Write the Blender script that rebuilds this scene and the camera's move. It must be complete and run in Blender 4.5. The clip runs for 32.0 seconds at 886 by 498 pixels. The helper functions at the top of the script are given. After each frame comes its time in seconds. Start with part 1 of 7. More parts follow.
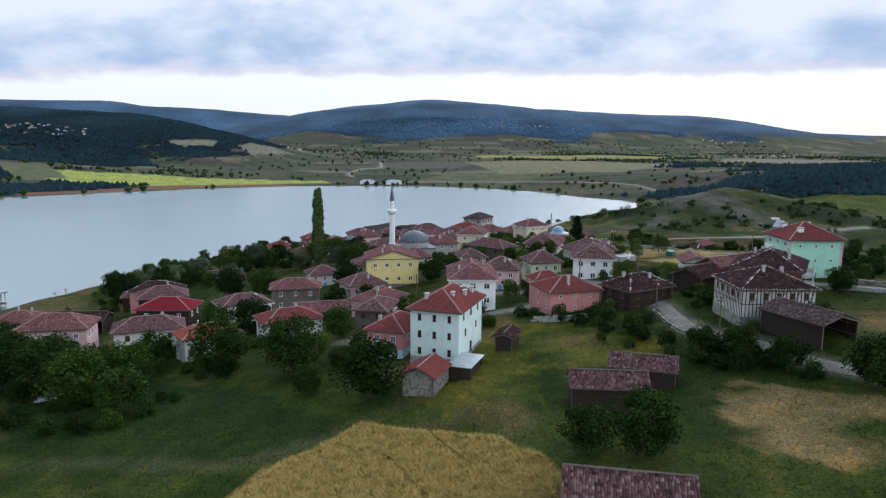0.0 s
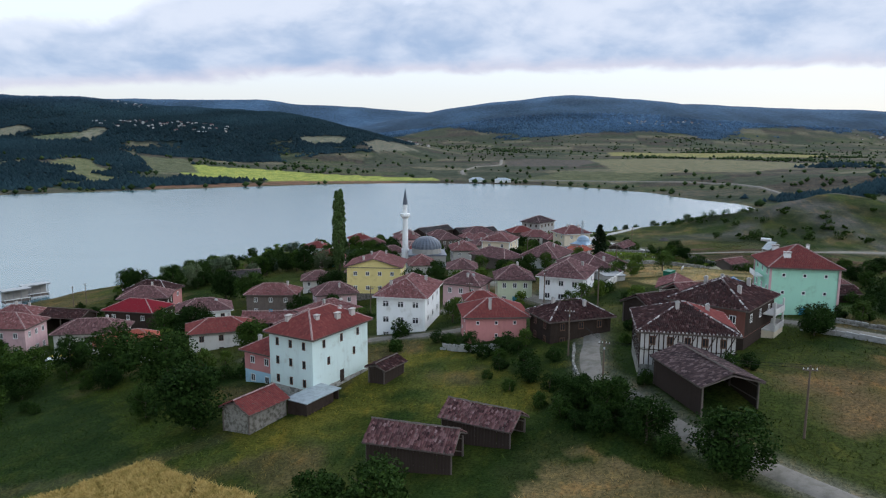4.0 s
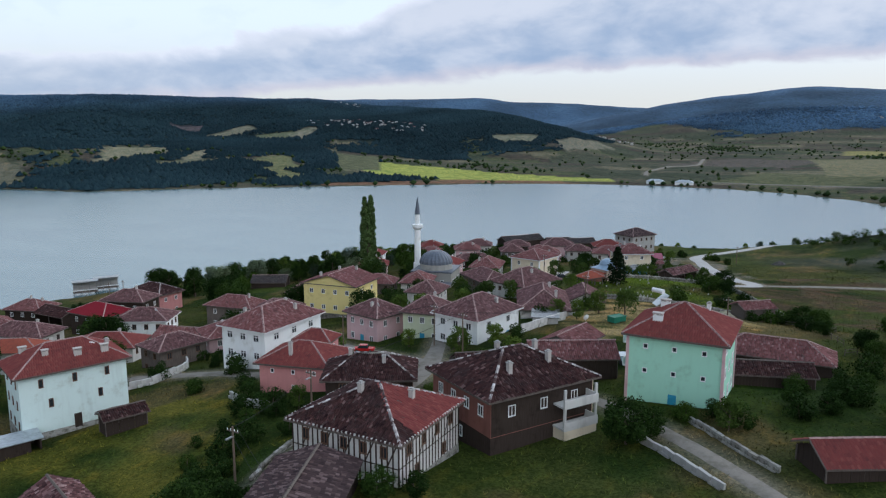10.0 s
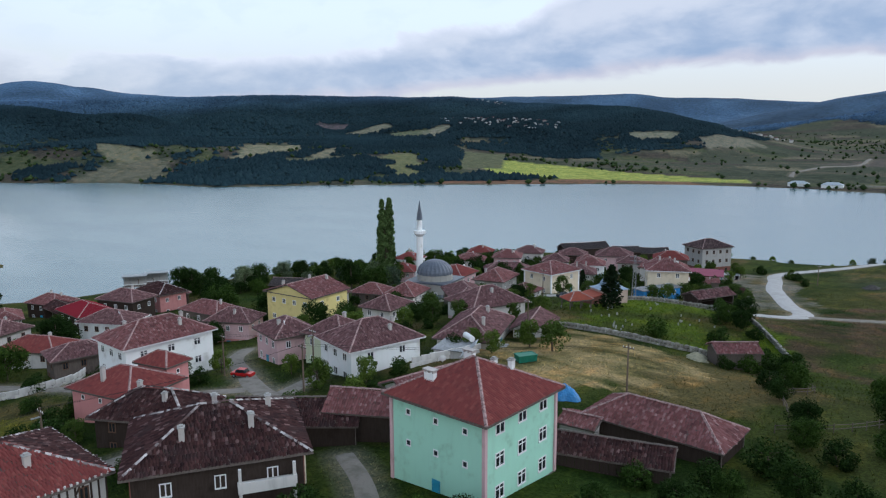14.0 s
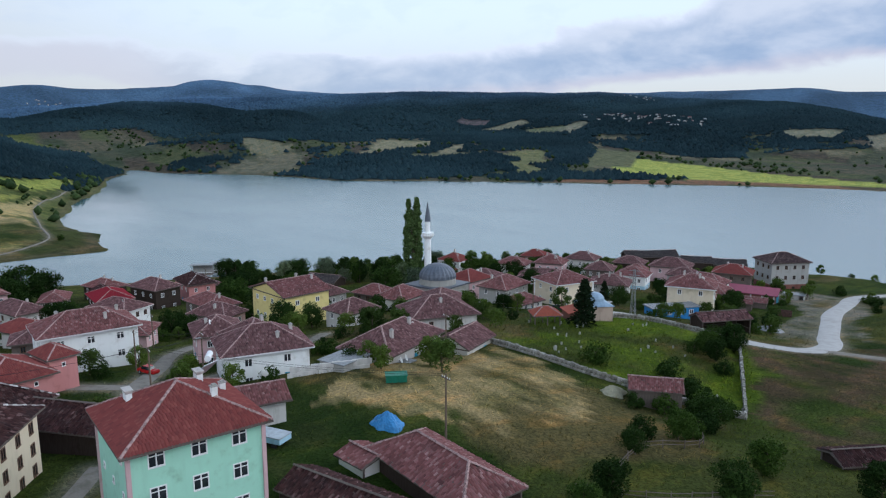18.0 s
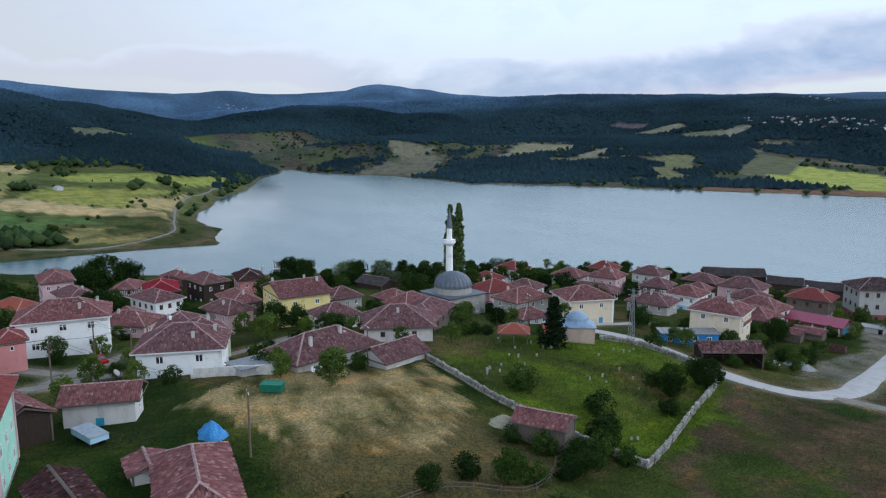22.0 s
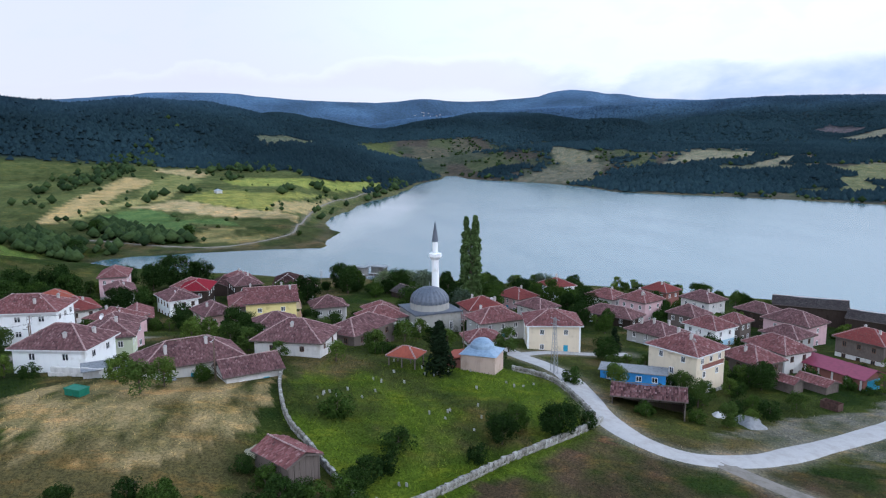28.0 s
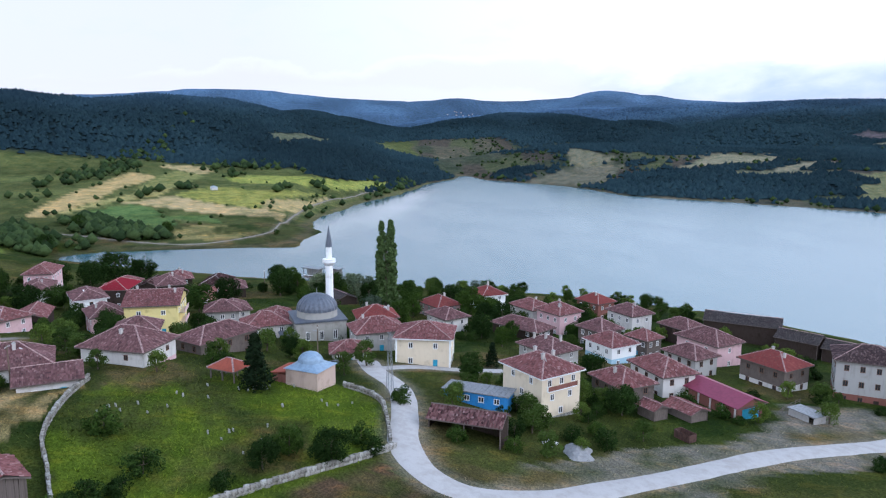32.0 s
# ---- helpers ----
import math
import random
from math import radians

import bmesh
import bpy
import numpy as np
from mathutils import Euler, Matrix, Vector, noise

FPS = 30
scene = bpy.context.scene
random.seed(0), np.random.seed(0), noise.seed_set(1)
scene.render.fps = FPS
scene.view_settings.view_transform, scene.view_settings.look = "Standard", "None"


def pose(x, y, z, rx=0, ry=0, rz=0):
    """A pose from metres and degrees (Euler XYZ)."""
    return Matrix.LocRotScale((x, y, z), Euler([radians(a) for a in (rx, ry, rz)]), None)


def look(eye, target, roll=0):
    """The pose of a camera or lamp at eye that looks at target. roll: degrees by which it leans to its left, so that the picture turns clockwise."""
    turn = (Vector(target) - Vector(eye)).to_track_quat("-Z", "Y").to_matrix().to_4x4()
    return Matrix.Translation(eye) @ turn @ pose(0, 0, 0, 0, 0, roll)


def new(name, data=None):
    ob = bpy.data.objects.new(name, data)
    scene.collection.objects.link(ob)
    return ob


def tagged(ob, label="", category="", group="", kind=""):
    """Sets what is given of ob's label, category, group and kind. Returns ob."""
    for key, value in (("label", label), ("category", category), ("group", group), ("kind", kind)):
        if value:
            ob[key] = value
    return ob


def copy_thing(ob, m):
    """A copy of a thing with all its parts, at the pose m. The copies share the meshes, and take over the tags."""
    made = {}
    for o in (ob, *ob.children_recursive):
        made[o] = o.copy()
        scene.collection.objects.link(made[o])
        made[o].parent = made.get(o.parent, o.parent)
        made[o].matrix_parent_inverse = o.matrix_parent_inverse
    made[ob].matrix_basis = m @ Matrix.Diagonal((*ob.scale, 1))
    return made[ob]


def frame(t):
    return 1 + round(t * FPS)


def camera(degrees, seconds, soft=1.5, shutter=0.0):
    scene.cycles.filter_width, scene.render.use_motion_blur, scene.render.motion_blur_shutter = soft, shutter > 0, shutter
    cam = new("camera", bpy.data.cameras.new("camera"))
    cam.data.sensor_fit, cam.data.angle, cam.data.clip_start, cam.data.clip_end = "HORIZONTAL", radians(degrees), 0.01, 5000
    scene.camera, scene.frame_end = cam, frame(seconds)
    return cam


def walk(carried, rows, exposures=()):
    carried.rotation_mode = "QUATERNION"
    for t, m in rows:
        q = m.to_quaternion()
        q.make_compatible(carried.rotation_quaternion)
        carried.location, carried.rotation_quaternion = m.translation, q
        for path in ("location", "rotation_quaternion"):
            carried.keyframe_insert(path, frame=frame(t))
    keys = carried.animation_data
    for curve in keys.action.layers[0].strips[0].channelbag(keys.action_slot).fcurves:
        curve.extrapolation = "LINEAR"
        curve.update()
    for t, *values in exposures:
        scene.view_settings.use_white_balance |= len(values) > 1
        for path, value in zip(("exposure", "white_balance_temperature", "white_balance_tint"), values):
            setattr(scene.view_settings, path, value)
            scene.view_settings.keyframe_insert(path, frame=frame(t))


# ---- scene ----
cam = camera(63.79, 32.0, 1.2)
# seconds, eye x y z, yaw, pitch, roll
PATH = [
    (0, -8.09, -8.21, 60.81, -0.90, -8.85, 0.32),
    (0.5, -2.42, -6.47, 60.98, 0.86, -8.85, 0.37),
    (1, 3.28, -4.61, 61.13, 2.63, -8.85, 0.36),
    (1.5, 9.01, -2.45, 61.46, 4.31, -8.96, 0.39),
    (2, 14.70, -0.14, 61.67, 5.44, -9.00, 0.37),
    (2.5, 20.28, 2.39, 61.87, 6.65, -9.10, 0.37),
    (3, 25.82, 5.20, 62.06, 8.02, -9.17, 0.36),
    (3.5, 30.90, 7.95, 62.29, 9.31, -9.21, 0.32),
    (5.5, 51.55, 19.98, 63.02, 14.94, -9.12, 0.21),
    (6, 56.45, 23.34, 63.15, 16.35, -9.13, 0.17),
    (6.5, 61.30, 26.98, 63.33, 17.73, -9.15, 0.09),
    (7, 66.10, 30.85, 63.54, 19.09, -9.18, 0.10),
    (7.5, 70.74, 34.87, 63.68, 20.45, -9.22, 0.09),
    (8, 75.18, 39.11, 63.85, 22.10, -9.30, 0.14),
    (8.5, 79.66, 43.49, 64.06, 24.43, -9.31, 0.06),
    (9, 83.95, 48.14, 64.22, 26.16, -9.37, 0.03),
    (9.5, 88.03, 52.81, 64.33, 27.26, -9.43, 0.01),
    (10, 91.95, 57.59, 64.48, 28.54, -9.49, -0.02),
    (10.5, 95.75, 62.53, 64.56, 30.04, -9.53, -0.09),
    (11, 99.36, 67.59, 64.64, 31.63, -9.56, -0.13),
    (11.5, 102.82, 72.75, 64.73, 33.22, -9.62, -0.16),
    (12, 106.13, 78.02, 64.78, 34.80, -9.64, -0.22),
    (12.5, 109.25, 83.36, 64.81, 36.32, -9.66, -0.24),
    (13, 112.28, 88.57, 64.77, 37.81, -9.60, -0.28),
    (13.5, 115.31, 93.68, 64.64, 39.32, -9.63, -0.32),
    (14, 118.22, 98.64, 64.67, 40.80, -9.66, -0.29),
    (14.5, 121.18, 103.44, 64.67, 42.24, -9.66, -0.25),
    (16.5, 133.12, 120.23, 65.26, 48.01, -9.80, -0.07),
    (17, 135.81, 124.72, 65.34, 49.66, -9.85, -0.07),
    (17.5, 138.40, 129.21, 65.36, 51.35, -9.89, -0.10),
    (18, 140.79, 133.79, 65.40, 53.03, -9.95, -0.07),
    (18.5, 143.20, 138.35, 65.45, 54.74, -9.94, -0.10),
    (19, 145.49, 142.88, 65.54, 56.42, -9.95, -0.04),
    (19.5, 147.68, 147.45, 65.56, 58.09, -9.95, -0.02),
    (20, 149.66, 152.02, 65.69, 59.76, -9.92, 0.03),
    (20.5, 151.58, 156.64, 65.74, 61.44, -9.83, 0.01),
    (21, 153.32, 161.22, 65.85, 63.10, -9.80, 0.03),
    (21.5, 155.01, 165.87, 65.88, 64.75, -9.76, 0.02),
    (22, 156.52, 170.42, 65.90, 66.20, -9.73, 0.08),
    (22.5, 157.92, 174.88, 65.95, 67.31, -9.69, 0.11),
    (23, 159.30, 179.33, 65.97, 69.25, -9.62, 0.06),
    (23.5, 160.61, 183.84, 66.02, 71.36, -9.54, 0.01),
    (24, 161.84, 188.44, 66.10, 72.78, -9.47, 0.00),
    (24.5, 162.90, 193.04, 66.22, 73.62, -9.41, -0.06),
    (25, 163.75, 197.75, 66.29, 74.92, -9.33, -0.09),
    (25.5, 164.47, 202.58, 66.41, 76.29, -9.27, -0.13),
    (27.5, 166.14, 222.29, 66.94, 80.85, -9.24, -0.30),
    (28, 166.18, 227.23, 67.02, 82.07, -9.24, -0.30),
    (28.5, 166.12, 232.16, 67.13, 83.15, -9.25, -0.29),
    (29, 165.96, 237.21, 67.23, 83.26, -9.30, -0.26),
    (29.5, 165.58, 242.10, 67.38, 83.17, -9.33, -0.21),
    (30, 165.18, 247.04, 67.52, 83.07, -9.36, -0.17),
    (30.5, 164.60, 251.77, 67.60, 83.95, -9.32, -0.15),
    (31, 164.07, 256.65, 67.68, 85.06, -9.29, -0.15),
    (31.5, 163.59, 261.49, 67.84, 85.18, -9.26, 0.16),
    (32, 163.18, 265.35, 67.93, 85.06, -9.31, 0.50),
]
walk(cam, [(t, pose(x, y, z, 90 + pitch, 0, yaw) @ pose(0, 0, 0, 0, 0, roll)) for t, x, y, z, yaw, pitch, roll in PATH],
     exposures=((0, 0.16, 5650, 9), (6, -0.04, 5650, 9), (13, -0.13, 5550, 9), (20, -0.13, 5400, 9), (25, 0.05, 5350, 11), (32, 0.38, 5300, 15)))

# ---------------------------------------------------------------- light
SUN_AZ, SUN_EL = 20.0, 24.0          # degrees clockwise from +y, and above the horizon
world = bpy.data.worlds.new("world")
scene.world = world
world.use_nodes = True
wt = world.node_tree
wt.nodes.clear()


def wn(kind, **props):
    n = wt.nodes.new(kind)
    for k, v in props.items():
        n.inputs[k.replace("_", " ")].default_value = v
    return n


def wmath(op, a, b=None, clamp=False):
    n = wt.nodes.new("ShaderNodeMath")
    n.operation, n.use_clamp = op, clamp
    for i, v in enumerate((a, b)):
        if v is None:
            continue
        if isinstance(v, (int, float)):
            n.inputs[i].default_value = v
        else:
            wt.links.new(v, n.inputs[i])
    return n.outputs[0]


def wramp(value, lo, hi):
    n = wt.nodes.new("ShaderNodeMapRange")
    n.interpolation_type = "SMOOTHSTEP"
    n.inputs["From Min"].default_value, n.inputs["From Max"].default_value = lo, hi
    wt.links.new(value, n.inputs["Value"])
    return n.outputs[0]


def wmix(fac, a, b):
    n = wt.nodes.new("ShaderNodeMix")
    n.data_type = "RGBA"
    for sock, v in ((n.inputs[0], fac), (n.inputs[6], a), (n.inputs[7], b)):
        if isinstance(v, (int, float)):
            sock.default_value = v
        elif isinstance(v, tuple):
            sock.default_value = (*v, 1)
        else:
            wt.links.new(v, sock)
    return n.outputs[2]


sky = wt.nodes.new("ShaderNodeTexSky")
sky.sky_type, sky.sun_disc = "NISHITA", False
sky.sun_elevation, sky.sun_rotation = radians(SUN_EL), radians(SUN_AZ)
sky.air_density, sky.dust_density, sky.altitude = 1.0, 2.0, 900
coord = wt.nodes.new("ShaderNodeTexCoord")
sep = wt.nodes.new("ShaderNodeSeparateXYZ")
wt.links.new(coord.outputs["Generated"], sep.inputs[0])
vx, vy, vz = sep.outputs
az = wmath("MULTIPLY", wmath("ARCTAN2", wmath("MULTIPLY", vx, -1.0), vy), 57.2958)
el = wmath("MULTIPLY", wmath("ARCSINE", vz), 57.2958)
flat = wt.nodes.new("ShaderNodeCombineXYZ")
wt.links.new(wmath("MULTIPLY", az, 0.15), flat.inputs[0])
wt.links.new(wmath("MULTIPLY", el, 0.30), flat.inputs[1])
big = wn("ShaderNodeTexNoise", Scale=0.55, Detail=10.0, Roughness=0.56, Distortion=0.35)
wt.links.new(flat.outputs[0], big.inputs["Vector"])
fine = wn("ShaderNodeTexNoise", Scale=1.7, Detail=8.0, Roughness=0.52, Distortion=0.3)
wt.links.new(flat.outputs[0], fine.inputs["Vector"])
# the cloud bank by azimuth left of +y: its top, its foot (both in degrees) and how thick it is
BANK = ((-60, 12.8, 4.6, 1.0), (-20, 12.8, 4.7, 1.0), (0, 12.6, 4.8, 1.0), (20, 11.8, 4.5, 1.0), (30, 10.2, 3.6, 1.0), (40, 7.6, 2.8, 0.95), (48, 5.6, 2.0, 0.9),
        (60, 5.2, 1.5, 0.8), (70, 4.8, 1.6, 0.5), (80, 6.4, 3.4, 0.5), (90, 5.6, 3.4, 0.35), (105, 4.6, 3.2, 0.22), (140, 3.2, 2.5, 0.1))
prof = wt.nodes.new("ShaderNodeValToRGB")
for i, (deg, hi, lo, thick) in enumerate(BANK):
    pos = (deg + 60) / 200
    stop = prof.color_ramp.elements[0] if i == 0 else prof.color_ramp.elements[-1] if i == len(BANK) - 1 else prof.color_ramp.elements.new(pos)
    stop.position, stop.color = pos, (hi / 15, lo / 15, thick, 1)
wt.links.new(wmath("DIVIDE", wmath("ADD", az, 60.0), 200.0, True), prof.inputs[0])
prof3 = wt.nodes.new("ShaderNodeSeparateColor")
wt.links.new(prof.outputs[0], prof3.inputs[0])
bank_top, bank_foot = wmath("MULTIPLY", prof3.outputs[0], 15.0), wmath("MULTIPLY", prof3.outputs[1], 15.0)
inside = wmath("SUBTRACT", wmath("ADD", bank_top, wmath("MULTIPLY", wmath("SUBTRACT", big.outputs[0], 0.5), 8.5)), el)
above = wmath("SUBTRACT", el, wmath("ADD", bank_foot, wmath("MULTIPLY", wmath("SUBTRACT", fine.outputs[0], 0.5), 1.6)))
bank = wmath("MULTIPLY", wmath("MULTIPLY", wramp(inside, -0.15, 0.45), wramp(above, -0.25, 0.4)), prof3.outputs[2])
west = wramp(az, 62.0, 104.0)
low_sky = wmix(west, (0.90, 0.845, 0.74), (0.79, 0.735, 0.68))
mid_sky = wmix(west, (1.02, 1.07, 1.07), (0.79, 0.75, 0.70))
clear = wmix(wramp(el, 1.0, 9.0), low_sky, mid_sky)
# added above the view: bright north, dark west, to steer the lake's reflection
clear = wmix(wramp(el, 12.5, 26.0), clear, wmix(wramp(az, 38.0, 88.0), (2.5, 2.42, 2.28), (0.25, 0.36, 0.46)))
clear = wmix(wramp(el, 30.0, 55.0), clear, (0.48, 0.58, 0.71))
haze = wt.nodes.new("ShaderNodeVectorMath")
haze.operation = "SCALE"
haze.inputs["Scale"].default_value = 0.08
wt.links.new(sky.outputs[0], haze.inputs[0])
air = wmix(0.93, haze.outputs[0], clear)
veil = wmath("MULTIPLY", wmath("MULTIPLY", wramp(fine.outputs[0], 0.50, 0.68), wramp(el, 4.0, 8.0)), 0.12)
cloudy = wmix(veil, air, (0.62, 0.70, 0.84))
body = wmix(wramp(wmath("ADD", wmath("MULTIPLY", el, 0.020), wmath("ADD", wmath("MULTIPLY", fine.outputs[0], 0.3), wmath("MULTIPLY", big.outputs[0], 0.6))), 0.44, 0.70), (0.41, 0.495, 0.625), (0.79, 0.785, 0.81))
body = wmix(wramp(az, 66.0, 80.0), body, (0.74, 0.66, 0.69))
rim_light = wmix(wramp(inside, 0.0, 1.5), (0.95, 0.92, 0.93), body)
rim_light = wmix(wramp(above, 0.0, 1.3), (0.74, 0.68, 0.70), rim_light)
cloudy = wmix(bank, cloudy, rim_light)
back = wn("ShaderNodeBackground", Strength=1.0)
wt.links.new(cloudy, back.inputs["Color"])
wout = wt.nodes.new("ShaderNodeOutputWorld")
wt.links.new(back.outputs[0], wout.inputs[0])

sun = new("sun", bpy.data.lights.new("sun", "SUN"))
sun.data.energy, sun.data.angle, sun.data.color = 0.6, radians(25), (1.0, 0.93, 0.84)
sun_dir = Vector((math.sin(radians(SUN_AZ)) * math.cos(radians(SUN_EL)), math.cos(radians(SUN_AZ)) * math.cos(radians(SUN_EL)), math.sin(radians(SUN_EL))))
sun.matrix_world = look(sun_dir * 400, (0, 0, 0))


# ---------------------------------------------------------------- materials
class Mat:
    """A small builder for node materials."""

    def __init__(self, name, rough=0.8, metal=0.0, spec=0.3):
        self.m = bpy.data.materials.new(name)
        self.m.use_nodes = True
        self.t = self.m.node_tree
        self.b = self.t.nodes["Principled BSDF"]
        self.b.inputs["Roughness"].default_value = rough
        self.b.inputs["Metallic"].default_value = metal
        self.b.inputs["Specular IOR Level"].default_value = spec
        self.pos = None

    def put(self, sock, v):
        if isinstance(v, tuple):
            sock.default_value = (*v, 1) if len(v) == 3 else v
        elif isinstance(v, (int, float)):
            sock.default_value = v
        else:
            self.t.links.new(v, sock)

    def where(self, local=True):
        n = self.t.nodes.new("ShaderNodeTexCoord") if local else self.t.nodes.new("ShaderNodeNewGeometry")
        return n.outputs["Object"] if local else n.outputs["Position"]

    def noise(self, scale, detail=4.0, rough=0.55, vec=None, dist=0.0):
        n = self.t.nodes.new("ShaderNodeTexNoise")
        n.inputs["Scale"].default_value, n.inputs["Detail"].default_value = scale, detail
        n.inputs["Roughness"].default_value, n.inputs["Distortion"].default_value = rough, dist
        self.t.links.new(vec if vec is not None else self.where(), n.inputs["Vector"])
        return n.outputs[0]

    def scaled(self, vec, s):
        n = self.t.nodes.new("ShaderNodeMapping")
        n.inputs["Scale"].default_value = s
        self.t.links.new(vec, n.inputs[0])
        return n.outputs[0]

    def ramp(self, v, lo, hi):
        n = self.t.nodes.new("ShaderNodeMapRange")
        n.interpolation_type = "SMOOTHSTEP"
        n.inputs["From Min"].default_value, n.inputs["From Max"].default_value = lo, hi
        self.t.links.new(v, n.inputs["Value"])
        return n.outputs[0]

    def math(self, op, a, b):
        n = self.t.nodes.new("ShaderNodeMath")
        n.operation = op
        self.put(n.inputs[0], a), self.put(n.inputs[1], b)
        return n.outputs[0]

    def mix(self, f, a, b, mode="MIX"):
        n = self.t.nodes.new("ShaderNodeMix")
        n.data_type, n.blend_type = "RGBA", mode
        self.put(n.inputs[0], f), self.put(n.inputs[6], a), self.put(n.inputs[7], b)
        return n.outputs[2]

    def island(self):
        return self.t.nodes.new("ShaderNodeNewGeometry").outputs["Random Per Island"]

    def steps(self, v, cols):
        n = self.t.nodes.new("ShaderNodeValToRGB")
        e = n.color_ramp.elements
        e[0].position, e[0].color = 0.0, (*cols[0], 1)
        e[1].position, e[1].color = 1.0, (*cols[-1], 1)
        for i, c in enumerate(cols[1:-1]):
            x = e.new((i + 1) / (len(cols) - 1))
            x.color = (*c, 1)
        self.t.links.new(v, n.inputs[0])
        return n.outputs[0]

    def attr(self, name):
        n = self.t.nodes.new("ShaderNodeAttribute")
        n.attribute_name = name
        return n.outputs["Color"]

    def colour(self, v):
        self.put(self.b.inputs["Base Color"], v)
        return self

    def rough(self, v):
        self.put(self.b.inputs["Roughness"], v)
        return self

    def bump(self, h, strength=0.4, dist=0.05):
        n = self.t.nodes.new("ShaderNodeBump")
        n.inputs["Strength"].default_value, n.inputs["Distance"].default_value = strength, dist
        self.t.links.new(h, n.inputs["Height"])
        self.t.links.new(n.outputs[0], self.b.inputs["Normal"])
        return self


def shade(c, k):
    return tuple(min(1.0, v * k) for v in c)


def plaster(name, c, dirt=0.5):
    m = Mat(name, 0.88, 0, 0.2)
    p = m.where()
    streak = m.noise(1.0, 5, 0.6, m.scaled(p, (1.2, 1.2, 0.18)))
    spots = m.noise(0.55, 5, 0.6, p)
    grain = m.noise(9, 3, 0.6, p)
    col = m.mix(m.ramp(streak, 0.48, 0.78), c, shade(c, 1 - 0.32 * dirt))
    col = m.mix(m.ramp(spots, 0.52, 0.80), col, (c[0] * 0.72, c[1] * 0.70, c[2] * 0.66))
    return m.colour(m.mix(m.math("MULTIPLY", grain, 0.14), col, shade(c, 0.6))).bump(grain, 0.25, 0.03).m


def tiles(name, cols, lichen=0.4):
    m = Mat(name, 0.9, 0, 0.10)
    p = m.where()
    base = m.steps(m.island(), cols)
    worn = m.ramp(m.noise(0.45, 5, 0.6, p), 0.46, 0.72)
    base = m.mix(m.math("MULTIPLY", worn, lichen), base, (0.045, 0.032, 0.032))
    pale = m.ramp(m.noise(1.7, 4, 0.6, p), 0.60, 0.75)
    base = m.mix(m.math("MULTIPLY", pale, lichen * 0.40), base, (0.20, 0.15, 0.135))
    return m.colour(base).bump(m.noise(14, 3, 0.6, p), 0.3, 0.02).m


def planks(name, c):
    m = Mat(name, 0.95, 0, 0.05)
    p = m.where()
    g = m.noise(2.0, 6, 0.65, m.scaled(p, (3.5, 3.5, 0.35)))
    col = m.steps(g, [shade(c, 0.45), c, shade(c, 1.5)])
    return m.colour(m.mix(m.ramp(m.noise(0.7, 4, 0.6, p), 0.5, 0.8), col, shade(c, 0.6))).bump(g, 0.5, 0.04).m


def plain(name, c, rough=0.7, metal=0.0, vary=0.25, scale=1.5):
    m = Mat(name, rough, metal)
    p = m.where()
    n = m.noise(scale, 5, 0.6, p)
    return m.colour(m.mix(m.ramp(n, 0.40, 0.72), c, shade(c, 1 - vary))).bump(m.noise(scale * 7, 3, 0.6, p), 0.15, 0.02).m


M_WHITE = plaster("white_plaster", (0.86, 0.87, 0.86), 0.25)
M_MINT = plaster("pale_mint_plaster", (0.70, 0.82, 0.79), 0.35)
M_OFFWHITE = plaster("old_white_plaster", (0.62, 0.60, 0.57), 0.8)
M_GREEN = plaster("mint_plaster", (0.42, 0.72, 0.56), 0.25)
M_YELLOW = plaster("yellow_plaster", (0.76, 0.64, 0.27), 0.25)
M_CREAM = plaster("cream_plaster", (0.72, 0.62, 0.46), 0.3)
M_PINK = plaster("pink_plaster", (0.58, 0.26, 0.25), 0.4)
M_ROSE = plaster("rose_plaster", (0.62, 0.42, 0.43), 0.5)
M_BLUEW = plaster("pale_blue_plaster", (0.42, 0.62, 0.74), 0.3)
M_LIME = plaster("pale_green_plaster", (0.58, 0.62, 0.44), 0.4)
M_BRICK = plaster("brick_infill", (0.23, 0.10, 0.078), 1.0)
M_CONC = plaster("grey_concrete", (0.40, 0.39, 0.37), 0.8)
st = Mat("rubble_stone", 0.95, 0, 0.1)
sp = st.where()
sc = st.steps(st.t.nodes.new("ShaderNodeObjectInfo").outputs["Random"], [(0.20, 0.185, 0.165), (0.36, 0.35, 0.32), (0.27, 0.25, 0.22), (0.45, 0.44, 0.41)])
sc = st.mix(st.ramp(st.noise(1.6, 6, 0.7, sp), 0.42, 0.62), sc, st.mix(1.0, sc, (0.42, 0.42, 0.38), "MULTIPLY"))
M_STONEW = st.colour(sc).bump(st.noise(5, 5, 0.65, sp), 0.8, 0.1).m
M_MOSQ = plaster("mosque_stone", (0.34, 0.33, 0.30), 0.6)
M_WOOD = planks("weathered_wood", (0.048, 0.036, 0.030))
M_WOODL = planks("grey_wood", (0.145, 0.12, 0.105))
M_TIMBER = planks("dark_timber", (0.055, 0.040, 0.034))
T_OLD = tiles("old_tiles", [(0.018, 0.009, 0.010), (0.059, 0.028, 0.025), (0.028, 0.014, 0.015), (0.089, 0.042, 0.039), (0.040, 0.018, 0.017), (0.067, 0.031, 0.028), (0.024, 0.012, 0.012), (0.194, 0.120, 0.112)], 0.55)
T_MID = tiles("mixed_tiles", [(0.120, 0.053, 0.051), (0.202, 0.084, 0.080), (0.153, 0.062, 0.059), (0.258, 0.120, 0.114), (0.172, 0.070, 0.067), (0.344, 0.210, 0.198)], 0.38)
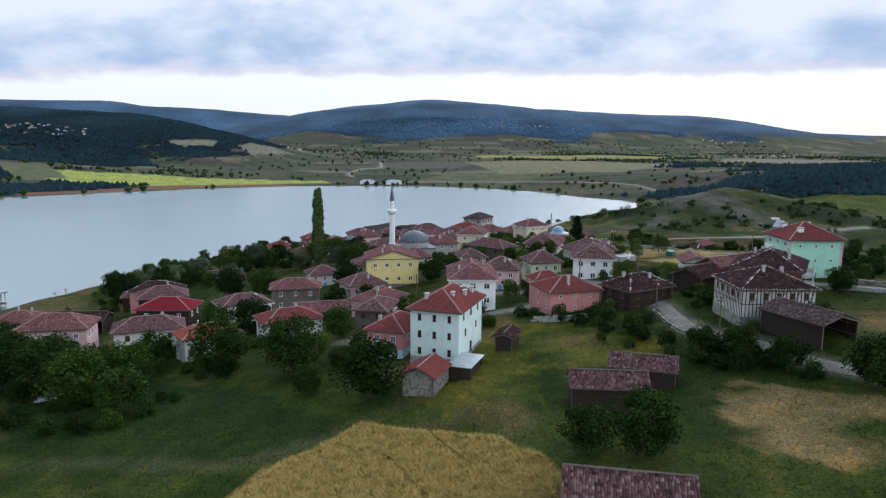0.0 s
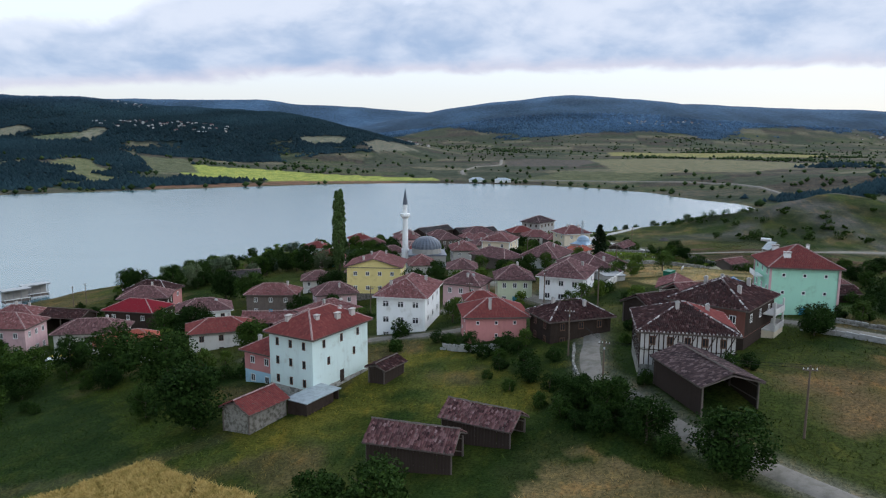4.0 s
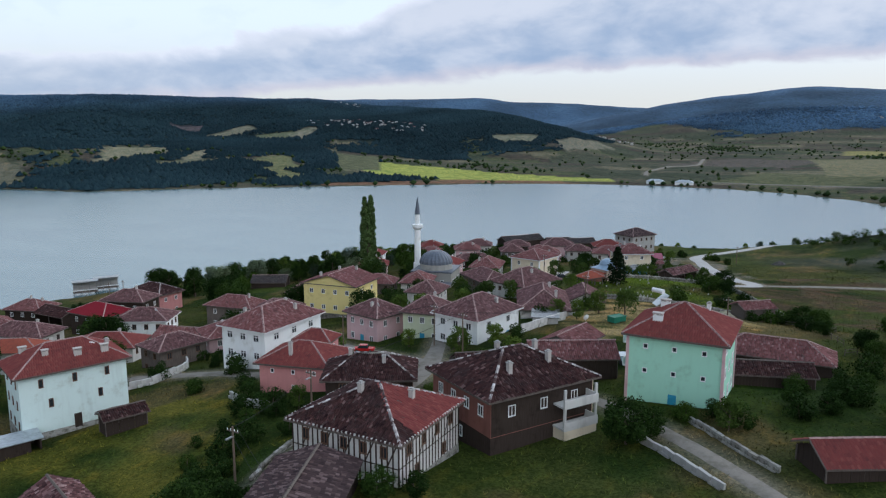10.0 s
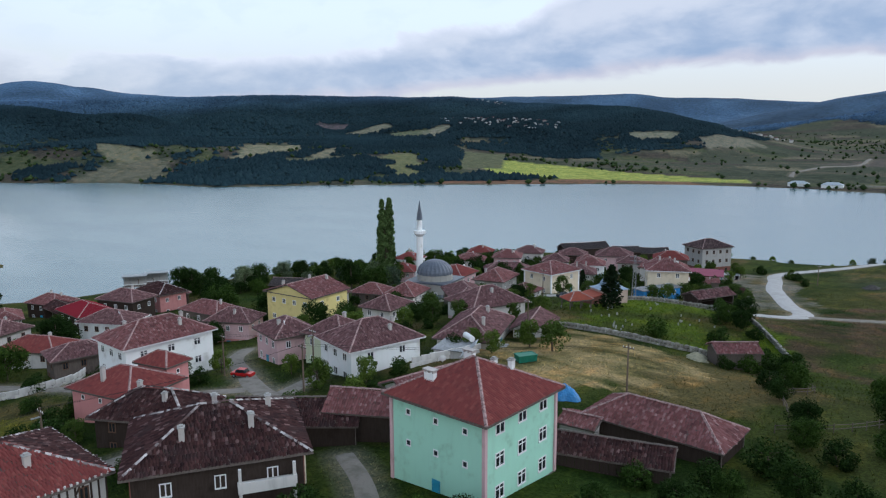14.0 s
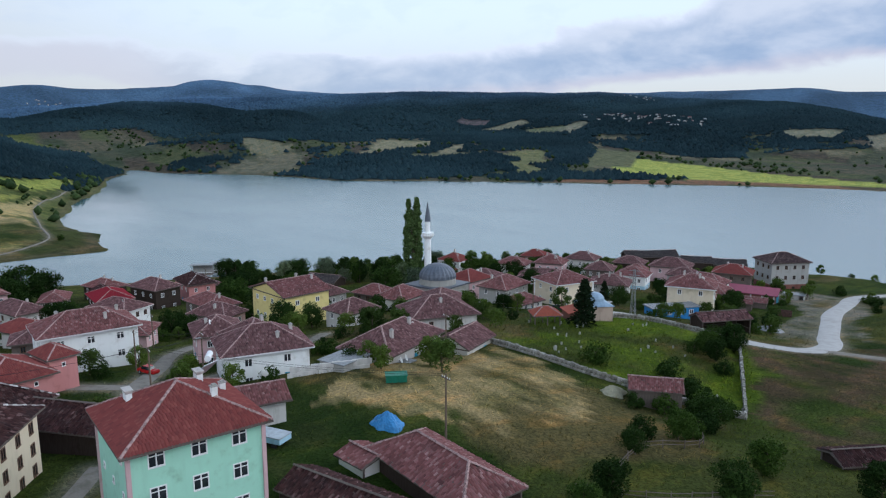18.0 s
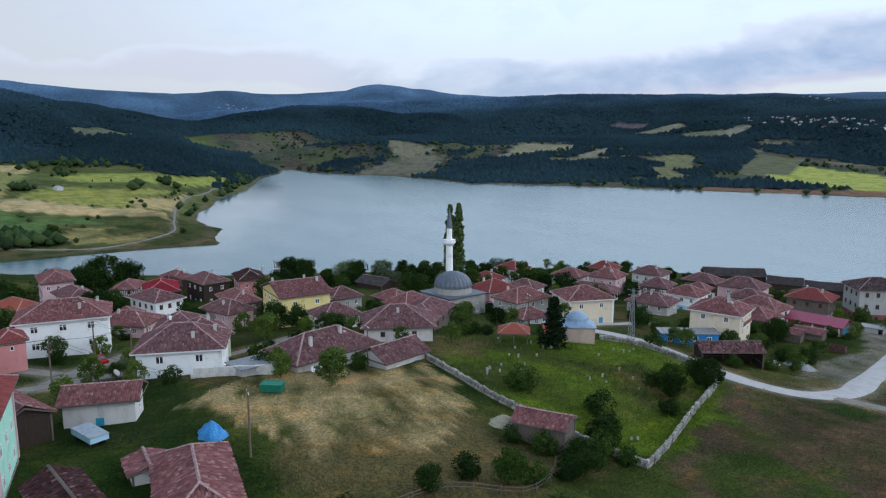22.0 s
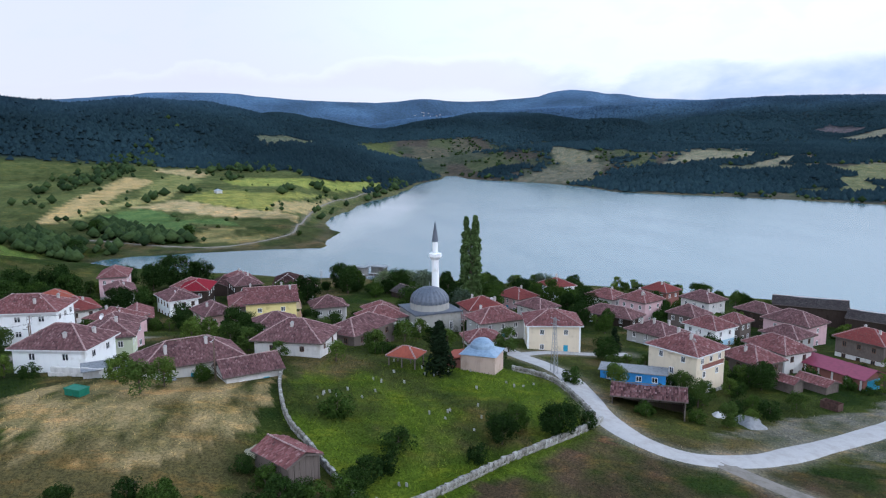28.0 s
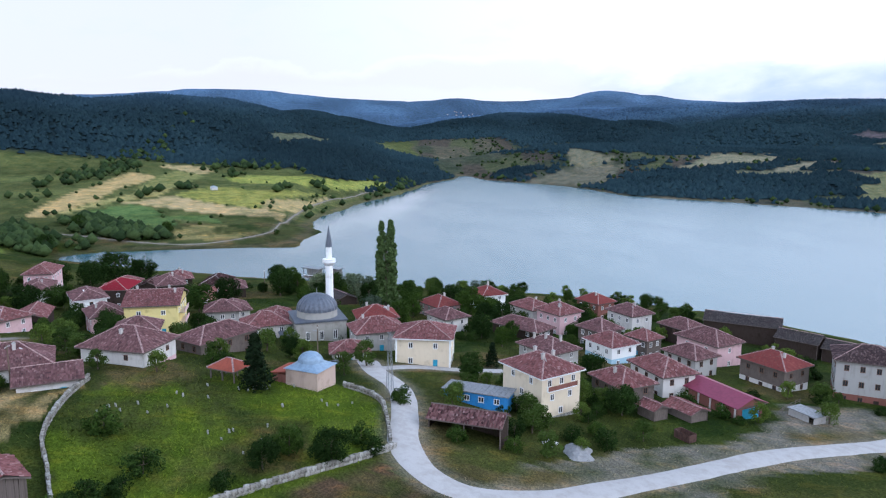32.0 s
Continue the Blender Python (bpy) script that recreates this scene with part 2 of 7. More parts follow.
T_MAUVE = tiles("mauve_tiles", [(0.082, 0.044, 0.045), (0.160, 0.081, 0.080), (0.109, 0.056, 0.057), (0.210, 0.116, 0.112), (0.134, 0.067, 0.066), (0.286, 0.181, 0.173)], 0.42)
T_RED = tiles("red_tiles", [(0.165, 0.048, 0.044), (0.215, 0.058, 0.051), (0.190, 0.053, 0.048), (0.255, 0.080, 0.068)], 0.22)
T_ORANGE = tiles("orange_tiles", [(0.28, 0.080, 0.055), (0.34, 0.098, 0.064), (0.31, 0.090, 0.060)], 0.15)
T_GREY = tiles("grey_weathered_tiles", [(0.040, 0.036, 0.036), (0.075, 0.066, 0.064), (0.055, 0.047, 0.046), (0.11, 0.095, 0.09)], 0.5)
T_SHED = tiles("patched_shed_tiles", [(0.036, 0.018, 0.019), (0.178, 0.087, 0.084), (0.053, 0.025, 0.026), (0.246, 0.137, 0.132), (0.072, 0.034, 0.033), (0.136, 0.063, 0.060), (0.340, 0.230, 0.222)], 0.45)
T_BARN = tiles("dark_barn_tiles", [(0.042, 0.029, 0.030), (0.080, 0.052, 0.051), (0.056, 0.038, 0.038), (0.115, 0.076, 0.072), (0.19, 0.135, 0.13)], 0.5)
T_CRIM = tiles("crimson_sheet", [(0.21, 0.020, 0.030), (0.23, 0.022, 0.034)], 0.1)
T_PURPLE = plain("plum_sheet_metal", (0.26, 0.055, 0.095), 0.45, 0.3, 0.2)
M_CAP = plain("ridge_mortar", (0.40, 0.27, 0.25), 0.9, 0, 0.70, 3.5)
co = Mat("old_ridge_mortar", 0.95, 0, 0.1)
M_CAPOLD = co.colour(co.steps(co.island(), [(0.055, 0.035, 0.034), (0.56, 0.52, 0.50), (0.070, 0.042, 0.040), (0.10, 0.065, 0.06), (0.64, 0.60, 0.58)])).m
M_FRAME = plain("white_window_frame", (0.78, 0.78, 0.77), 0.5, 0, 0.1)
M_FRAMEB = plain("brown_window_frame", (0.14, 0.075, 0.045), 0.6)
M_CHIM = plaster("chimney_plaster", (0.50, 0.46, 0.43), 0.9)
M_BLUE = plain("blue_paint", (0.055, 0.26, 0.62), 0.5, 0, 0.2)
M_TEAL = plain("teal_door_paint", (0.05, 0.30, 0.45), 0.5)
M_SHEET = plain("galvanised_sheet", (0.46, 0.50, 0.53), 0.42, 0.5, 0.3)
M_OLDSHEET = plain("weathered_sheet", (0.27, 0.28, 0.29), 0.55, 0.3, 0.5, 2.5)
M_LEAD = plain("lead_sheet", (0.125, 0.14, 0.17), 0.5, 0.3, 0.3)
M_RUST = plain("rusty_steel", (0.10, 0.055, 0.045), 0.8, 0.2, 0.5)
M_POLE = planks("pole_wood", (0.16, 0.12, 0.09))
M_STEEL = plain("grey_steel", (0.33, 0.34, 0.35), 0.5, 0.6)
M_DGREEN = plain("green_painted_steel", (0.02, 0.16, 0.10), 0.55)
M_TARP = plain("blue_tarpaulin", (0.06, 0.24, 0.52), 0.5, 0, 0.3)
M_REDP = plain("red_car_paint", (0.42, 0.02, 0.02), 0.25)
M_RUBBER = plain("black_rubber", (0.02, 0.02, 0.02), 0.8)
g = Mat("window_glass", 0.06, 0, 0.6)
M_GLASS = g.colour(g.mix(g.ramp(g.noise(0.8, 2), 0.4, 0.7), (0.020, 0.024, 0.030), (0.05, 0.055, 0.06))).m

w = Mat("lake_water", 0.14, 0, 0.9)
wp = w.where(False)
r1 = w.noise(0.9, 3, 0.5, w.scaled(wp, (1.0, 0.55, 1)))
r2 = w.noise(0.012, 5, 0.55, w.scaled(wp, (1.0, 2.2, 1)))
w.colour(w.mix(w.ramp(r2, 0.35, 0.7), (0.062, 0.132, 0.156), (0.078, 0.150, 0.174)))
# still water in the lee of the west bank
turn = w.t.nodes.new("ShaderNodeMapping")
turn.vector_type = "TEXTURE"
turn.inputs["Location"].default_value, turn.inputs["Rotation"].default_value, turn.inputs["Scale"].default_value = (-531, 272, 0), (0, 0, radians(-12.4)), (300, 34, 1000)
w.t.links.new(wp, turn.inputs[0])
reach = w.t.nodes.new("ShaderNodeVectorMath")
reach.operation = "LENGTH"
w.t.links.new(turn.outputs[0], reach.inputs[0])
still = w.ramp(w.math("ADD", reach.outputs["Value"], w.math("MULTIPLY", r2, 0.5)), 1.6, 0.7)
w.rough(w.math("SUBTRACT", w.math("ADD", w.math("MULTIPLY", w.ramp(r2, 0.40, 0.64), 0.03), 0.215), w.math("MULTIPLY", still, 0.11)))
M_WATER = w.bump(r1, 0.05, 0.05).m

gr = Mat("ground_cover", 0.97, 0, 0.03)
gp = gr.where(False)
cover = gr.attr("cover")
n1, n2, n3 = gr.noise(0.085, 9, 0.66, gp), gr.noise(0.55, 7, 0.72, gp), gr.noise(2.6, 6, 0.7, gp)
n4 = gr.noise(0.16, 8, 0.7, gr.scaled(gp, (1.6, 0.7, 1.0)))
gc = gr.mix(gr.math("MULTIPLY", gr.ramp(n1, 0.44, 0.62), 0.75), cover, gr.mix(1.0, cover, (0.50, 0.60, 0.52), "MULTIPLY"))
gc = gr.mix(gr.math("MULTIPLY", gr.ramp(n4, 0.50, 0.64), 0.70), gc, gr.mix(1.0, gc, (1.75, 1.34, 1.05), "MULTIPLY"))
gc = gr.mix(gr.math("MULTIPLY", gr.ramp(n2, 0.48, 0.66), 0.65), gc, gr.mix(1.0, gc, (1.65, 1.50, 1.25), "MULTIPLY"))
gc = gr.mix(gr.math("MULTIPLY", gr.ramp(n3, 0.42, 0.60), 0.80), gc, gr.mix(1.0, gc, (0.42, 0.45, 0.45), "MULTIPLY"))
M_GROUND = gr.colour(gc).bump(n3, 0.7, 0.15).m

rd = Mat("gravel_track", 0.95, 0, 0.15)
rp = rd.where(False)
rc = rd.mix(rd.ramp(rd.noise(0.5, 6, 0.65, rp), 0.40, 0.68), (0.44, 0.425, 0.41), (0.37, 0.35, 0.33))
M_ROAD = rd.colour(rd.mix(rd.math("MULTIPLY", rd.ramp(rd.noise(5, 4, 0.6, rp), 0.5, 0.75), 0.3), rc, (0.29, 0.27, 0.25))).bump(rd.noise(7, 4, 0.6, rp), 0.5, 0.04).m
dt = Mat("dirt_track", 0.95, 0, 0.15)
dp = dt.where(False)
dc = dt.mix(dt.ramp(dt.noise(0.5, 6, 0.65, dp), 0.40, 0.68), (0.24, 0.215, 0.185), (0.155, 0.14, 0.115))
M_DIRT = dt.colour(dt.mix(dt.math("MULTIPLY", dt.ramp(dt.noise(5, 4, 0.6, dp), 0.5, 0.75), 0.5), dc, (0.14, 0.14, 0.10))).bump(dt.noise(7, 4, 0.6, dp), 0.5, 0.05).m


def leaves(name, cols, vary=False):
    m = Mat(name, 0.85, 0, 0.04)
    p = m.where()
    c = m.steps(m.island(), cols)
    c = m.mix(m.ramp(m.noise(0.6, 3, 0.6, p), 0.4, 0.7), c, m.mix(1.0, c, (0.62, 0.66, 0.55), "MULTIPLY"))
    if vary:
        own = m.t.nodes.new("ShaderNodeObjectInfo").outputs["Random"]
        c = m.mix(1.0, c, m.steps(own, [(0.55, 0.60, 0.62), (1.0, 1.0, 1.0), (1.75, 1.60, 1.25)]), "MULTIPLY")
    return m.colour(c).m


L_BROAD = leaves("broad_leaves", [(0.013, 0.027, 0.006), (0.025, 0.050, 0.010), (0.044, 0.078, 0.017)], True)
L_BRIGHT = leaves("bright_leaves", [(0.0396, 0.0684, 0.013), (0.0612, 0.1008, 0.0202), (0.0864, 0.1224, 0.0288)], True)
L_GREY = leaves("grey_leaves", [(0.055, 0.080, 0.050), (0.085, 0.115, 0.075), (0.11, 0.14, 0.09)], True)
L_PINE = leaves("needles", [(0.0076, 0.0152, 0.0067), (0.0123, 0.0228, 0.0095), (0.0171, 0.0285, 0.0123)])
L_POPLAR = leaves("poplar_leaves", [(0.055, 0.090, 0.030), (0.079, 0.122, 0.040), (0.109, 0.156, 0.055)])
L_HEDGE = leaves("hedge_leaves", [(0.020, 0.036, 0.014), (0.034, 0.056, 0.020), (0.055, 0.082, 0.028)])
L_WHEAT = leaves("ripe_wheat", [(0.334, 0.229, 0.070), (0.435, 0.304, 0.096), (0.536, 0.392, 0.138)])
gs = Mat("grass_blades", 0.95, 0, 0.02)
gi = gs.island()
L_GRASS = gs.colour(gs.mix(1.0, gs.attr("cover"), gs.steps(gi, [(0.50, 0.58, 0.55), (1.05, 1.05, 1.0), (2.0, 1.85, 1.5)]), "MULTIPLY")).m
# crowns take the cover colour, which has the blue of haze in it
fo = Mat("forest_crowns", 0.95, 0, 0.02)
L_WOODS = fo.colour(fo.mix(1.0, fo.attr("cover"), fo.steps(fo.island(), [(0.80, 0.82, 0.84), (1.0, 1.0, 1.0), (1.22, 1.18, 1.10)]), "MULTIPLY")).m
M_BARK = planks("bark", (0.10, 0.078, 0.060))


# ---------------------------------------------------------------- mesh helpers
def rot2(a):
    return math.cos(radians(a)), math.sin(radians(a))


def bm_box(bm, x0, x1, y0, y1, z0, z1):
    v = [bm.verts.new(p) for p in ((x0, y0, z0), (x1, y0, z0), (x1, y1, z0), (x0, y1, z0), (x0, y0, z1), (x1, y0, z1), (x1, y1, z1), (x0, y1, z1))]
    for f in ((0, 3, 2, 1), (4, 5, 6, 7), (0, 1, 5, 4), (1, 2, 6, 5), (2, 3, 7, 6), (3, 0, 4, 7)):
        bm.faces.new([v[i] for i in f])
    return v


def boxes(*dims):
    bm = bmesh.new()
    for d in dims:
        bm_box(bm, *d)
    return bm


def cone(bm, p0, p1, r0, r1, n=8, cap=True):
    p0, p1 = Vector(p0), Vector(p1)
    z = (p1 - p0).normalized()
    x = z.orthogonal().normalized()
    y = z.cross(x)
    rings = []
    for p, r in ((p0, r0), (p1, r1)):
        rings.append([bm.verts.new(p + r * (math.cos(2 * math.pi * i / n) * x + math.sin(2 * math.pi * i / n) * y)) for i in range(n)])
    for i in range(n):
        bm.faces.new((rings[0][i], rings[0][(i + 1) % n], rings[1][(i + 1) % n], rings[1][i]))
    if cap:
        bm.faces.new(rings[0][::-1])
        bm.faces.new(rings[1])
    return bm


def mesh_of(name, bm, material):
    if isinstance(bm, bpy.types.Mesh):
        return bm
    me = bpy.data.meshes.new(name)
    bm.to_mesh(me)
    bm.free()
    if material:
        me.materials.append(material)
    return me


def part(name, bm, material, parent=None, label="", at=None):
    ob = new(name, mesh_of(name, bm, material))
    if parent:
        ob.parent = parent
    if at is not None:
        ob.matrix_basis = at
    if label:
        ob["label"] = label
    return ob


def thing(name, label, category, at, group="", kind=""):
    ob = new(name)
    ob.matrix_basis = at
    return tagged(ob, label, category, group, kind)


def np_mesh(name, verts, faces, material, size=4):
    """A mesh from arrays: faces is an (n, size) array."""
    me = bpy.data.meshes.new(name)
    verts, faces = np.ascontiguousarray(verts, np.float32), np.ascontiguousarray(faces, np.int32)
    me.vertices.add(len(verts))
    me.vertices.foreach_set("co", verts.ravel())
    me.loops.add(faces.size)
    me.loops.foreach_set("vertex_index", faces.ravel())
    me.polygons.add(len(faces))
    me.polygons.foreach_set("loop_start", np.arange(0, faces.size, size, dtype=np.int32))
    me.update(calc_edges=True)
    if material:
        me.materials.append(material)
    return me


rng = np.random.default_rng(7)


def grid_noise(x, y, cell, seed):
    """Smooth value noise in -1..1."""
    u, v = np.asarray(x, float) / cell, np.asarray(y, float) / cell
    i, j = np.floor(u).astype(np.int64), np.floor(v).astype(np.int64)
    f, h = u - i, v - j
    f, h = f * f * (3 - 2 * f), h * h * (3 - 2 * h)

    def val(a, b):
        n = (a * 374761393 + b * 668265263 + seed * 974711) & 0x7FFFFFFF
        n = ((n ^ (n >> 13)) * 1274126177) & 0x7FFFFFFF
        return ((n ^ (n >> 16)) & 0xFFFF) / 32767.5 - 1.0

    return (val(i, j) * (1 - f) + val(i + 1, j) * f) * (1 - h) + (val(i, j + 1) * (1 - f) + val(i + 1, j + 1) * f) * h


def fbm(x, y, cell, seed, octaves=4):
    return sum(grid_noise(x, y, cell / 2**k, seed + k) * 0.5**k for k in range(octaves))


# ---------------------------------------------------------------- the lie of the land
LAKE = [(-215, 100), (-192, 150), (-172, 200), (-158, 240), (-140, 300), (-120, 350), (-95, 392), (-58, 425), (-10, 442), (40, 448), (78, 470), (100, 545), (165, 600),
        (190, 661), (182, 704), (149, 740), (119, 808), (71, 855), (-4, 895), (-80, 905), (-168, 895), (-263, 850), (-336, 788), (-432, 712), (-530, 620), (-600, 535),
        (-690, 522), (-754, 500), (-863, 415), (-955, 402), (-955, 386), (-880, 372), (-796, 330), (-700, 305), (-621, 284), (-530, 249), (-415, 218), (-345, 213), (-323, 221),
        (-262, 212), (-256, 174), (-253, 146), (-246, 108), (-232, 96)]
SLOPE = [19.396, -5.063, -2.416, 0.325, 0.222, 11.479, -4.818, -1.816, 1.313, -1.86, -1.029, 0.821, -2.02, 0.514, -0.511]
KNOLLS = [(87, 229, -3.5, 16), (-35, 190, -2.4, 22), (32, 215, 2.0, 22), (58, 187, 1.5, 22), (25, 97, -1.8, 14), (40, 258, 1.6, 18), (22, 178, -1.4, 12), (55, 298, -1.6, 18), (-52, 266, -1.2, 20), (54, 166, -1.6, 10), (88, 172, -2.0, 12), (45, 201, -1.6, 9),
          (150, 430, 14, 38), (205, 400, 20, 60), (54, 109, 2.4, 8)]
# hill crests: x, y, height and half-width along each line
RIDGES = {
    "west_range": [(-3596, -1608, 248, 430), (-3678, -1433, 224, 430), (-3757, -1241, 250, 430), (-3879, -875, 270, 430), (-3980, -747, 291, 430), (-4045, -392, 291, 430), (-4067, -210, 273, 430), (-4085, 85, 256, 430),
                   (-4080, 425, 240, 420), (-4055, 713, 267, 420), (-4032, 874, 252, 420), (-3990, 1099, 249, 420), (-3925, 1356, 268, 420), (-3862, 1560, 306, 420), (-3801, 1730, 283, 420), (-3699, 1969, 249, 420), (-3586, 2197, 230, 420)],
    "north_range": [(-3586, 2197, 220, 420), (-2387, 3440, 237, 420), (-2133, 3609, 233, 420), (-1858, 3764, 239, 420), (-1728, 3829, 247, 420), (-1565, 3901, 229, 420), (-1259, 4016, 210, 420), (-946, 4107, 190, 400), (-600, 4180, 165, 400)],
    "north_mountain": [(-480, 3662, 180, 520), (-338, 3677, 211, 560), (-196, 3687, 230, 600), (5, 3692, 249, 640), (149, 3688, 243, 640), (236, 3684, 224, 620), (520, 3654, 206, 600), (930, 3571, 182, 560), (1186, 3494, 172, 520), (1427, 3402, 126, 450), (1629, 3310, 82, 400)],
    "east_range": [(1825, 3771, 97, 400), (1990, 3686, 97, 400), (2244, 3537, 84, 400), (3300, 2700, 120, 400), (3900, 1200, 140, 400)],
    "plateau": [(-441, 1378, 42, 120), (-556, 1505, 72, 170), (-684, 1667, 92, 230), (-873, 1853, 116, 300), (-1165, 2033, 141, 380), (-1628, 2069, 170, 430), (-1919, 1942, 181, 440), (-2184, 1700, 182, 440), (-2473, 1389, 172, 420), (-2723, 1015, 164, 400), (-2816, 620, 135, 360)],
    "village_spur": [(-1000, 1307, 84, 170), (-852, 1366, 84, 180), (-722, 1395, 78, 160), (-596, 1411, 62, 120)],
    "west_wood": [(-700, -620, 95, 240), (-866, -248, 104, 225), (-957, -165, 111, 225), (-1030, -107, 115, 230), (-1143, -75, 113, 240), (-1403, -62, 108, 240), (-1609, -53, 98, 200), (-1740, -10, 70, 150)],
    "wood_knoll": [(-1707, -71, 88, 150), (-1815, -30, 112, 190), (-1874, 39, 119, 200), (-1881, 115, 105, 200), (-1836, 211, 82, 190), (-1636, 300, 62, 160), (-1485, 348, 46, 120)],
    "inlet_hill": [(-1384, 362, 42, 100), (-1628, 440, 78, 170), (-1719, 523, 99, 220), (-1801, 644, 116, 260), (-1774, 763, 114, 260), (-1636, 875, 95, 240)],
    "cone_hill": [(-1208, 804, 54, 130), (-1224, 887, 74, 140), (-1228, 974, 94, 145), (-1195, 1043, 82, 140), (-1151, 1110, 56, 130)],
}
MOUNDS = [(-1150, 900, 16, 220), (-760, 820, 12, 130), (-1000, 1250, 30, 260), (350, 900, 9, 220), (480, 620, 24, 170), (300, 1300, 4, 300), (-980, 560, 35, 180)]


def lake_distance(x, y):
    """Metres from the shore; negative on the water."""
    best = np.full(np.shape(x), 1e9)
    inside = np.zeros(np.shape(x), bool)
    for (ax, ay), (bx, by) in zip(LAKE, LAKE[1:] + LAKE[:1]):
        dx, dy = bx - ax, by - ay
        t = np.clip(((x - ax) * dx + (y - ay) * dy) / (dx * dx + dy * dy), 0, 1)
        best = np.minimum(best, np.hypot(x - ax - t * dx, y - ay - t * dy))
        with np.errstate(divide="ignore", invalid="ignore"):
            inside ^= ((ay > y) != (by > y)) & (x < dx * (y - ay) / (dy if dy else 1e-9) + ax)
    return np.where(inside, -best, best)


def village_z(x, y):
    u, v = np.clip(x, -200, 170) / 100, (np.clip(y, 45, 430) - 220) / 100
    z, k = np.zeros(np.shape(x)), 0
    for i in range(5):
        for j in range(5 - i):
            z = z + SLOPE[k] * u**i * v**j
            k += 1
    for a, b, d, r in KNOLLS:
        z = z + d * np.exp(-((x - a) ** 2 + (y - b) ** 2) / (2 * r * r))
    return z


def land_z(x, y):
    x, y = np.asarray(x, float), np.asarray(y, float)
    d = lake_distance(x, y) + 3.0 * fbm(x, y, 22, 5, 3)
    out = np.maximum(d, 0)
    near = np.clip((430 - np.hypot(x - 10, (y - 215) * 0.95)) / 170, 0, 1)
    near = near * near * (3 - 2 * near) * np.where(x < -225, np.clip((x + 262) / 40, 0, 1), 1)
    far = 0.4 + 15 * (1 - np.exp(-out / 420)) + 0.055 * np.clip(-255 - x, 0, 600) * np.clip((330 - y) / 120, 0, 1) + 2.2 * fbm(x, y, 160, 11, 4) * np.clip(out / 120, 0, 1)
    r = np.hypot(x - 110, y - 150) + 1e-6
    hills = np.zeros(np.shape(x))
    for line in RIDGES.values():
        best = np.zeros(np.shape(x))
        for (ax, ay, az, aw), (bx, by, bz, bw) in zip(line, line[1:]):
            dx, dy = bx - ax, by - ay
            t = np.clip(((x - ax) * dx + (y - ay) * dy) / (dx * dx + dy * dy), 0, 1)
            d2 = (x - ax - t * dx) ** 2 + (y - ay - t * dy) ** 2
            best = np.maximum(best, (az + t * (bz - az)) * np.exp(-0.5 * d2 / (aw + t * (bw - aw)) ** 2))
        hills = hills + best**12
    hills = hills ** (1 / 12)
    for a, b, h, s in MOUNDS:
        far = far + h * np.exp(-((x - a) ** 2 + (y - b) ** 2) / (2 * s * s)) * np.clip(out / 150, 0, 1)
    rough = fbm(x, y, 300, 31, 5)
    far = np.maximum(far, hills * (1 + 0.035 * rough * np.clip(2600 / r, 0.3, 1.5)) + 10 * rough * np.clip(hills / 80, 0, 1) * np.clip(2600 / r - 1, 0, 1))
    z = far * (1 - near) + village_z(x, y) * near
    z = np.minimum(z, 0.25 + 0.22 * np.maximum(d, 0) + 0.0009 * np.maximum(d, 0) ** 2)
    return np.where(d < 0, np.maximum(-5, 0.16 * d - 0.1), z)


def ground_at(x, y):
    return float(land_z(np.array([x]), np.array([y]))[0])


def in_poly(x, y, poly):
    inside = np.zeros(np.shape(x), bool)
    for (ax, ay), (bx, by) in zip(poly, poly[1:] + poly[:1]):
        inside ^= ((ay > y) != (by > y)) & (x < (bx - ax) * (y - ay) / ((by - ay) or 1e-9) + ax)
    return inside


def along(points, step=2.0):
    """Points at even steps on a smooth curve through the given ones."""
    p = [Vector(q) for q in points]
    p = [2 * p[0] - p[1]] + p + [2 * p[-1] - p[-2]]
    out = []
    for i in range(1, len(p) - 2):
        n = max(2, int((p[i + 1] - p[i]).length / step))
        for k in range(n):
            t = k / n
            out.append(0.5 * (2 * p[i] + (p[i + 1] - p[i - 1]) * t + (2 * p[i - 1] - 5 * p[i] + 4 * p[i + 1] - p[i + 2]) * t * t + (3 * p[i] - p[i - 1] - 3 * p[i + 1] + p[i + 2]) * t**3))
    out.append(p[-2])
    return out


def near_line(x, y, pts):
    best = np.full(np.shape(x), 1e9)
    for a, b in zip(pts, pts[1:]):
        dx, dy = b[0] - a[0], b[1] - a[1]
        t = np.clip(((x - a[0]) * dx + (y - a[1]) * dy) / (dx * dx + dy * dy + 1e-9), 0, 1)
        best = np.minimum(best, np.hypot(x - a[0] - t * dx, y - a[1] - t * dy))
    return best


# centre lines of the tracks
TRACKS = {}
TRACKS["gravel"] = ([(14, 262), (24, 264), (36, 268.5), (50, 269), (60, 268.5), (69, 271), (74.5, 277), (73.5, 288), (67, 302), (61, 316), (54, 333), (49, 352), (44, 372), (50, 390), (72, 420), (110, 460)], 2.6)
TRACKS["gravel_spur"] = ([(75, 280), (84, 285), (95, 293), (125, 312), (170, 335), (215, 350)], 1.9)
TRACKS["gravel_yard"] = ([(22, 263), (16, 272), (15, 282), (13, 292)], 1.7)
TRACKS["lane"] = ([(12, 200), (20, 190), (27, 176), (33, 163), (38, 150), (39.5, 136), (39, 126), (39.5, 116), (43, 107), (48, 97), (55, 88), (66, 76), (84, 62)], 1.7)
TRACKS["side_lane"] = ([(37, 156), (26, 160), (14, 166), (2, 172), (-6, 180)], 1.8)
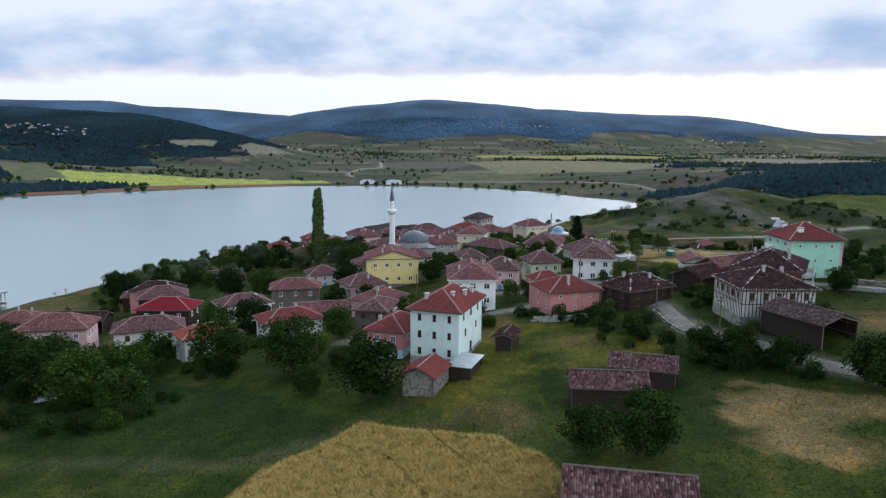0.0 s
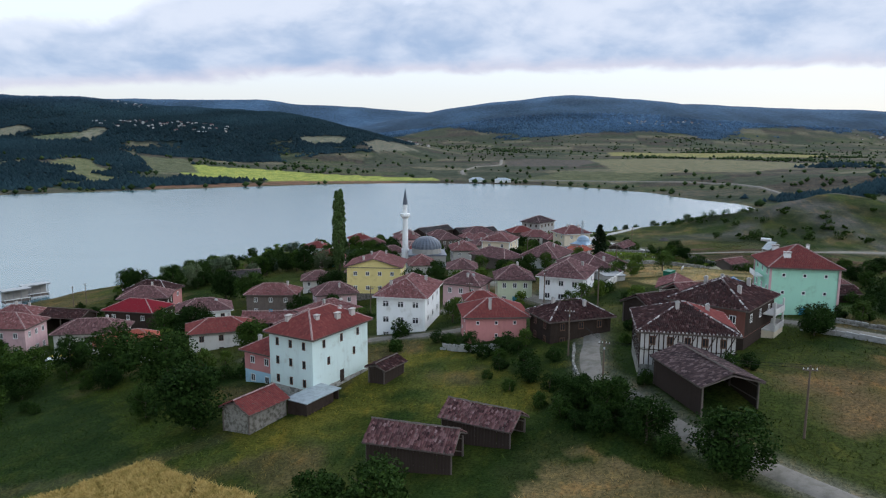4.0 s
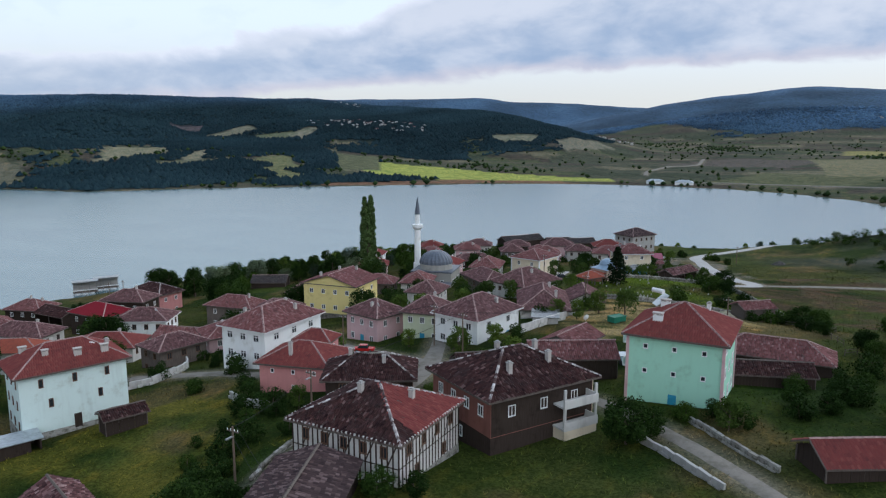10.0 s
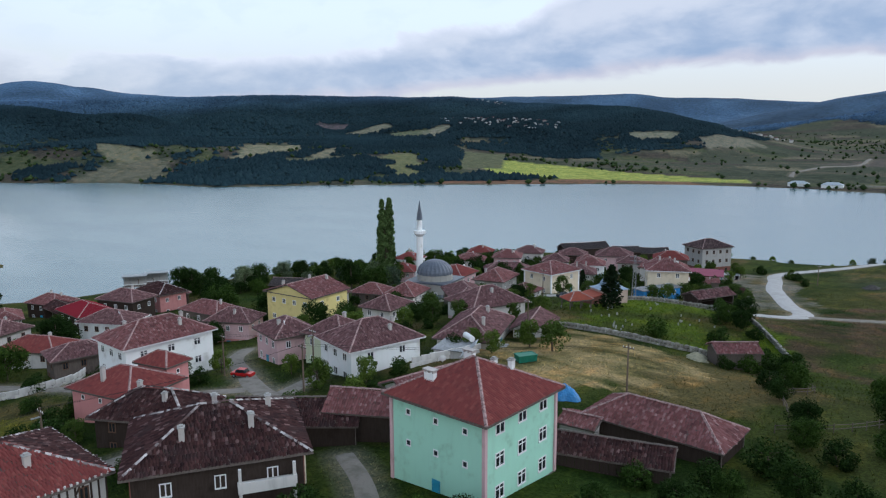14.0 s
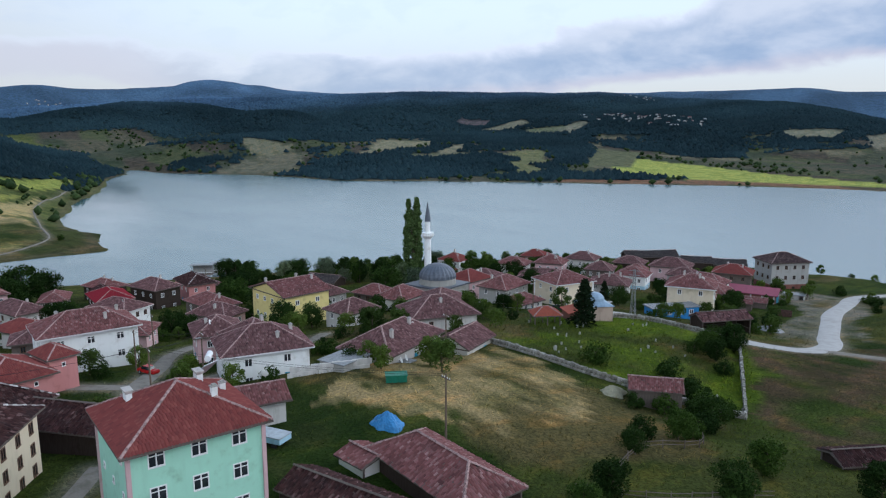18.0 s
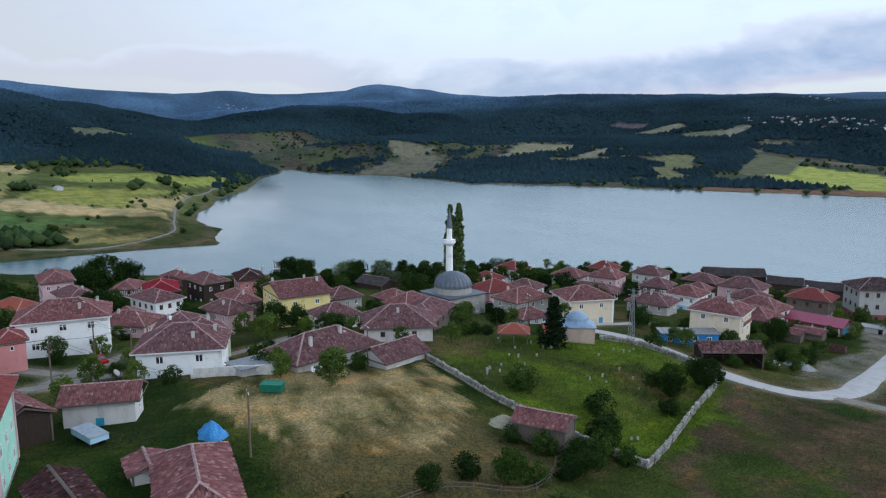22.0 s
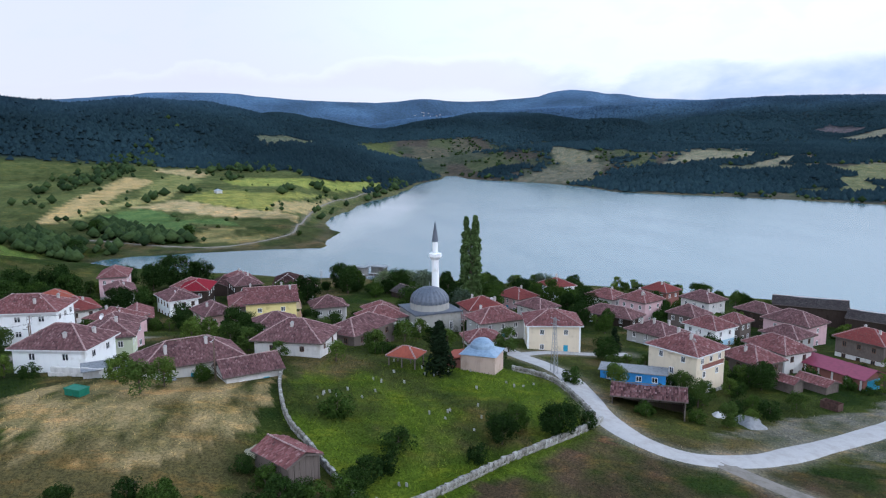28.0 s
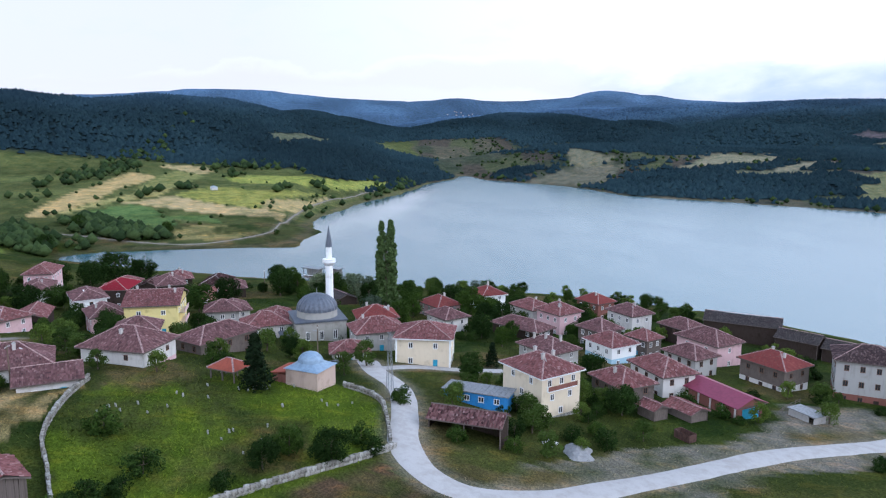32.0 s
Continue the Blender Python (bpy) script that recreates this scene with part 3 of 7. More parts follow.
TRACKS["lower_lane"] = ([(-26, 138), (-14, 142), (-3, 145.5), (8, 146), (16, 149), (27, 158)], 1.8)
TRACKS["upper_lane"] = ([(62, 147), (70, 142.5), (78, 136), (86, 128.5), (96, 118.5), (112, 106)], 1.2)
TRACKS["far_road"] = ([(-120, 1000), (-135, 1080), (-128, 1180), (-100, 1250), (-110, 1400)], 3.0)
TRACKS["shore_road"] = ([(225, 610), (232, 690), (225, 760), (200, 840), (120, 905), (0, 935), (-60, 938)], 2.2)
TRACKS["bank_track"] = ([(-294, 41), (-285, 80), (-269, 122), (-265, 158), (-295, 191), (-344, 196), (-457, 208), (-578, 247), (-666, 277)], 0.7)
PATHWAY = [(-12, 97), (-18, 91), (-24, 85), (-36, 80), (-50, 84), (-64, 86), (-80, 80)]
LINES = {k: along(p, 3.0) for k, (p, _) in TRACKS.items()}

WHEAT = [(-33, 66), (-26, 80), (-19, 89), (-8, 85.5), (2, 82), (5.5, 75), (4.5, 62), (0, 50), (-36, 50)]
HAY = [(44, 190), (40, 205), (45, 215), (57, 217), (68, 213), (78, 207), (81, 198), (79, 190), (73, 184), (66, 178), (58, 174), (50, 178)]
STUBBLE = [(30, 86), (37, 93), (43, 87), (52, 83), (60, 81), (62, 66), (38, 64), (30, 74)]
GRAVE = [(38, 220), (64, 219), (72, 223), (87, 230), (84, 240), (70, 261), (61, 267.5), (42, 265), (30, 247)]
DRY = [(58, 114), (70, 120), (82, 117), (92, 108), (90, 96), (68, 92), (60, 100)]
BROWN = [(66, 272), (72, 260), (88, 234), (104, 220), (150, 215), (180, 260), (140, 320), (82, 312), (78, 290)]
YARD = [(24, 352), (34, 345), (46, 330), (52, 312), (58, 298), (66, 286), (72, 276), (76, 300), (62, 330), (54, 356), (40, 368), (24, 366)]
GARDEN = [(-52, 120), (-20, 92), (-30, 80), (-70, 88), (-85, 110), (-70, 130)]
SLOPEGRASS = [(-8, 100), (-1, 112), (4, 122), (8, 134), (22, 129), (32, 122), (34, 108), (18, 104), (4, 90), (-6, 92)]
# fields over the water: outline, colour
WEST_FIELDS = [
    ([(-346, 18), (-473, 14), (-583, 15), (-559, 45), (-539, 49), (-465, 40), (-401, 49), (-342, 29)], (0.284, 0.215, 0.099)),
    ([(-629, 30), (-650, 29), (-636, 73), (-599, 91), (-577, 86)], (0.275, 0.219, 0.112)),
    ([(-551, 47), (-607, 53), (-569, 87), (-487, 88), (-442, 73), (-462, 57)], (0.138, 0.142, 0.052)),
    ([(-557, 110), (-578, 136), (-580, 191), (-630, 233), (-718, 279), (-622, 265), (-566, 227), (-532, 185), (-521, 133)], (0.172, 0.189, 0.047)),
    ([(-436, 97), (-489, 115), (-481, 161), (-522, 216), (-438, 175), (-389, 173), (-411, 130)], (0.176, 0.176, 0.047)),
    ([(-393, 63), (-432, 96), (-398, 147), (-380, 195), (-352, 193), (-367, 138), (-395, 83)], (0.292, 0.228, 0.120)),
    ([(-409, 171), (-434, 175), (-473, 207), (-558, 228), (-502, 217), (-400, 201), (-386, 178)], (0.258, 0.206, 0.099)),
    ([(-369, 56), (-393, 77), (-382, 96), (-324, 128), (-309, 117), (-348, 68)], (0.073, 0.116, 0.039)),
    ([(-357, 109), (-360, 140), (-334, 156), (-329, 129)], (0.077, 0.120, 0.039)),
    ([(-304, 129), (-323, 139), (-323, 160), (-299, 188), (-275, 168), (-277, 137)], (0.215, 0.185, 0.077)),
    ([(-338, 30), (-402, 51), (-457, 66), (-478, 84), (-438, 89), (-397, 62), (-366, 47)], (0.215, 0.194, 0.077)),
    ([(-215, 50), (-205, 92), (-176, 100), (-165, 60)], (0.11, 0.15, 0.035)),
]
NORTH_FIELDS = [
    ([(-620, 1010), (-520, 1010), (-330, 985), (-150, 950), (-140, 922), (-235, 900), (-330, 860), (-440, 850)], (0.22, 0.24, 0.06)),
    ([(116, 2103), (673, 1905), (560, 1700), (108, 1640)], (0.17, 0.155, 0.06)), ([(-330, 858), (-235, 898), (-150, 915), (-168, 900), (-263, 858), (-336, 798), (-432, 722), (-445, 745)], (0.13, 0.075, 0.05)),
    ([(-40, 930), (110, 900), (160, 1000), (20, 1080)], (0.075, 0.08, 0.045)), ([(-654, 820), (-688, 960), (-586, 865), (-500, 790), (-500, 745)], (0.105, 0.108, 0.056))]

# cleared slopes and pastures between the woods of the north side
HILL_FIELDS = [
    ([(-960, 560), (-850, 600), (-826, 570), (-860, 535)], (0.115, 0.111, 0.077)), ([(-749, 661), (-850, 759), (-832, 845), (-779, 801), (-734, 663)], (0.143, 0.135, 0.092)), ([(-703, 757), (-790, 879), (-763, 885), (-678, 761)], (0.138, 0.129, 0.091)),
    ([(-1080, 1147), (-1035, 1245), (-975, 1210), (-1005, 1140)], (0.134, 0.129, 0.095)), ([(-965, 1165), (-905, 1235), (-850, 1200), (-921, 1155)], (0.100, 0.108, 0.070)), ([(-900, 1210), (-890, 1270), (-848, 1255), (-850, 1195)], (0.156, 0.148, 0.110)),
    ([(-1556, 1444), (-1581, 1497), (-1480, 1533), (-1420, 1460)], (0.071, 0.060, 0.067)), ([(-703, 671), (-684, 833), (-640, 845), (-655, 665)], (0.087, 0.089, 0.060)),
    ([(-809, 460), (-850, 530), (-811, 603), (-773, 578), (-730, 525)], (0.092, 0.089, 0.066)), ([(-908, 98), (-1022, 135), (-1042, 190), (-870, 125)], (0.078, 0.086, 0.058)),
    ([(-679, 1079), (-605, 1104), (-474, 912), (-515, 867)], (0.081, 0.086, 0.051)), ([(-520, 1380), (-432, 1440), (-425, 1365), (-490, 1350)], (0.139, 0.136, 0.101)), ([(-391, 1420), (-391, 1650), (-302, 1526), (-342, 1325)], (0.117, 0.112, 0.087)),
    ([(-160, 1250), (-60, 1450), (90, 1400), (40, 1200)], (0.069, 0.061, 0.055)), ([(90, 1010), (257, 975), (430, 1250), (260, 1520), (60, 1420)], (0.125, 0.116, 0.071)), ([(560, 1400), (700, 1700), (980, 1600), (820, 1300)], (0.138, 0.125, 0.095)),
]

def hazed_wood_colour(x, y, z):
    """Mixed wood in random stands; aerial haze is painted in, bluer with height and distance."""
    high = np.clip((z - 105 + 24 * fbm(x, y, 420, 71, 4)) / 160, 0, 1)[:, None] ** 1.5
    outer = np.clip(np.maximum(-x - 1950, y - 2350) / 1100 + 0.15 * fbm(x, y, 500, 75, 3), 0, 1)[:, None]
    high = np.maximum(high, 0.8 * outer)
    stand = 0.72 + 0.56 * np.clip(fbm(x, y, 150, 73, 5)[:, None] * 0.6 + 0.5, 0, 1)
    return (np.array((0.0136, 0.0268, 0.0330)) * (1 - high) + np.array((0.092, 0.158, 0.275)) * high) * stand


def land_colour(x, y, z):
    """Base colour of what grows or lies on the ground; woods carry painted haze."""
    d = lake_distance(x, y)
    c = np.zeros((len(x), 3))
    jx, jy = x + 3.0 * fbm(x, y, 9, 3, 3), y + 3.0 * fbm(x, y, 9, 4, 3)
    n = fbm(x, y, 40, 21, 4)[:, None] * 0.5 + 0.5
    c[:] = (0.054, 0.086, 0.015)
    c = c * (1 - n * 0.5) + np.array((0.135, 0.118, 0.043)) * n * 0.5
    fx, fy = x + 25 * fbm(x, y, 140, 41, 2), y + 25 * fbm(x, y, 140, 42, 2)
    cell = grid_noise(np.floor(fx / 115) * 977.0, np.floor(fy / 42) * 1013.0, 1.0, 8)
    edge = np.minimum(np.abs(fx / 115 % 1 - 0.5), np.abs(fy / 42 % 1 - 0.5)) > 0.46
    pal = np.array([(0.074, 0.082, 0.058), (0.100, 0.096, 0.070), (0.056, 0.070, 0.046), (0.165, 0.152, 0.105), (0.078, 0.068, 0.056), (0.085, 0.098, 0.052)])
    faraway = (np.hypot(x - 10, y - 215) > 430)[:, None]
    c = np.where(faraway, pal[((cell + 1) * 2.99).astype(int).clip(0, 5)], c)
    bank = ((x < -255) & (y < 330))[:, None]
    c = np.where(bank, np.array((0.098, 0.116, 0.040)) * (0.75 + 0.5 * n), c)
    for poly, col in WEST_FIELDS + NORTH_FIELDS + HILL_FIELDS:
        c[in_poly(fx * 0.1 + x * 0.9, fy * 0.1 + y * 0.9, poly)] = [1.65 * v for v in col]
    # far woods go blue and paler: haze put into their colour
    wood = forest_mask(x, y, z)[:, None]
    c = c * (1 - wood) + hazed_wood_colour(x, y, z) * wood
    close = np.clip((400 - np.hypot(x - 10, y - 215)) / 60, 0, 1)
    k = (np.clip((fbm(x, y, 17, 301, 5) - 0.30) * 4, 0, 1) * close * 0.62)[:, None]
    c = c * (1 - k) + np.array((0.190, 0.138, 0.066)) * k
    k = (np.clip((fbm(x, y, 21, 313, 5) - 0.08) * 3, 0, 1) * close * 0.8)[:, None]
    c = c * (1 - k) + np.array((0.029, 0.056, 0.012)) * k
    for poly, col in ((SLOPEGRASS, (0.168, 0.158, 0.028)), (DRY, (0.21, 0.145, 0.070)), (STUBBLE, (0.27, 0.200, 0.090)), (BROWN, (0.130, 0.088, 0.054)), (YARD, (0.27, 0.245, 0.205)), (HAY, (0.46, 0.345, 0.165)), (GRAVE, (0.125, 0.180, 0.018)), (WHEAT, (0.30, 0.21, 0.068)), (GARDEN, (0.036, 0.062, 0.016))):
        w = in_poly(jx, jy, poly)
        if poly in (HAY, DRY, STUBBLE, BROWN, YARD, SLOPEGRASS, GRAVE):
            k = np.clip((0.5 if poly is BROWN else 0.62 if poly is HAY else 0.7) + (0.5 if poly is HAY else 0.9) * fbm(x, y, 12, 77, 4) + (0.9 if poly is HAY else 0.5) * fbm(x * 0.5 + y, y - x * 0.4, 4.0, 79, 3), 0, 1)[:, None]
            c = np.where(w[:, None], c * (1 - k) + np.array(col) * k, c)
        else:
            c[w] = col
    hill = np.clip(1.25 - np.hypot(x - 175, y - 405) / 95, 0, 1) * np.clip((d - 4) / 10, 0, 1)
    k = (np.clip(0.25 + 1.3 * fbm(x, y, 26, 55, 4), 0, 1) * np.clip(hill * 2, 0, 1))[:, None]
    c = c * (1 - k) + np.array((0.15, 0.142, 0.125)) * k
    k = (np.clip(0.1 + 1.6 * fbm(x, y, 34, 57, 4), 0, 1) * np.clip(hill * 2, 0, 1))[:, None]
    c = c * (1 - k) + np.array((0.030, 0.042, 0.018)) * k
    foot = np.clip(1.6 - np.abs(near_line(x, y, PATHWAY) - 0.8), 0, 1)[:, None] * 0.35
    c = c * (1 - foot) + np.array((0.16, 0.14, 0.085)) * foot
    shore = np.clip(1 - np.abs(d - 3) / 6, 0, 1)[:, None] * 0.7
    c = c * (1 - shore) + np.array((0.15, 0.125, 0.085)) * shore
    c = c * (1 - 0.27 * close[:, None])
    for k, (_, half) in TRACKS.items():
        near = np.clip((half + 2.2 - near_line(x, y, [(p[0], p[1]) for p in LINES[k]])) / 2.5, 0, 1)[:, None] * 0.75
        c = c * (1 - near) + np.array((0.23, 0.205, 0.16)) * near
    return c


# woods with a clear outline: along the north shore and between its fields
WOODS = [
    [(-719, 543), (-616, 550), (-577, 584), (-540, 655), (-528, 727), (-560, 784), (-635, 844), (-670, 818), (-652, 710), (-767, 632), (-772, 582)],
    [(-695, 825), (-874, 967), (-926, 1070), (-800, 1010), (-688, 912)], [(-560, 850), (-700, 1000), (-775, 1146), (-680, 1055), (-535, 875)],
    [(-456, 730), (-552, 813), (-545, 862), (-470, 795), (-442, 743)], [(-714, 1128), (-734, 1185), (-633, 1198), (-522, 1270), (-451, 1150), (-509, 1108), (-596, 1140)],
]
# open heath with scattered trees above the north shore
HEATH = [(-850, 470), (-885, 620), (-880, 800), (-860, 900), (-770, 960), (-660, 980), (-560, 880), (-500, 760), (-560, 690), (-700, 560), (-770, 470)]
GROVES = [(-701, 572, 55, 20, 45), (-622, 645, 70, 28, 60), (-815, 512, 60, 16, 40), (-575, 889, 45, 32, 0), (-600, 990, 60, 36, 0), (-520, 960, 40, 60, 20), (-640, 590, 150, 60, 40), (-470, 730, 90, 40, 40), (-420, 800, 60, 90, 0), (420, 700, 190, 80, 20), (330, 560, 70, 60, 0), (-690, 250, 120, 40, -20), (-900, 300, 160, 70, 20), (-860, 480, 120, 50, 20)]


def forest_mask(x, y, z):
    far = np.hypot(x - 10, y - 215) > 430
    f = np.clip((z - 36 + 13 * np.clip((-x - 720) / 160, 0, 1) - 34 * np.clip((y - 1500 + 0.6 * x) / 300, 0, 1) * np.clip((x + 900) / 300, 0, 1) + 26 * fbm(x, y, 240, 61, 4)) / 10, 0, 1)
    bald = np.clip((fbm(x, y, 150, 91, 4) - 0.52) * 7, 0, 1) * (z < 46) * (x > -1050)
    f = f * (1 - bald)
    for gx, gy, a, b, turn in GROVES:
        c, s = math.cos(radians(turn)), math.sin(radians(turn))
        u, v = ((x - gx) * c + (y - gy) * s) / a, (-(x - gx) * s + (y - gy) * c) / b
        f = np.maximum(f, np.clip((1.1 - np.hypot(u, v) + 0.5 * fbm(x, y, 70, 17, 3)) * 5, 0, 1))
    jx, jy = x + 16 * fbm(x, y, 40, 15, 3), y + 16 * fbm(x, y, 40, 16, 3)
    clump = np.clip((fbm(x, y, 45, 23, 3) - 0.22) * 6, 0, 1)
    f = np.where(in_poly(jx, jy, HEATH), clump * 0.8 + 0.05, f)
    for poly, _ in WEST_FIELDS + NORTH_FIELDS + HILL_FIELDS:
        f = np.where(in_poly(x, y, poly), 0, f)
    for poly in WOODS:
        f = np.where(in_poly(jx, jy, poly), 1, f)
    return np.where(far & (lake_distance(x, y) > 5), f, 0)


# ---------------------------------------------------------------- ground, lake, tracks
def make_ground():
    n = 900
    rad = [-1.99]
    while rad[-1] < 4700:
        rad.append(rad[-1] + max(2.0, rad[-1] * 0.021))
    rad = np.array(rad[1:])
    ang = np.linspace(0, 2 * math.pi, n, endpoint=False)
    x = 10 + (rad[:, None] * np.cos(ang)[None]).ravel()
    y = 200 + (rad[:, None] * np.sin(ang)[None]).ravel()
    z = land_z(x, y)
    k = np.arange(len(rad) - 1)[:, None] * n + np.arange(n)[None]
    k2 = np.arange(len(rad) - 1)[:, None] * n + (np.arange(n)[None] + 1) % n
    quads = np.stack([k, k + n, k2 + n, k2], -1).reshape(-1, 4)
    me = np_mesh("ground", np.stack([x, y, z], -1), quads, M_GROUND)
    col = me.color_attributes.new("cover", "FLOAT_COLOR", "POINT")
    c = np.ones((len(x), 4), np.float32)
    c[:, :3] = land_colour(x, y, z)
    col.data.foreach_set("color", c.ravel())
    me.polygons.foreach_set("use_smooth", np.ones(len(me.polygons), bool))
    ob = new("ground", me)
    return tagged(ob, "rolling grassland, fields and wooded hills round a lake", "ground", kind="structure")


make_ground()
bm = bmesh.new()
rim = [bm.verts.new((x + (18 if x > -150 else -18), y, 0.0)) for x, y in ((-1000, 60), (230, 60), (230, 960), (-1000, 960))]
bm.faces.new(rim)
tagged(part("water", bm, M_WATER), "calm grey-blue lake reflecting the evening sky", "lake", kind="structure")


def make_track(name, key, material, label, lift=0.10):
    half = TRACKS[key][1]
    pts = along(TRACKS[key][0], 1.2)
    vs, fs, cols = [], [], 7
    for i, p in enumerate(pts):
        q = pts[min(i + 1, len(pts) - 1)] - pts[max(i - 1, 0)]
        side = Vector((q.y, -q.x)).normalized()
        wob = half * (1 + 0.08 * math.sin(i * 0.21) + 0.04 * math.sin(i * 0.47 + 2))
        for k in range(cols):
            u = (k / (cols - 1) * 2 - 1) * wob
            a = p + side * u
            vs.append((a.x, a.y, u))
        if i:
            for k in range(cols - 1):
                o = i * cols + k
                fs.append((o - cols, o - cols + 1, o + 1, o))
    vs = np.array(vs)
    z = land_z(vs[:, 0], vs[:, 1])
    u = np.abs(vs[:, 2]) / half
    edge = np.clip((u - 0.75) / 0.25, 0, 1)
    rut = 0.05 * np.cos(u * math.pi * 2)
    me = np_mesh(name, np.stack([vs[:, 0], vs[:, 1], z + lift * (1 - edge) - 0.10 * edge + rut * (1 - edge)], -1), fs, material)
    tagged(new(name, me), label, "road", kind="structure")


make_track("road", "gravel", M_ROAD, "pale grey gravel road curving through the village", 0.22)
make_track("road", "gravel_spur", M_DIRT, "grey gravel track leaving the village road", 0.16)
make_track("road", "gravel_yard", M_ROAD, "pale gravel lane beside a yellow house", 0.16)
make_track("road", "lane", M_DIRT, "narrow stony village lane with wheel ruts", 0.16)
make_track("road", "side_lane", M_DIRT, "grey unpaved lane between white houses", 0.15)
make_track("road", "lower_lane", M_DIRT, "grey lane below a white house", 0.15)
make_track("road", "bank_track", M_DIRT, "dirt farm track along the far shore", 0.3)
make_track("road", "far_road", M_DIRT, "pale country road beyond the lake", 0.9)
make_track("road", "shore_road", M_DIRT, "pale road round the far end of the lake", 0.9)
make_track("road", "upper_lane", M_DIRT, "dirt track climbing past a green house", 0.15)


# ---------------------------------------------------------------- houses
def slope_tiles(a, b, x0, x1, run, rise, out, jitter, wide=0.30, deep=0.42):
    """Curved tiles on one slope. The eave runs from a to b (in u); at height t the slope spans x0(t)..x1(t)."""
    length = math.hypot(run, rise)
    rows = max(2, int(length / deep))
    vs = []
    for k in range(rows):
        t = (k + 0.5) / rows
        lo, hi = x0(t), x1(t)
        n = int((hi - lo) / wide)
        if n < 1:
            continue
        u = lo + (hi - lo - n * wide) / 2 + (np.arange(n) + 0.5) * wide
        v0, v1 = k / rows * length - 0.03, (k + 1.18) / rows * length
        tw = rng.normal(0, jitter, n)
        lift = np.abs(rng.normal(0, jitter * 0.6, n))
        for du, v, h in ((-0.5, v0, 0.02), (0.0, v0, 0.17), (0.5, v0, 0.02), (-0.5, v1, -0.02), (0.0, v1, 0.12), (0.5, v1, -0.02)):
            vs.append(np.stack([u + du * wide * 1.04 + tw * 0.5, np.full(n, v) + tw, np.full(n, h) + lift], -1))
    if not vs:
        return
    per = [np.stack(vs[i : i + 6], 1) for i in range(0, len(vs), 6)]
    out.append(np.concatenate(per).reshape(-1, 3))


def roof_parts(parent, L, W, rise, kind, tile, z, jitter=0.025, cap=M_CAP, sag=0.0, patch=None):
    """Deck, tiles and ridge caps over an eave rectangle L x W."""
    a, b = L / 2, W / 2
    r = a if kind == "gable" else max(a - b, 0.25)
    # deck
    bm = bmesh.new()
    e = [(-a, -b), (a, -b), (a, b), (-a, b)]
    lo = [bm.verts.new((x, y, z - 0.16)) for x, y in e]
    up = [bm.verts.new((x, y, z)) for x, y in e]
    top = z + rise - sag - 0.03
    r0, r1 = bm.verts.new((-r, 0, top)), bm.verts.new((r, 0, top))
    if kind == "gable":
        s0, s1 = bm.verts.new((-r, 0, top - 0.16)), bm.verts.new((r, 0, top - 0.16))
        bm.faces.new((lo[1], lo[0], s0, s1)), bm.faces.new((lo[3], lo[2], s1, s0))
        bm.faces.new((lo[0], lo[1], up[1], up[0])), bm.faces.new((lo[2], lo[3], up[3], up[2]))
        for p, q, k0, k1 in ((0, 3, s0, r0), (2, 1, s1, r1)):
            bm.faces.new((lo[p], up[p], k1, k0)), bm.faces.new((up[q], lo[q], k0, k1))
    else:
        bm.faces.new(lo[::-1])
        for i in range(4):
            bm.faces.new((lo[i], lo[(i + 1) % 4], up[(i + 1) % 4], up[i]))
        bm.faces.new((up[1], up[2], r1)), bm.faces.new((up[3], up[0], r0))
    bm.faces.new((up[0], up[1], r1, r0)), bm.faces.new((up[2], up[3], r0, r1))
    part("roof_deck", bm, M_WOODL, parent)
    if tile is None:
        return
    # tiles, in slope coordinates (u, v, h) turned into the house's own
    res = []
    for sgn, run, half, hip in ((1, b, a, "side"), (-1, b, a, "side")) + (((1, a - r, b, "end"), (-1, a - r, b, "end")) if kind == "hip" else ()):
        got = []
        if hip == "side":
            slope_tiles(-a, a, lambda t: -a + t * (a - r), lambda t: a - t * (a - r), run, rise, got, jitter)
        else:
            slope_tiles(-b, b, lambda t: -b + t * b, lambda t: b - t * b, run, rise, got, jitter)
        if not got:
            continue
        q = got[0]
        ln = math.hypot(run, rise)
        cu, su = run / ln, rise / ln
        depth, high = q[:, 1] * cu - q[:, 2] * su, q[:, 1] * su + q[:, 2] * cu
        high = high - sag * np.sin(np.clip((q[:, 0] / half + 1) / 2, 0, 1) * math.pi) * (q[:, 1] / ln)
        if hip == "side":
            res.append(np.stack([q[:, 0] * sgn, sgn * (-b + depth), z + high + 0.01], -1))
        else:
            res.append(np.stack([sgn * (a - depth), q[:, 0] * sgn, z + high + 0.01], -1))
    v = np.concatenate(res)
    n = len(v) // 6
    f = (np.arange(n)[:, None, None] * 6 + np.array([[0, 1, 4, 3], [1, 2, 5, 4]])[None]).reshape(-1, 4)
    me = np_mesh("roof_tiles", v, f, tile)
    if patch:
        # a slope that was tiled anew
        mid = v.reshape(-1, 6, 3).mean(1)
        fresh = (mid[:, 0] - r > np.abs(mid[:, 1]) * (a - r) / b - 0.3) & (mid[:, 0] > r * 0.2) & (mid[:, 1] > -b * 0.55)
        me.materials.append(patch)
        me.polygons.foreach_set("material_index", np.repeat(fresh.astype(np.int32), 2))
    tagged(part("roof_tiles", me, None, parent), kind="stuff")
    if cap is M_CAP and jitter >= 0.03 and tile is T_OLD:
        cap = M_CAPOLD
    # caps along ridge and hips
    lines = [((-r, 0, z + rise), (r, 0, z + rise))]
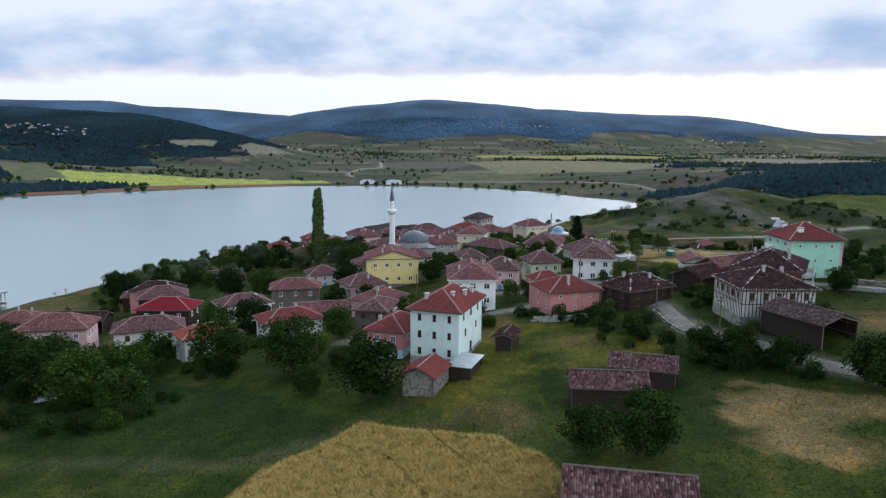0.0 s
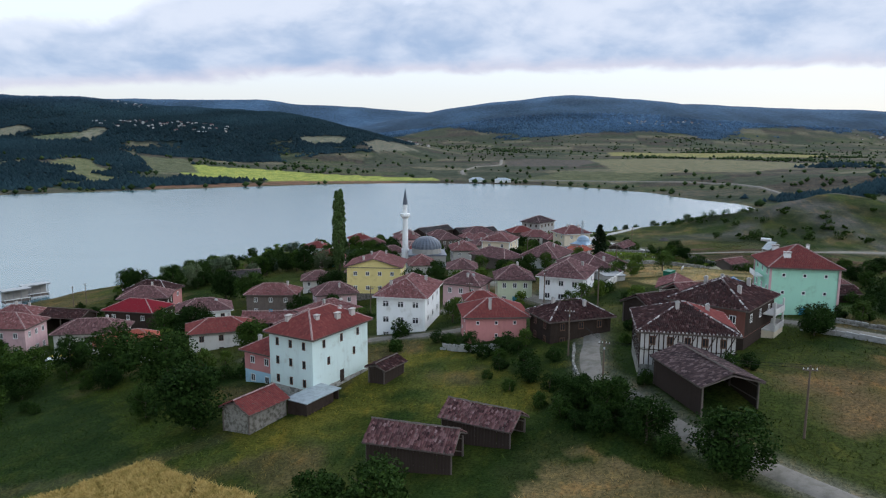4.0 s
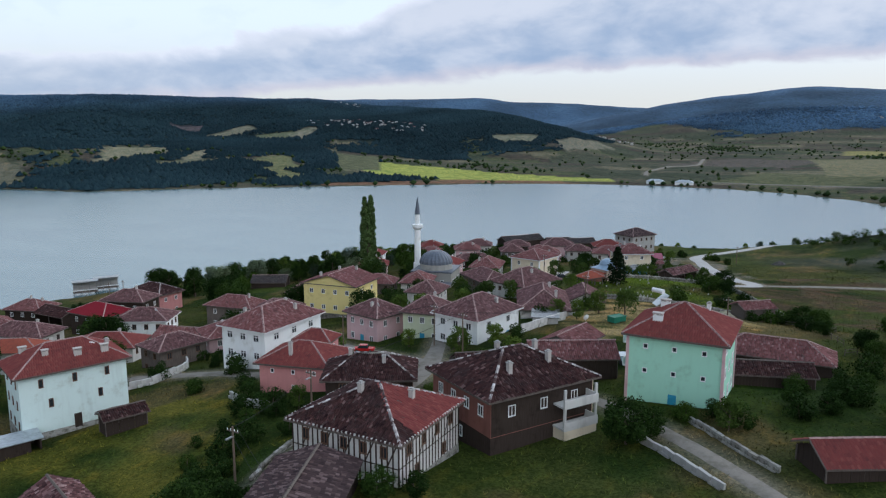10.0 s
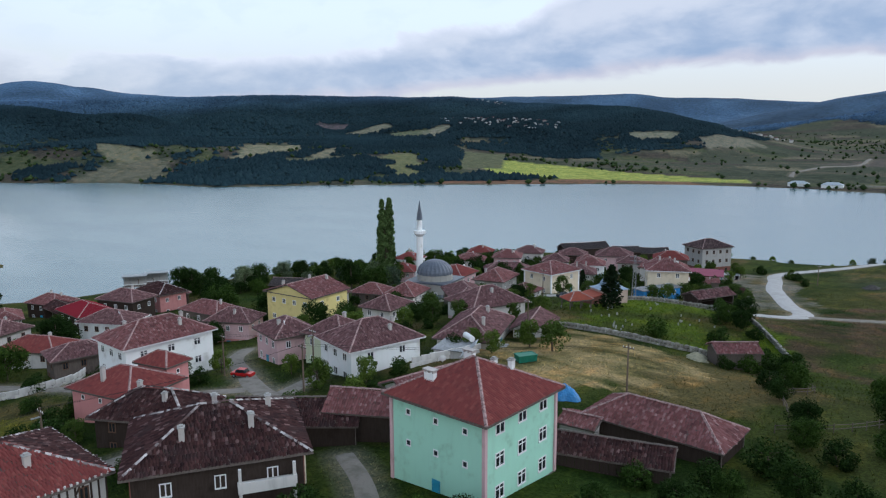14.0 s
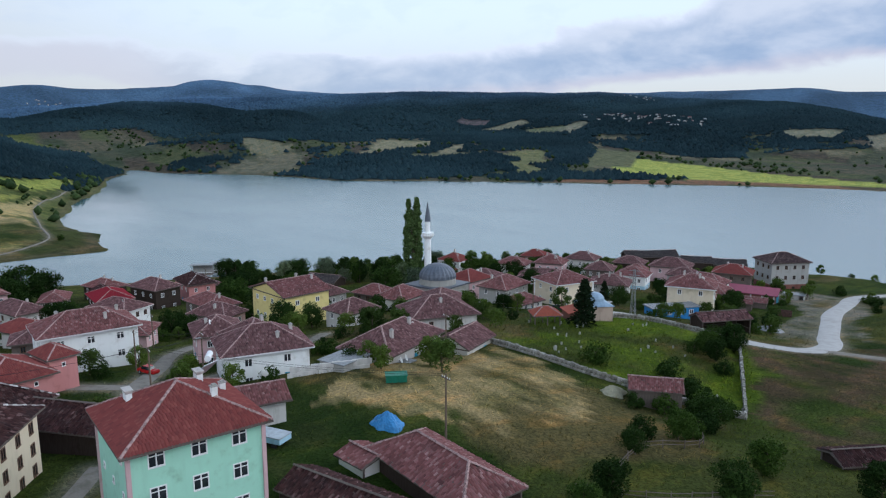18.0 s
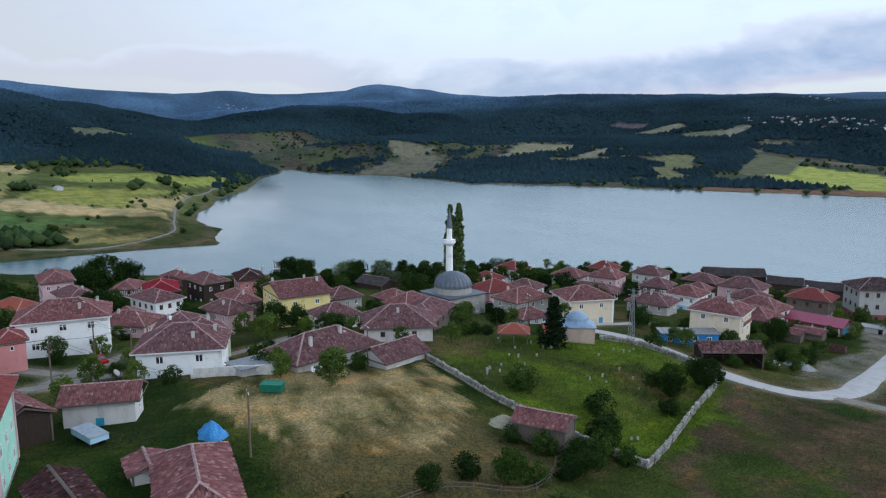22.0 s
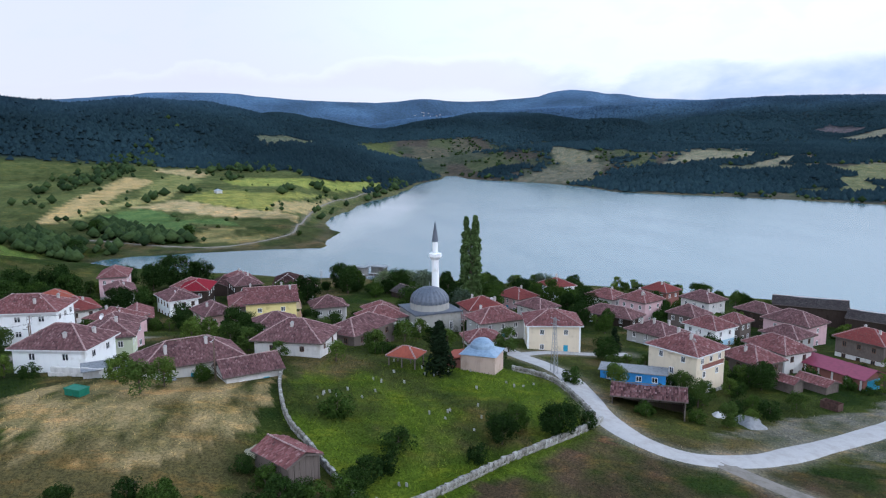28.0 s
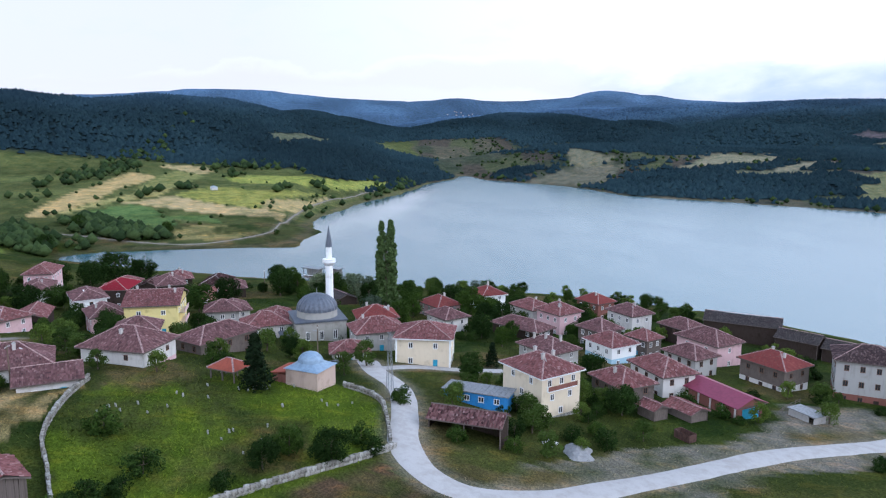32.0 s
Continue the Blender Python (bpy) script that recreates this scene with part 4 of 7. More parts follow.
    if kind == "hip":
        lines += [((sx * a, sy * b, z), (sx * r, 0, z + rise)) for sx in (-1, 1) for sy in (-1, 1)]
    bm = bmesh.new()
    for p, q in lines:
        p, q = Vector(p), Vector(q)
        n = max(1, int((q - p).length / 0.45))
        if (q - p).length < 0.3:
            continue
        d = (q - p).normalized()
        side = d.cross(Vector((0, 0, 1))).normalized() * 0.17
        for i in range(n):
            s, t = p + (q - p) * (i / n), p + (q - p) * ((i + 1.1) / n)
            k = Vector((0, 0, 0.06 + 0.02 * random.random()))
            vv = [bm.verts.new(w) for w in (s - side + k, s + k * 3.0, s + side + k, t - side + k, t + k * 2.6, t + side + k)]
            bm.faces.new((vv[0], vv[1], vv[4], vv[3])), bm.faces.new((vv[1], vv[2], vv[5], vv[4])), bm.faces.new((vv[0], vv[2], vv[1]))
    tagged(part("ridge_cap", bm, cap, parent), kind="stuff")
    if cap is M_CAPOLD and jitter >= 0.05:
        bm = bmesh.new()
        for sx, sy in ((1, 0), (-1, 0), (0, 1), (0, -1)):
            half = b if sx else a
            for i in range(int(half * 2 / 0.5)):
                u, k = -half + 0.25 + i * 0.5, random.uniform(0.05, 0.10)
                px, py = (sx * (a - 0.05), u) if sx else (u, sy * (b - 0.05))
                bm_box(bm, px - k, px + k, py - k, py + k, z + 0.02, z + 0.17 + k * 0.4)
        tagged(part("eave_mortar", bm, M_OFFWHITE, parent), kind="stuff")


PANES = {}
FOOT = []


def window_part(parent, x, y, z, turn, w, h, frame_mat=M_FRAME, name="window"):
    """A casement of two lights at the wall point, facing the local -y after the turn."""
    key = (round(w, 2), round(h, 2), frame_mat.name)
    if key not in PANES:
        t = 0.11 if w > 0.7 else 0.09
        bm = boxes((-w / 2, w / 2, -0.06, 0.05, h - t, h), (-w / 2, w / 2, -0.10, 0.05, -0.03, t), (-w / 2, -w / 2 + t, -0.06, 0.05, t, h - t), (w / 2 - t, w / 2, -0.06, 0.05, t, h - t))
        if 0.8 < w < 1.25:
            bm_box(bm, -0.055, 0.055, -0.05, 0.03, t, h - t)
        PANES[key] = (mesh_of("window_frame", bm, frame_mat), mesh_of("pane", boxes((-w / 2 + t, w / 2 - t, -0.02, 0.01, t, h - t)), M_GLASS))
    fr, gl = PANES[key]
    ob = part(name, fr, None, parent, at=pose(x, y, z, 0, 0, turn))
    part("pane", gl, None, ob)
    if w >= 1.25:
        if ("bar", key) not in PANES:
            PANES["bar", key] = mesh_of("glazing_bar", boxes((-0.06, 0.06, -0.05, 0.0, 0.1, h - 0.1), (-w / 2 + 0.1, w / 2 - 0.1, -0.045, 0.0, h * 0.66, h * 0.66 + 0.09)), frame_mat)
        part("glazing_bar", PANES["bar", key], None, ob)
    return ob


def house(name, label, x, y, ang, L, W, eave, rise=2.6, kind="hip", wall=M_OFFWHITE, tile=T_MID, base=None, over=0.7, storeys=2, win=(3, 2, 3, 2), ww=1.0, wh=1.3, frame_mat=M_FRAME, size_by_side=None,
          chim=(), lower=None, group="village houses", category="house", jitter=0.03, door=0, trim=None, sag=0.0, cap=M_CAP, open_top=0.0, timbered=False, patch=None):
    """A house on the eave rectangle L x W: walls set back under the eaves, roof, windows floor by floor, chimneys. win: how many on the -y, +x, +y and -x side."""
    c, s = rot2(ang)
    if base is None:
        base = min(ground_at(x + c * u - s * v, y + s * u + c * v) for u in (-L / 2, 0, L / 2) for v in (-W / 2, 0, W / 2)) - 0.4
    root = thing(name, label, category, pose(x, y, base, 0, 0, ang), group)
    FOOT.append((x, y, c, s, L / 2 + 0.3, W / 2 + 0.3))
    H = eave - base
    a, b = L / 2 - over, W / 2 - over
    bm = bmesh.new()
    low = lower[1] if lower else 0.0
    bm_box(bm, -a, a, -b, b, low, H - 0.16)
    if kind == "gable":
        for sx in (-1, 1):
            k = rise * (b / (b + over))
            p = [bm.verts.new(q) for q in ((sx * a, -b, H - 0.16), (sx * a, b, H - 0.16), (sx * a, 0, H + k - 0.1), (sx * (a - 0.25), -b, H - 0.16), (sx * (a - 0.25), b, H - 0.16), (sx * (a - 0.25), 0, H + k - 0.1))]
            bm.faces.new((p[0], p[1], p[2])), bm.faces.new((p[5], p[4], p[3]))
            for i in range(3):
                j = (i + 1) % 3
                bm.faces.new((p[j], p[i], p[i + 3], p[j + 3]))
    bmesh.ops.recalc_face_normals(bm, faces=bm.faces)
    part("wall", bm, wall, root)
    if lower:
        part("lower_wall", boxes((-a + 0.02, a - 0.02, -b + 0.02, b - 0.02, -1.5, low)), lower[0], root)
    else:
        part("plinth", boxes((-a - 0.05, a + 0.05, -b - 0.05, b + 0.05, -1.5, 0.55)), M_STONEW, root)
    if trim:
        for sx in (-1, 1):
            for sy in (-1, 1):
                part("corner_trim", boxes((sx * a - 0.18, sx * a + 0.18, sy * b - 0.18, sy * b + 0.18, 0.56, H - 0.2)), trim, root)
    if over > 0.3:
        part("fascia", boxes((-L / 2, L / 2, -W / 2 - 0.04, -W / 2, H - 0.20, H + 0.02), (-L / 2, L / 2, W / 2, W / 2 + 0.04, H - 0.20, H + 0.02), (-L / 2 - 0.04, -L / 2, -W / 2 - 0.04, W / 2 + 0.04, H - 0.20, H + 0.02), (L / 2, L / 2 + 0.04, -W / 2 - 0.04, W / 2 + 0.04, H - 0.20, H + 0.02)), M_FRAME if wall in (M_WHITE, M_CREAM) else M_WOODL, root)
    roof_parts(root, L, W, rise, kind, tile, H, jitter, cap, sag, patch)
    floor_h = H / storeys
    for fl in range(storeys):
        zz = fl * floor_h + (floor_h - wh) * 0.55
        if storeys * wh > H:
            continue
        for side, cnt in enumerate(win):
            if isinstance(cnt, (tuple, list)):
                cnt = cnt[fl]
            span = 2 * (a if side % 2 == 0 else b)
            for i in range(cnt):
                u = span * ((i + 0.5) / cnt - 0.5) * 0.92
                if fl == 0 and side == door and i == cnt // 2:
                    d = part("door", boxes((-0.5, 0.5, -0.06, 0.05, 0, 2.05)), M_WOOD if frame_mat is M_FRAMEB else M_TEAL, root, at=pose(*((u, -b), (a, u), (-u, b), (-a, -u))[side], 0.15, 0, 0, side * 90))
                    part("door_handle", boxes((0.34, 0.40, -0.12, -0.06, 1.0, 1.05)), M_STEEL, d)
                    continue
                px, py = ((u, -b), (a, u), (-u, b), (-a, -u))[side]
                w2, h2 = size_by_side[side] if size_by_side else (ww, wh)
                window_part(root, px, py, zz, side * 90, w2, h2, frame_mat)
    if timbered:
        bm = bmesh.new()
        for side in range(4):
            half, off = (a, b) if side % 2 == 0 else (b, a)
            cc, ss = rot2(side * 90)
            n = int(half * 2 / 0.62)
            bars = [(-half + i * 2 * half / n, 0.075 + 0.03 * random.random()) for i in range(n + 1)]
            for u, hw in bars:
                q = [(u - hw, -off - 0.035, low + 0.02), (u + hw, -off - 0.035, low + 0.02), (u + hw, -off - 0.035, H - 0.3), (u - hw, -off - 0.035, H - 0.3)]
                vv = [bm.verts.new((p[0] * cc - p[1] * ss, p[0] * ss + p[1] * cc, p[2])) for p in q]
                vi = [bm.verts.new((p[0] * cc - (p[1] + 0.06) * ss, p[0] * ss + (p[1] + 0.06) * cc, p[2])) for p in q]
                bm.faces.new(vv)
                for i in range(4):
                    bm.faces.new((vv[i], vi[i], vi[(i + 1) % 4], vv[(i + 1) % 4]))
            for i in range(2, n - 1, 4):
                u0, u1, z0, z1 = -half + i * 2 * half / n, -half + (i + 1.6) * 2 * half / n, low + (H - low) * 0.52, H - 0.42
                q = [(u0 - 0.08, z0), (u0 + 0.08, z0), (u1 + 0.08, z1), (u1 - 0.08, z1)]
                vv = [bm.verts.new((a_ * cc + (off + 0.05) * ss, a_ * ss - (off + 0.05) * cc, b_)) for a_, b_ in q]
                bm.faces.new(vv)
            for zz in (low + 0.15, low + (H - low) * 0.5, H - 0.4):
                q = [(-half, -off - 0.045, zz), (half, -off - 0.045, zz), (half, -off - 0.045, zz + 0.13), (-half, -off - 0.045, zz + 0.13)]
                vv = [bm.verts.new((p[0] * cc - p[1] * ss, p[0] * ss + p[1] * cc, p[2])) for p in q]
                bm.faces.new(vv)
        part("timber_frame", bm, M_TIMBER, root, "dark timber framing")
    for u, v, h, *fat in chim:
        t = 1 - max(abs(v) / (W / 2), (abs(u) - max(L / 2 - W / 2, 0)) / (W / 2) if kind == "hip" else 0)
        z0 = H + rise * max(0, t) - 0.4
        q = fat[0] if fat else 0.25
        h = h * 0.8
        ch = part("chimney", boxes((u - q, u + q, v - 0.27, v + 0.27, z0, z0 + h + 0.4)), M_WHITE if wall is M_GREEN else M_CHIM, root)
        if fat:
            part("chimney_cap", boxes((u - q - 0.1, u + q + 0.1, v - 0.4, v + 0.4, z0 + h + 0.62, z0 + h + 0.74), (u - q, u - q + 0.14, v - 0.3, v + 0.3, z0 + h + 0.4, z0 + h + 0.62), (u + q - 0.14, u + q, v - 0.3, v + 0.3, z0 + h + 0.4, z0 + h + 0.62), (u - 0.07, u + 0.07, v - 0.3, v + 0.3, z0 + h + 0.4, z0 + h + 0.62)), M_CHIM, ch)
        else:
            part("chimney_cap", boxes((u - 0.33, u + 0.33, v - 0.35, v + 0.35, z0 + h + 0.40, z0 + h + 0.48), (u - 0.18, u + 0.18, v - 0.18, v + 0.18, z0 + h + 0.48, z0 + h + 0.64)), M_CONC, ch)
    return root


def shed(name, label, x, y, ang, L, W, eave, rise=1.6, kind="gable", tile=T_OLD, wall=M_WOOD, base=None, sides=(1, 1, 1, 1), group="village sheds", category="shed", jitter=0.05, sag=0.25, near=False):
    """A plank shed: boards on the closed sides, posts, a tiled roof."""
    c, s = rot2(ang)
    if base is None:
        base = min(ground_at(x + c * u - s * v, y + s * u + c * v) for u in (-L / 2, 0, L / 2) for v in (-W / 2, 0, W / 2)) - 0.1
    root = thing(name, label, category, pose(x, y, base, 0, 0, ang), group)
    FOOT.append((x, y, c, s, L / 2 + 0.3, W / 2 + 0.3))
    H, a, b = eave - base, L / 2 - 0.45, W / 2 - 0.45
    for side in range(4):
        if not sides[side]:
            continue
        half, off = (a, b) if side % 2 == 0 else (b, a)
        if not near:
            bm = boxes((-half, half, -off, -off + 0.12, -0.5, H - 0.15))
            if kind == "gable" and side % 2 == 1:
                k = [bm.verts.new(p) for p in ((-half, -off + 0.05, H - 0.15), (half, -off + 0.05, H - 0.15), (0, -off + 0.05, H + rise * 0.88))]
                bm.faces.new(k)
            part("board_wall", bm, wall, root, at=pose(0, 0, 0, 0, 0, side * 90))
            continue
        n = max(3, int(half * 2 / 0.42))
        frame_ob = part("board_wall", boxes((-half, half, -off + 0.06, -off + 0.12, H * 0.3, H * 0.3 + 0.14), (-half, half, -off + 0.06, -off + 0.12, H * 0.8, H * 0.8 + 0.14)), M_WOODL, root, at=pose(0, 0, 0, 0, 0, side * 90))
        for i in range(n):
            u = -half + (i + 0.5) * 2 * half / n
            top = H - 0.15
            if kind == "gable" and side % 2 == 1:
                top += rise * (1 - abs(u) / (W / 2)) * 0.95 - 0.1
            key = ("board", wall.name, i % 3)
            if key not in PANES:
                PANES[key] = mesh_of("board", boxes((-0.5, 0.5, -0.03, 0.03, 0, 1)), wall)
            bd = part("board", PANES[key], None, frame_ob, at=pose(u, -off + 0.02 * random.random(), -0.4, 0, random.uniform(-0.8, 0.8), 0))
            bd.scale = (2 * half / n - 0.03, 1, top + 0.4 + random.uniform(-0.12, 0))
    for sx in (-1, 0, 1):
        for sy in (-1, 1):
            part("post", boxes((sx * a - 0.1, sx * a + 0.1, sy * (b - 0.12) - 0.1, sy * (b - 0.12) + 0.1, -0.5, H - 0.16)), M_WOODL, root)
    roof_parts(root, L, W, rise, kind, tile, H, jitter, M_CAP if tile not in (T_OLD, T_BARN, T_SHED) else M_WOODL, sag)
    return root


# the big white house on the slope and its neighbours
white_house = house("white_house", "three-storey white house with a red tiled hip roof", -5.2, 119.6, 70, 15.6, 10.4, 31.1, 3.0, wall=M_MINT, tile=T_RED, storeys=3, win=((1, 2, 3), (2, 2, 4), (2, 3, 3), 3), ww=0.62, wh=1.25, frame_mat=M_FRAMEB, chim=((-5, 2.2, 0.7, 0.5), (1, -3, 0.9, 0.5), (4.6, -3.2, 1.0, 0.5), (6, 0.5, 1.0), (-3, -2, 0.6, 0.4)), base=22.0, jitter=0.012)
house("white_house", "large white house with a mixed red tiled roof beside the lane", 1.2, 157, 90, 17.2, 11.6, 29.4, 3.0, wall=M_WHITE, tile=T_MID, storeys=3, win=((1, 3, 3), (1, 2, 3), 3, 3), ww=1.3, wh=1.3, chim=((-4, 3, 1.2), (3, -3, 1.2), (6, 2, 1.2)), base=19.6)
house("pink_house", "pink two-storey house with an orange-red hip roof and tall chimney", 21, 142.4, 15, 12.6, 10.5, 29.2, 2.5, wall=M_PINK, tile=T_RED, storeys=3, win=((2, 1, 3), 2, 2, 2), ww=0.6, wh=0.7, chim=((-1, -3, 2.4),), base=22.0, jitter=0.012)
house("pink_wing", "raised back wing of a pink house under an orange-red hip roof", 17.6, 149.6, 15, 7.0, 5.2, 29.9, 1.5, wall=M_PINK, tile=T_RED, storeys=3, win=(0, (0, 0, 1), 0, 0), ww=0.6, wh=0.7, base=22.0, jitter=0.012, over=0.5)
house("wooden_house", "old unpainted wooden house with a sagging brown tiled roof", 35.5, 139.5, 30, 13.5, 9.5, 30.2, 2.6, wall=M_WOOD, tile=T_OLD, win=(3, 2, 3, 2), frame_mat=M_FRAMEB, chim=((2, -1.5, 1.0), (-3, 1, 1.0)), sag=0.3)
house("timbered_house", "white timber-framed house with dark posts and an old tiled hip roof", 51.8, 117, 0, 14.0, 13.4, 35.4, 3.0, wall=M_OFFWHITE, tile=T_OLD, storeys=2, win=((0, 5), (2, 4), (0, 3), (0, 5)), ww=0.85, wh=1.25, frame_mat=M_FRAMEB, chim=((-1.0, -1.6, 1.2), (3.6, 1, 1.2)), base=30.0, patch=T_RED, timbered=True, jitter=0.05, over=0.6)
shed("barn", "big dark wooden barn with an old brown tiled roof", 52.8, 103.0, 112, 12.6, 8.6, 33.0, 1.5, tile=T_BARN, base=29.6, near=True, sides=(1, 1, 1, 0))
red_timber = house("red_timber_house", "old brick and timber house under a brown tiled roof", 60.4, 132.7, 60, 16.0, 13.4, 36.1, 3.2, wall=M_BRICK, tile=T_OLD, win=((0, 3), (0, 2), 3, (1, 4)), frame_mat=M_FRAME, chim=((-3, -3.5, 1.4), (3, -3, 1.4), (0, 3, 1.4), (5, 2, 1.4)), base=28.5, lower=(M_WOOD, 3.2), jitter=0.045, sag=0.2)
house("green_house", "tall mint green apartment house with a red tiled hip roof", 76.6, 151.5, 0, 12.9, 13.0, 39.1, 3.3, wall=M_GREEN, tile=T_RED, storeys=3, win=((1, 3, 3), 3, 3, 3), ww=0.55, wh=0.6, size_by_side=((0.62, 0.66), (1.4, 1.45), (1.3, 1.3), (1.1, 1.2)), chim=((-2.6, -3.6, 0.9, 0.6), (2.6, 2.6, 1.2), (-3, 3, 0.9, 0.6), (-1, 4.6, 1.0)), base=29.6, trim=M_ROSE, jitter=0.012)
shed("long_shed", "long rose tiled stable with a white end wall", 86.3, 174.6, 0, 17, 8.2, 30.8, 2.3, kind="hip", tile=T_MID, sag=0.15)
shed("low_shed", "low wooden shed with a brown tiled roof", 86, 163.2, 19, 12.5, 5.6, 31.3, 1.3, near=True)
house("white_cottage", "white two-storey house with a brown tiled hip roof", 34.5, 177, 78, 14.5, 11.4, 30.6, 3.2, wall=M_WHITE, tile=T_MAUVE, win=(2, 2, 3, 3), ww=1.2, wh=1.3, chim=((2, -3, 1.0), (5, 1, 1.2)), base=24.6)
house("rose_house", "rose plastered house with a brown tiled roof", 10.5, 178, -12, 10.5, 9.5, 27.2, 2.6, wall=M_ROSE, tile=T_MAUVE, win=(3, 2, 3, 2), chim=((1, -2, 1.0),), base=20.8)
house("pale_green_house", "pale green house with a wooden balcony and brown roof", 21.5, 181, 10, 9.6, 9.4, 28.4, 2.8, wall=M_LIME, tile=T_MAUVE, win=(3, 2, 3, 2), chim=((1, 1, 1.2),), base=22.0)
house("yellow_house", "bright yellow gabled house with a red tiled roof", -20.5, 207.5, 97, 13.8, 16.6, 25.2, 2.5, "gable", wall=M_YELLOW, tile=T_MID, win=(2, 4, 2, 4), ww=1.1, wh=1.2, chim=((-5, 3, 1.4), (3, 2, 1.2), (5, -2, 1.2)), base=17.0, jitter=0.015)
house("red_walled_house", "house with a red lower wall and brown tiled roof", -28, 191.5, 30, 12, 9, 20.0, 2.6, wall=M_ROSE, tile=T_MAUVE, lower=(M_PINK, 2.6), chim=((1, -2, 1.3),))
house("low_house", "low grey house with a patched brown roof and satellite dishes", 39.5, 199, 113, 18, 11, 28.3, 3.2, wall=M_OFFWHITE, tile=T_MAUVE, storeys=1, win=(3, 4, 1, 2), ww=1.0, wh=1.0, chim=((-4, -2.5, 1.6), (3, -1.5, 1.2)), base=24.4, sag=0.2)
house("timbered_cottage", "old white and rose cottage with a red-brown tiled hip roof", 28, 217.3, 72, 14.5, 11.5, 28.2, 3.2, wall=M_OFFWHITE, tile=T_MAUVE, win=(2, 2, 2, 2), ww=0.9, wh=1.0, chim=((0, -2, 1.0),), base=22.4, frame_mat=M_FRAMEB, lower=(M_ROSE, 2.4))
house("brown_house", "brown tiled wooden house behind the cottage", 12, 230, 141, 16, 9.5, 25.0, 2.4, wall=M_WOODL, tile=T_MAUVE, frame_mat=M_FRAMEB)
house("brown_house", "small house with a brown hip roof", 4, 211, 100, 10, 9, 24.6, 2.4, wall=M_OFFWHITE, tile=T_MAUVE)
house("red_roofed_house", "house with a bright red tiled hip roof beside the mosque", -13.6, 236, 110, 11.5, 9.5, 20.6, 2.7, wall=M_OFFWHITE, tile=T_MID)
house("grey_house", "grey plastered house with a red hip roof", -4, 264, 105, 13, 10, 21.4, 2.7, wall=M_CONC, tile=T_MID, base=16, chim=((-3, 2, 1.4),))
house("rose_house", "rose walled house with a red tiled roof", -18.8, 263.5, 100, 11, 10, 20.8, 2.6, wall=M_ROSE, tile=T_RED, chim=((3, -2, 1.6), (-2, 2, 1.4)))
house("yellow_cube_house", "square cream house with a red tiled hip roof", 8.2, 275, 80, 13.2, 11.8, 23.5, 2.6, wall=M_CREAM, tile=T_MID, win=(2, 2, 2, 2), base=16.6, jitter=0.015, trim=M_WHITE)
house("cream_house", "three-storey cream house with balconies and a red hip roof", 34.4, 295.6, 29, 12.6, 11.0, 24.1, 2.7, wall=M_CREAM, tile=T_MID, storeys=3, win=((0, 1, 2), (1, 2, 3), 2, 2), base=15.6, jitter=0.015, chim=((-2, 0, 1.3), (1, 2, 1.3), (2, -1.5, 1.3)))
house("brown_house", "two-storey wooden house with a brown hip roof", 28, 314, 20, 11, 9.5, 18.8, 2.6, wall=M_WOODL, tile=T_MID, frame_mat=M_FRAMEB, chim=((0, -2, 1.2),))
house("brown_house", "house with a patched brown roof", 19, 326, 15, 13, 9.5, 18.0, 2.6, wall=M_OFFWHITE, tile=T_MID, frame_mat=M_FRAMEB)
house("unfinished_house", "bare brown block house with a worn tiled roof", -10.5, 350.5, 25, 14.5, 10.5, 15.4, 2.8, wall=M_ROSE, tile=T_MAUVE, win=(2, 1, 2, 1))
house("red_roofed_house", "wooden house with a bright red tiled hip roof", 9.7, 357, 25, 13, 10.5, 15.6, 2.6, wall=M_WOODL, tile=T_RED, frame_mat=M_FRAMEB, lower=(M_OFFWHITE, 2.4), chim=((-2, 2, 1.2), (3, -1, 1.2)))
house("tall_brown_house", "three-storey grey house with a brick foot and dark brown roof", 17, 375, 60, 15, 12, 18.6, 2.8, wall=M_CONC, tile=T_BARN, storeys=3, win=(4, 3, 4, 3), frame_mat=M_FRAMEB, lower=(M_BRICK, 3.0))
shed("shore_shed", "long dark wooden barn near the lake shore", -37.5, 374, 57, 22, 9, 12.3, 2.2, tile=T_GREY)
shed("shore_shed", "dark wooden barn with a worn roof", -22, 383, 40, 12, 8, 11.3, 2.0, tile=T_GREY)
shed("shore_shed", "dark wooden barn near the water", -13, 392, 40, 13, 8, 10.5, 2.0, tile=T_GREY)
house("rose_house", "rose and white house with a red hip roof near the shore", -37.9, 317.3, 30, 11, 10, 16.4, 2.6, wall=M_ROSE, tile=T_MID, chim=((2, -2, 1.2), (-2, 2, 1.2)))
house("brick_house", "brick house with a red hip roof near the lake", -66, 337, 30, 11, 9, 12.5, 2.4, wall=M_BRICK, tile=T_RED, chim=((1, -1, 1.2),))
house("white_house", "old white house with a dark brown hip roof", -43.9, 341, 25, 12, 9.5, 14.2, 2.5, wall=M_OFFWHITE, tile=T_MAUVE, chim=((2, 0, 1.2),))
house("brown_house", "low house with a dark worn roof", -21, 324.5, 30, 10, 9, 15.8, 2.5, wall=M_WOODL, tile=T_MAUVE)
house("blue_white_house", "pale blue and white house with a red tiled roof", -5.5, 322.5, 25, 11, 9.5, 16.6, 2.5, wall=M_WHITE, tile=T_MID, lower=(M_BLUEW, 2.6))
house("brown_house", "small house with a red tiled roof", -13, 334, 30, 8, 7, 15.4, 2.0, wall=M_WOODL, tile=T_MID)
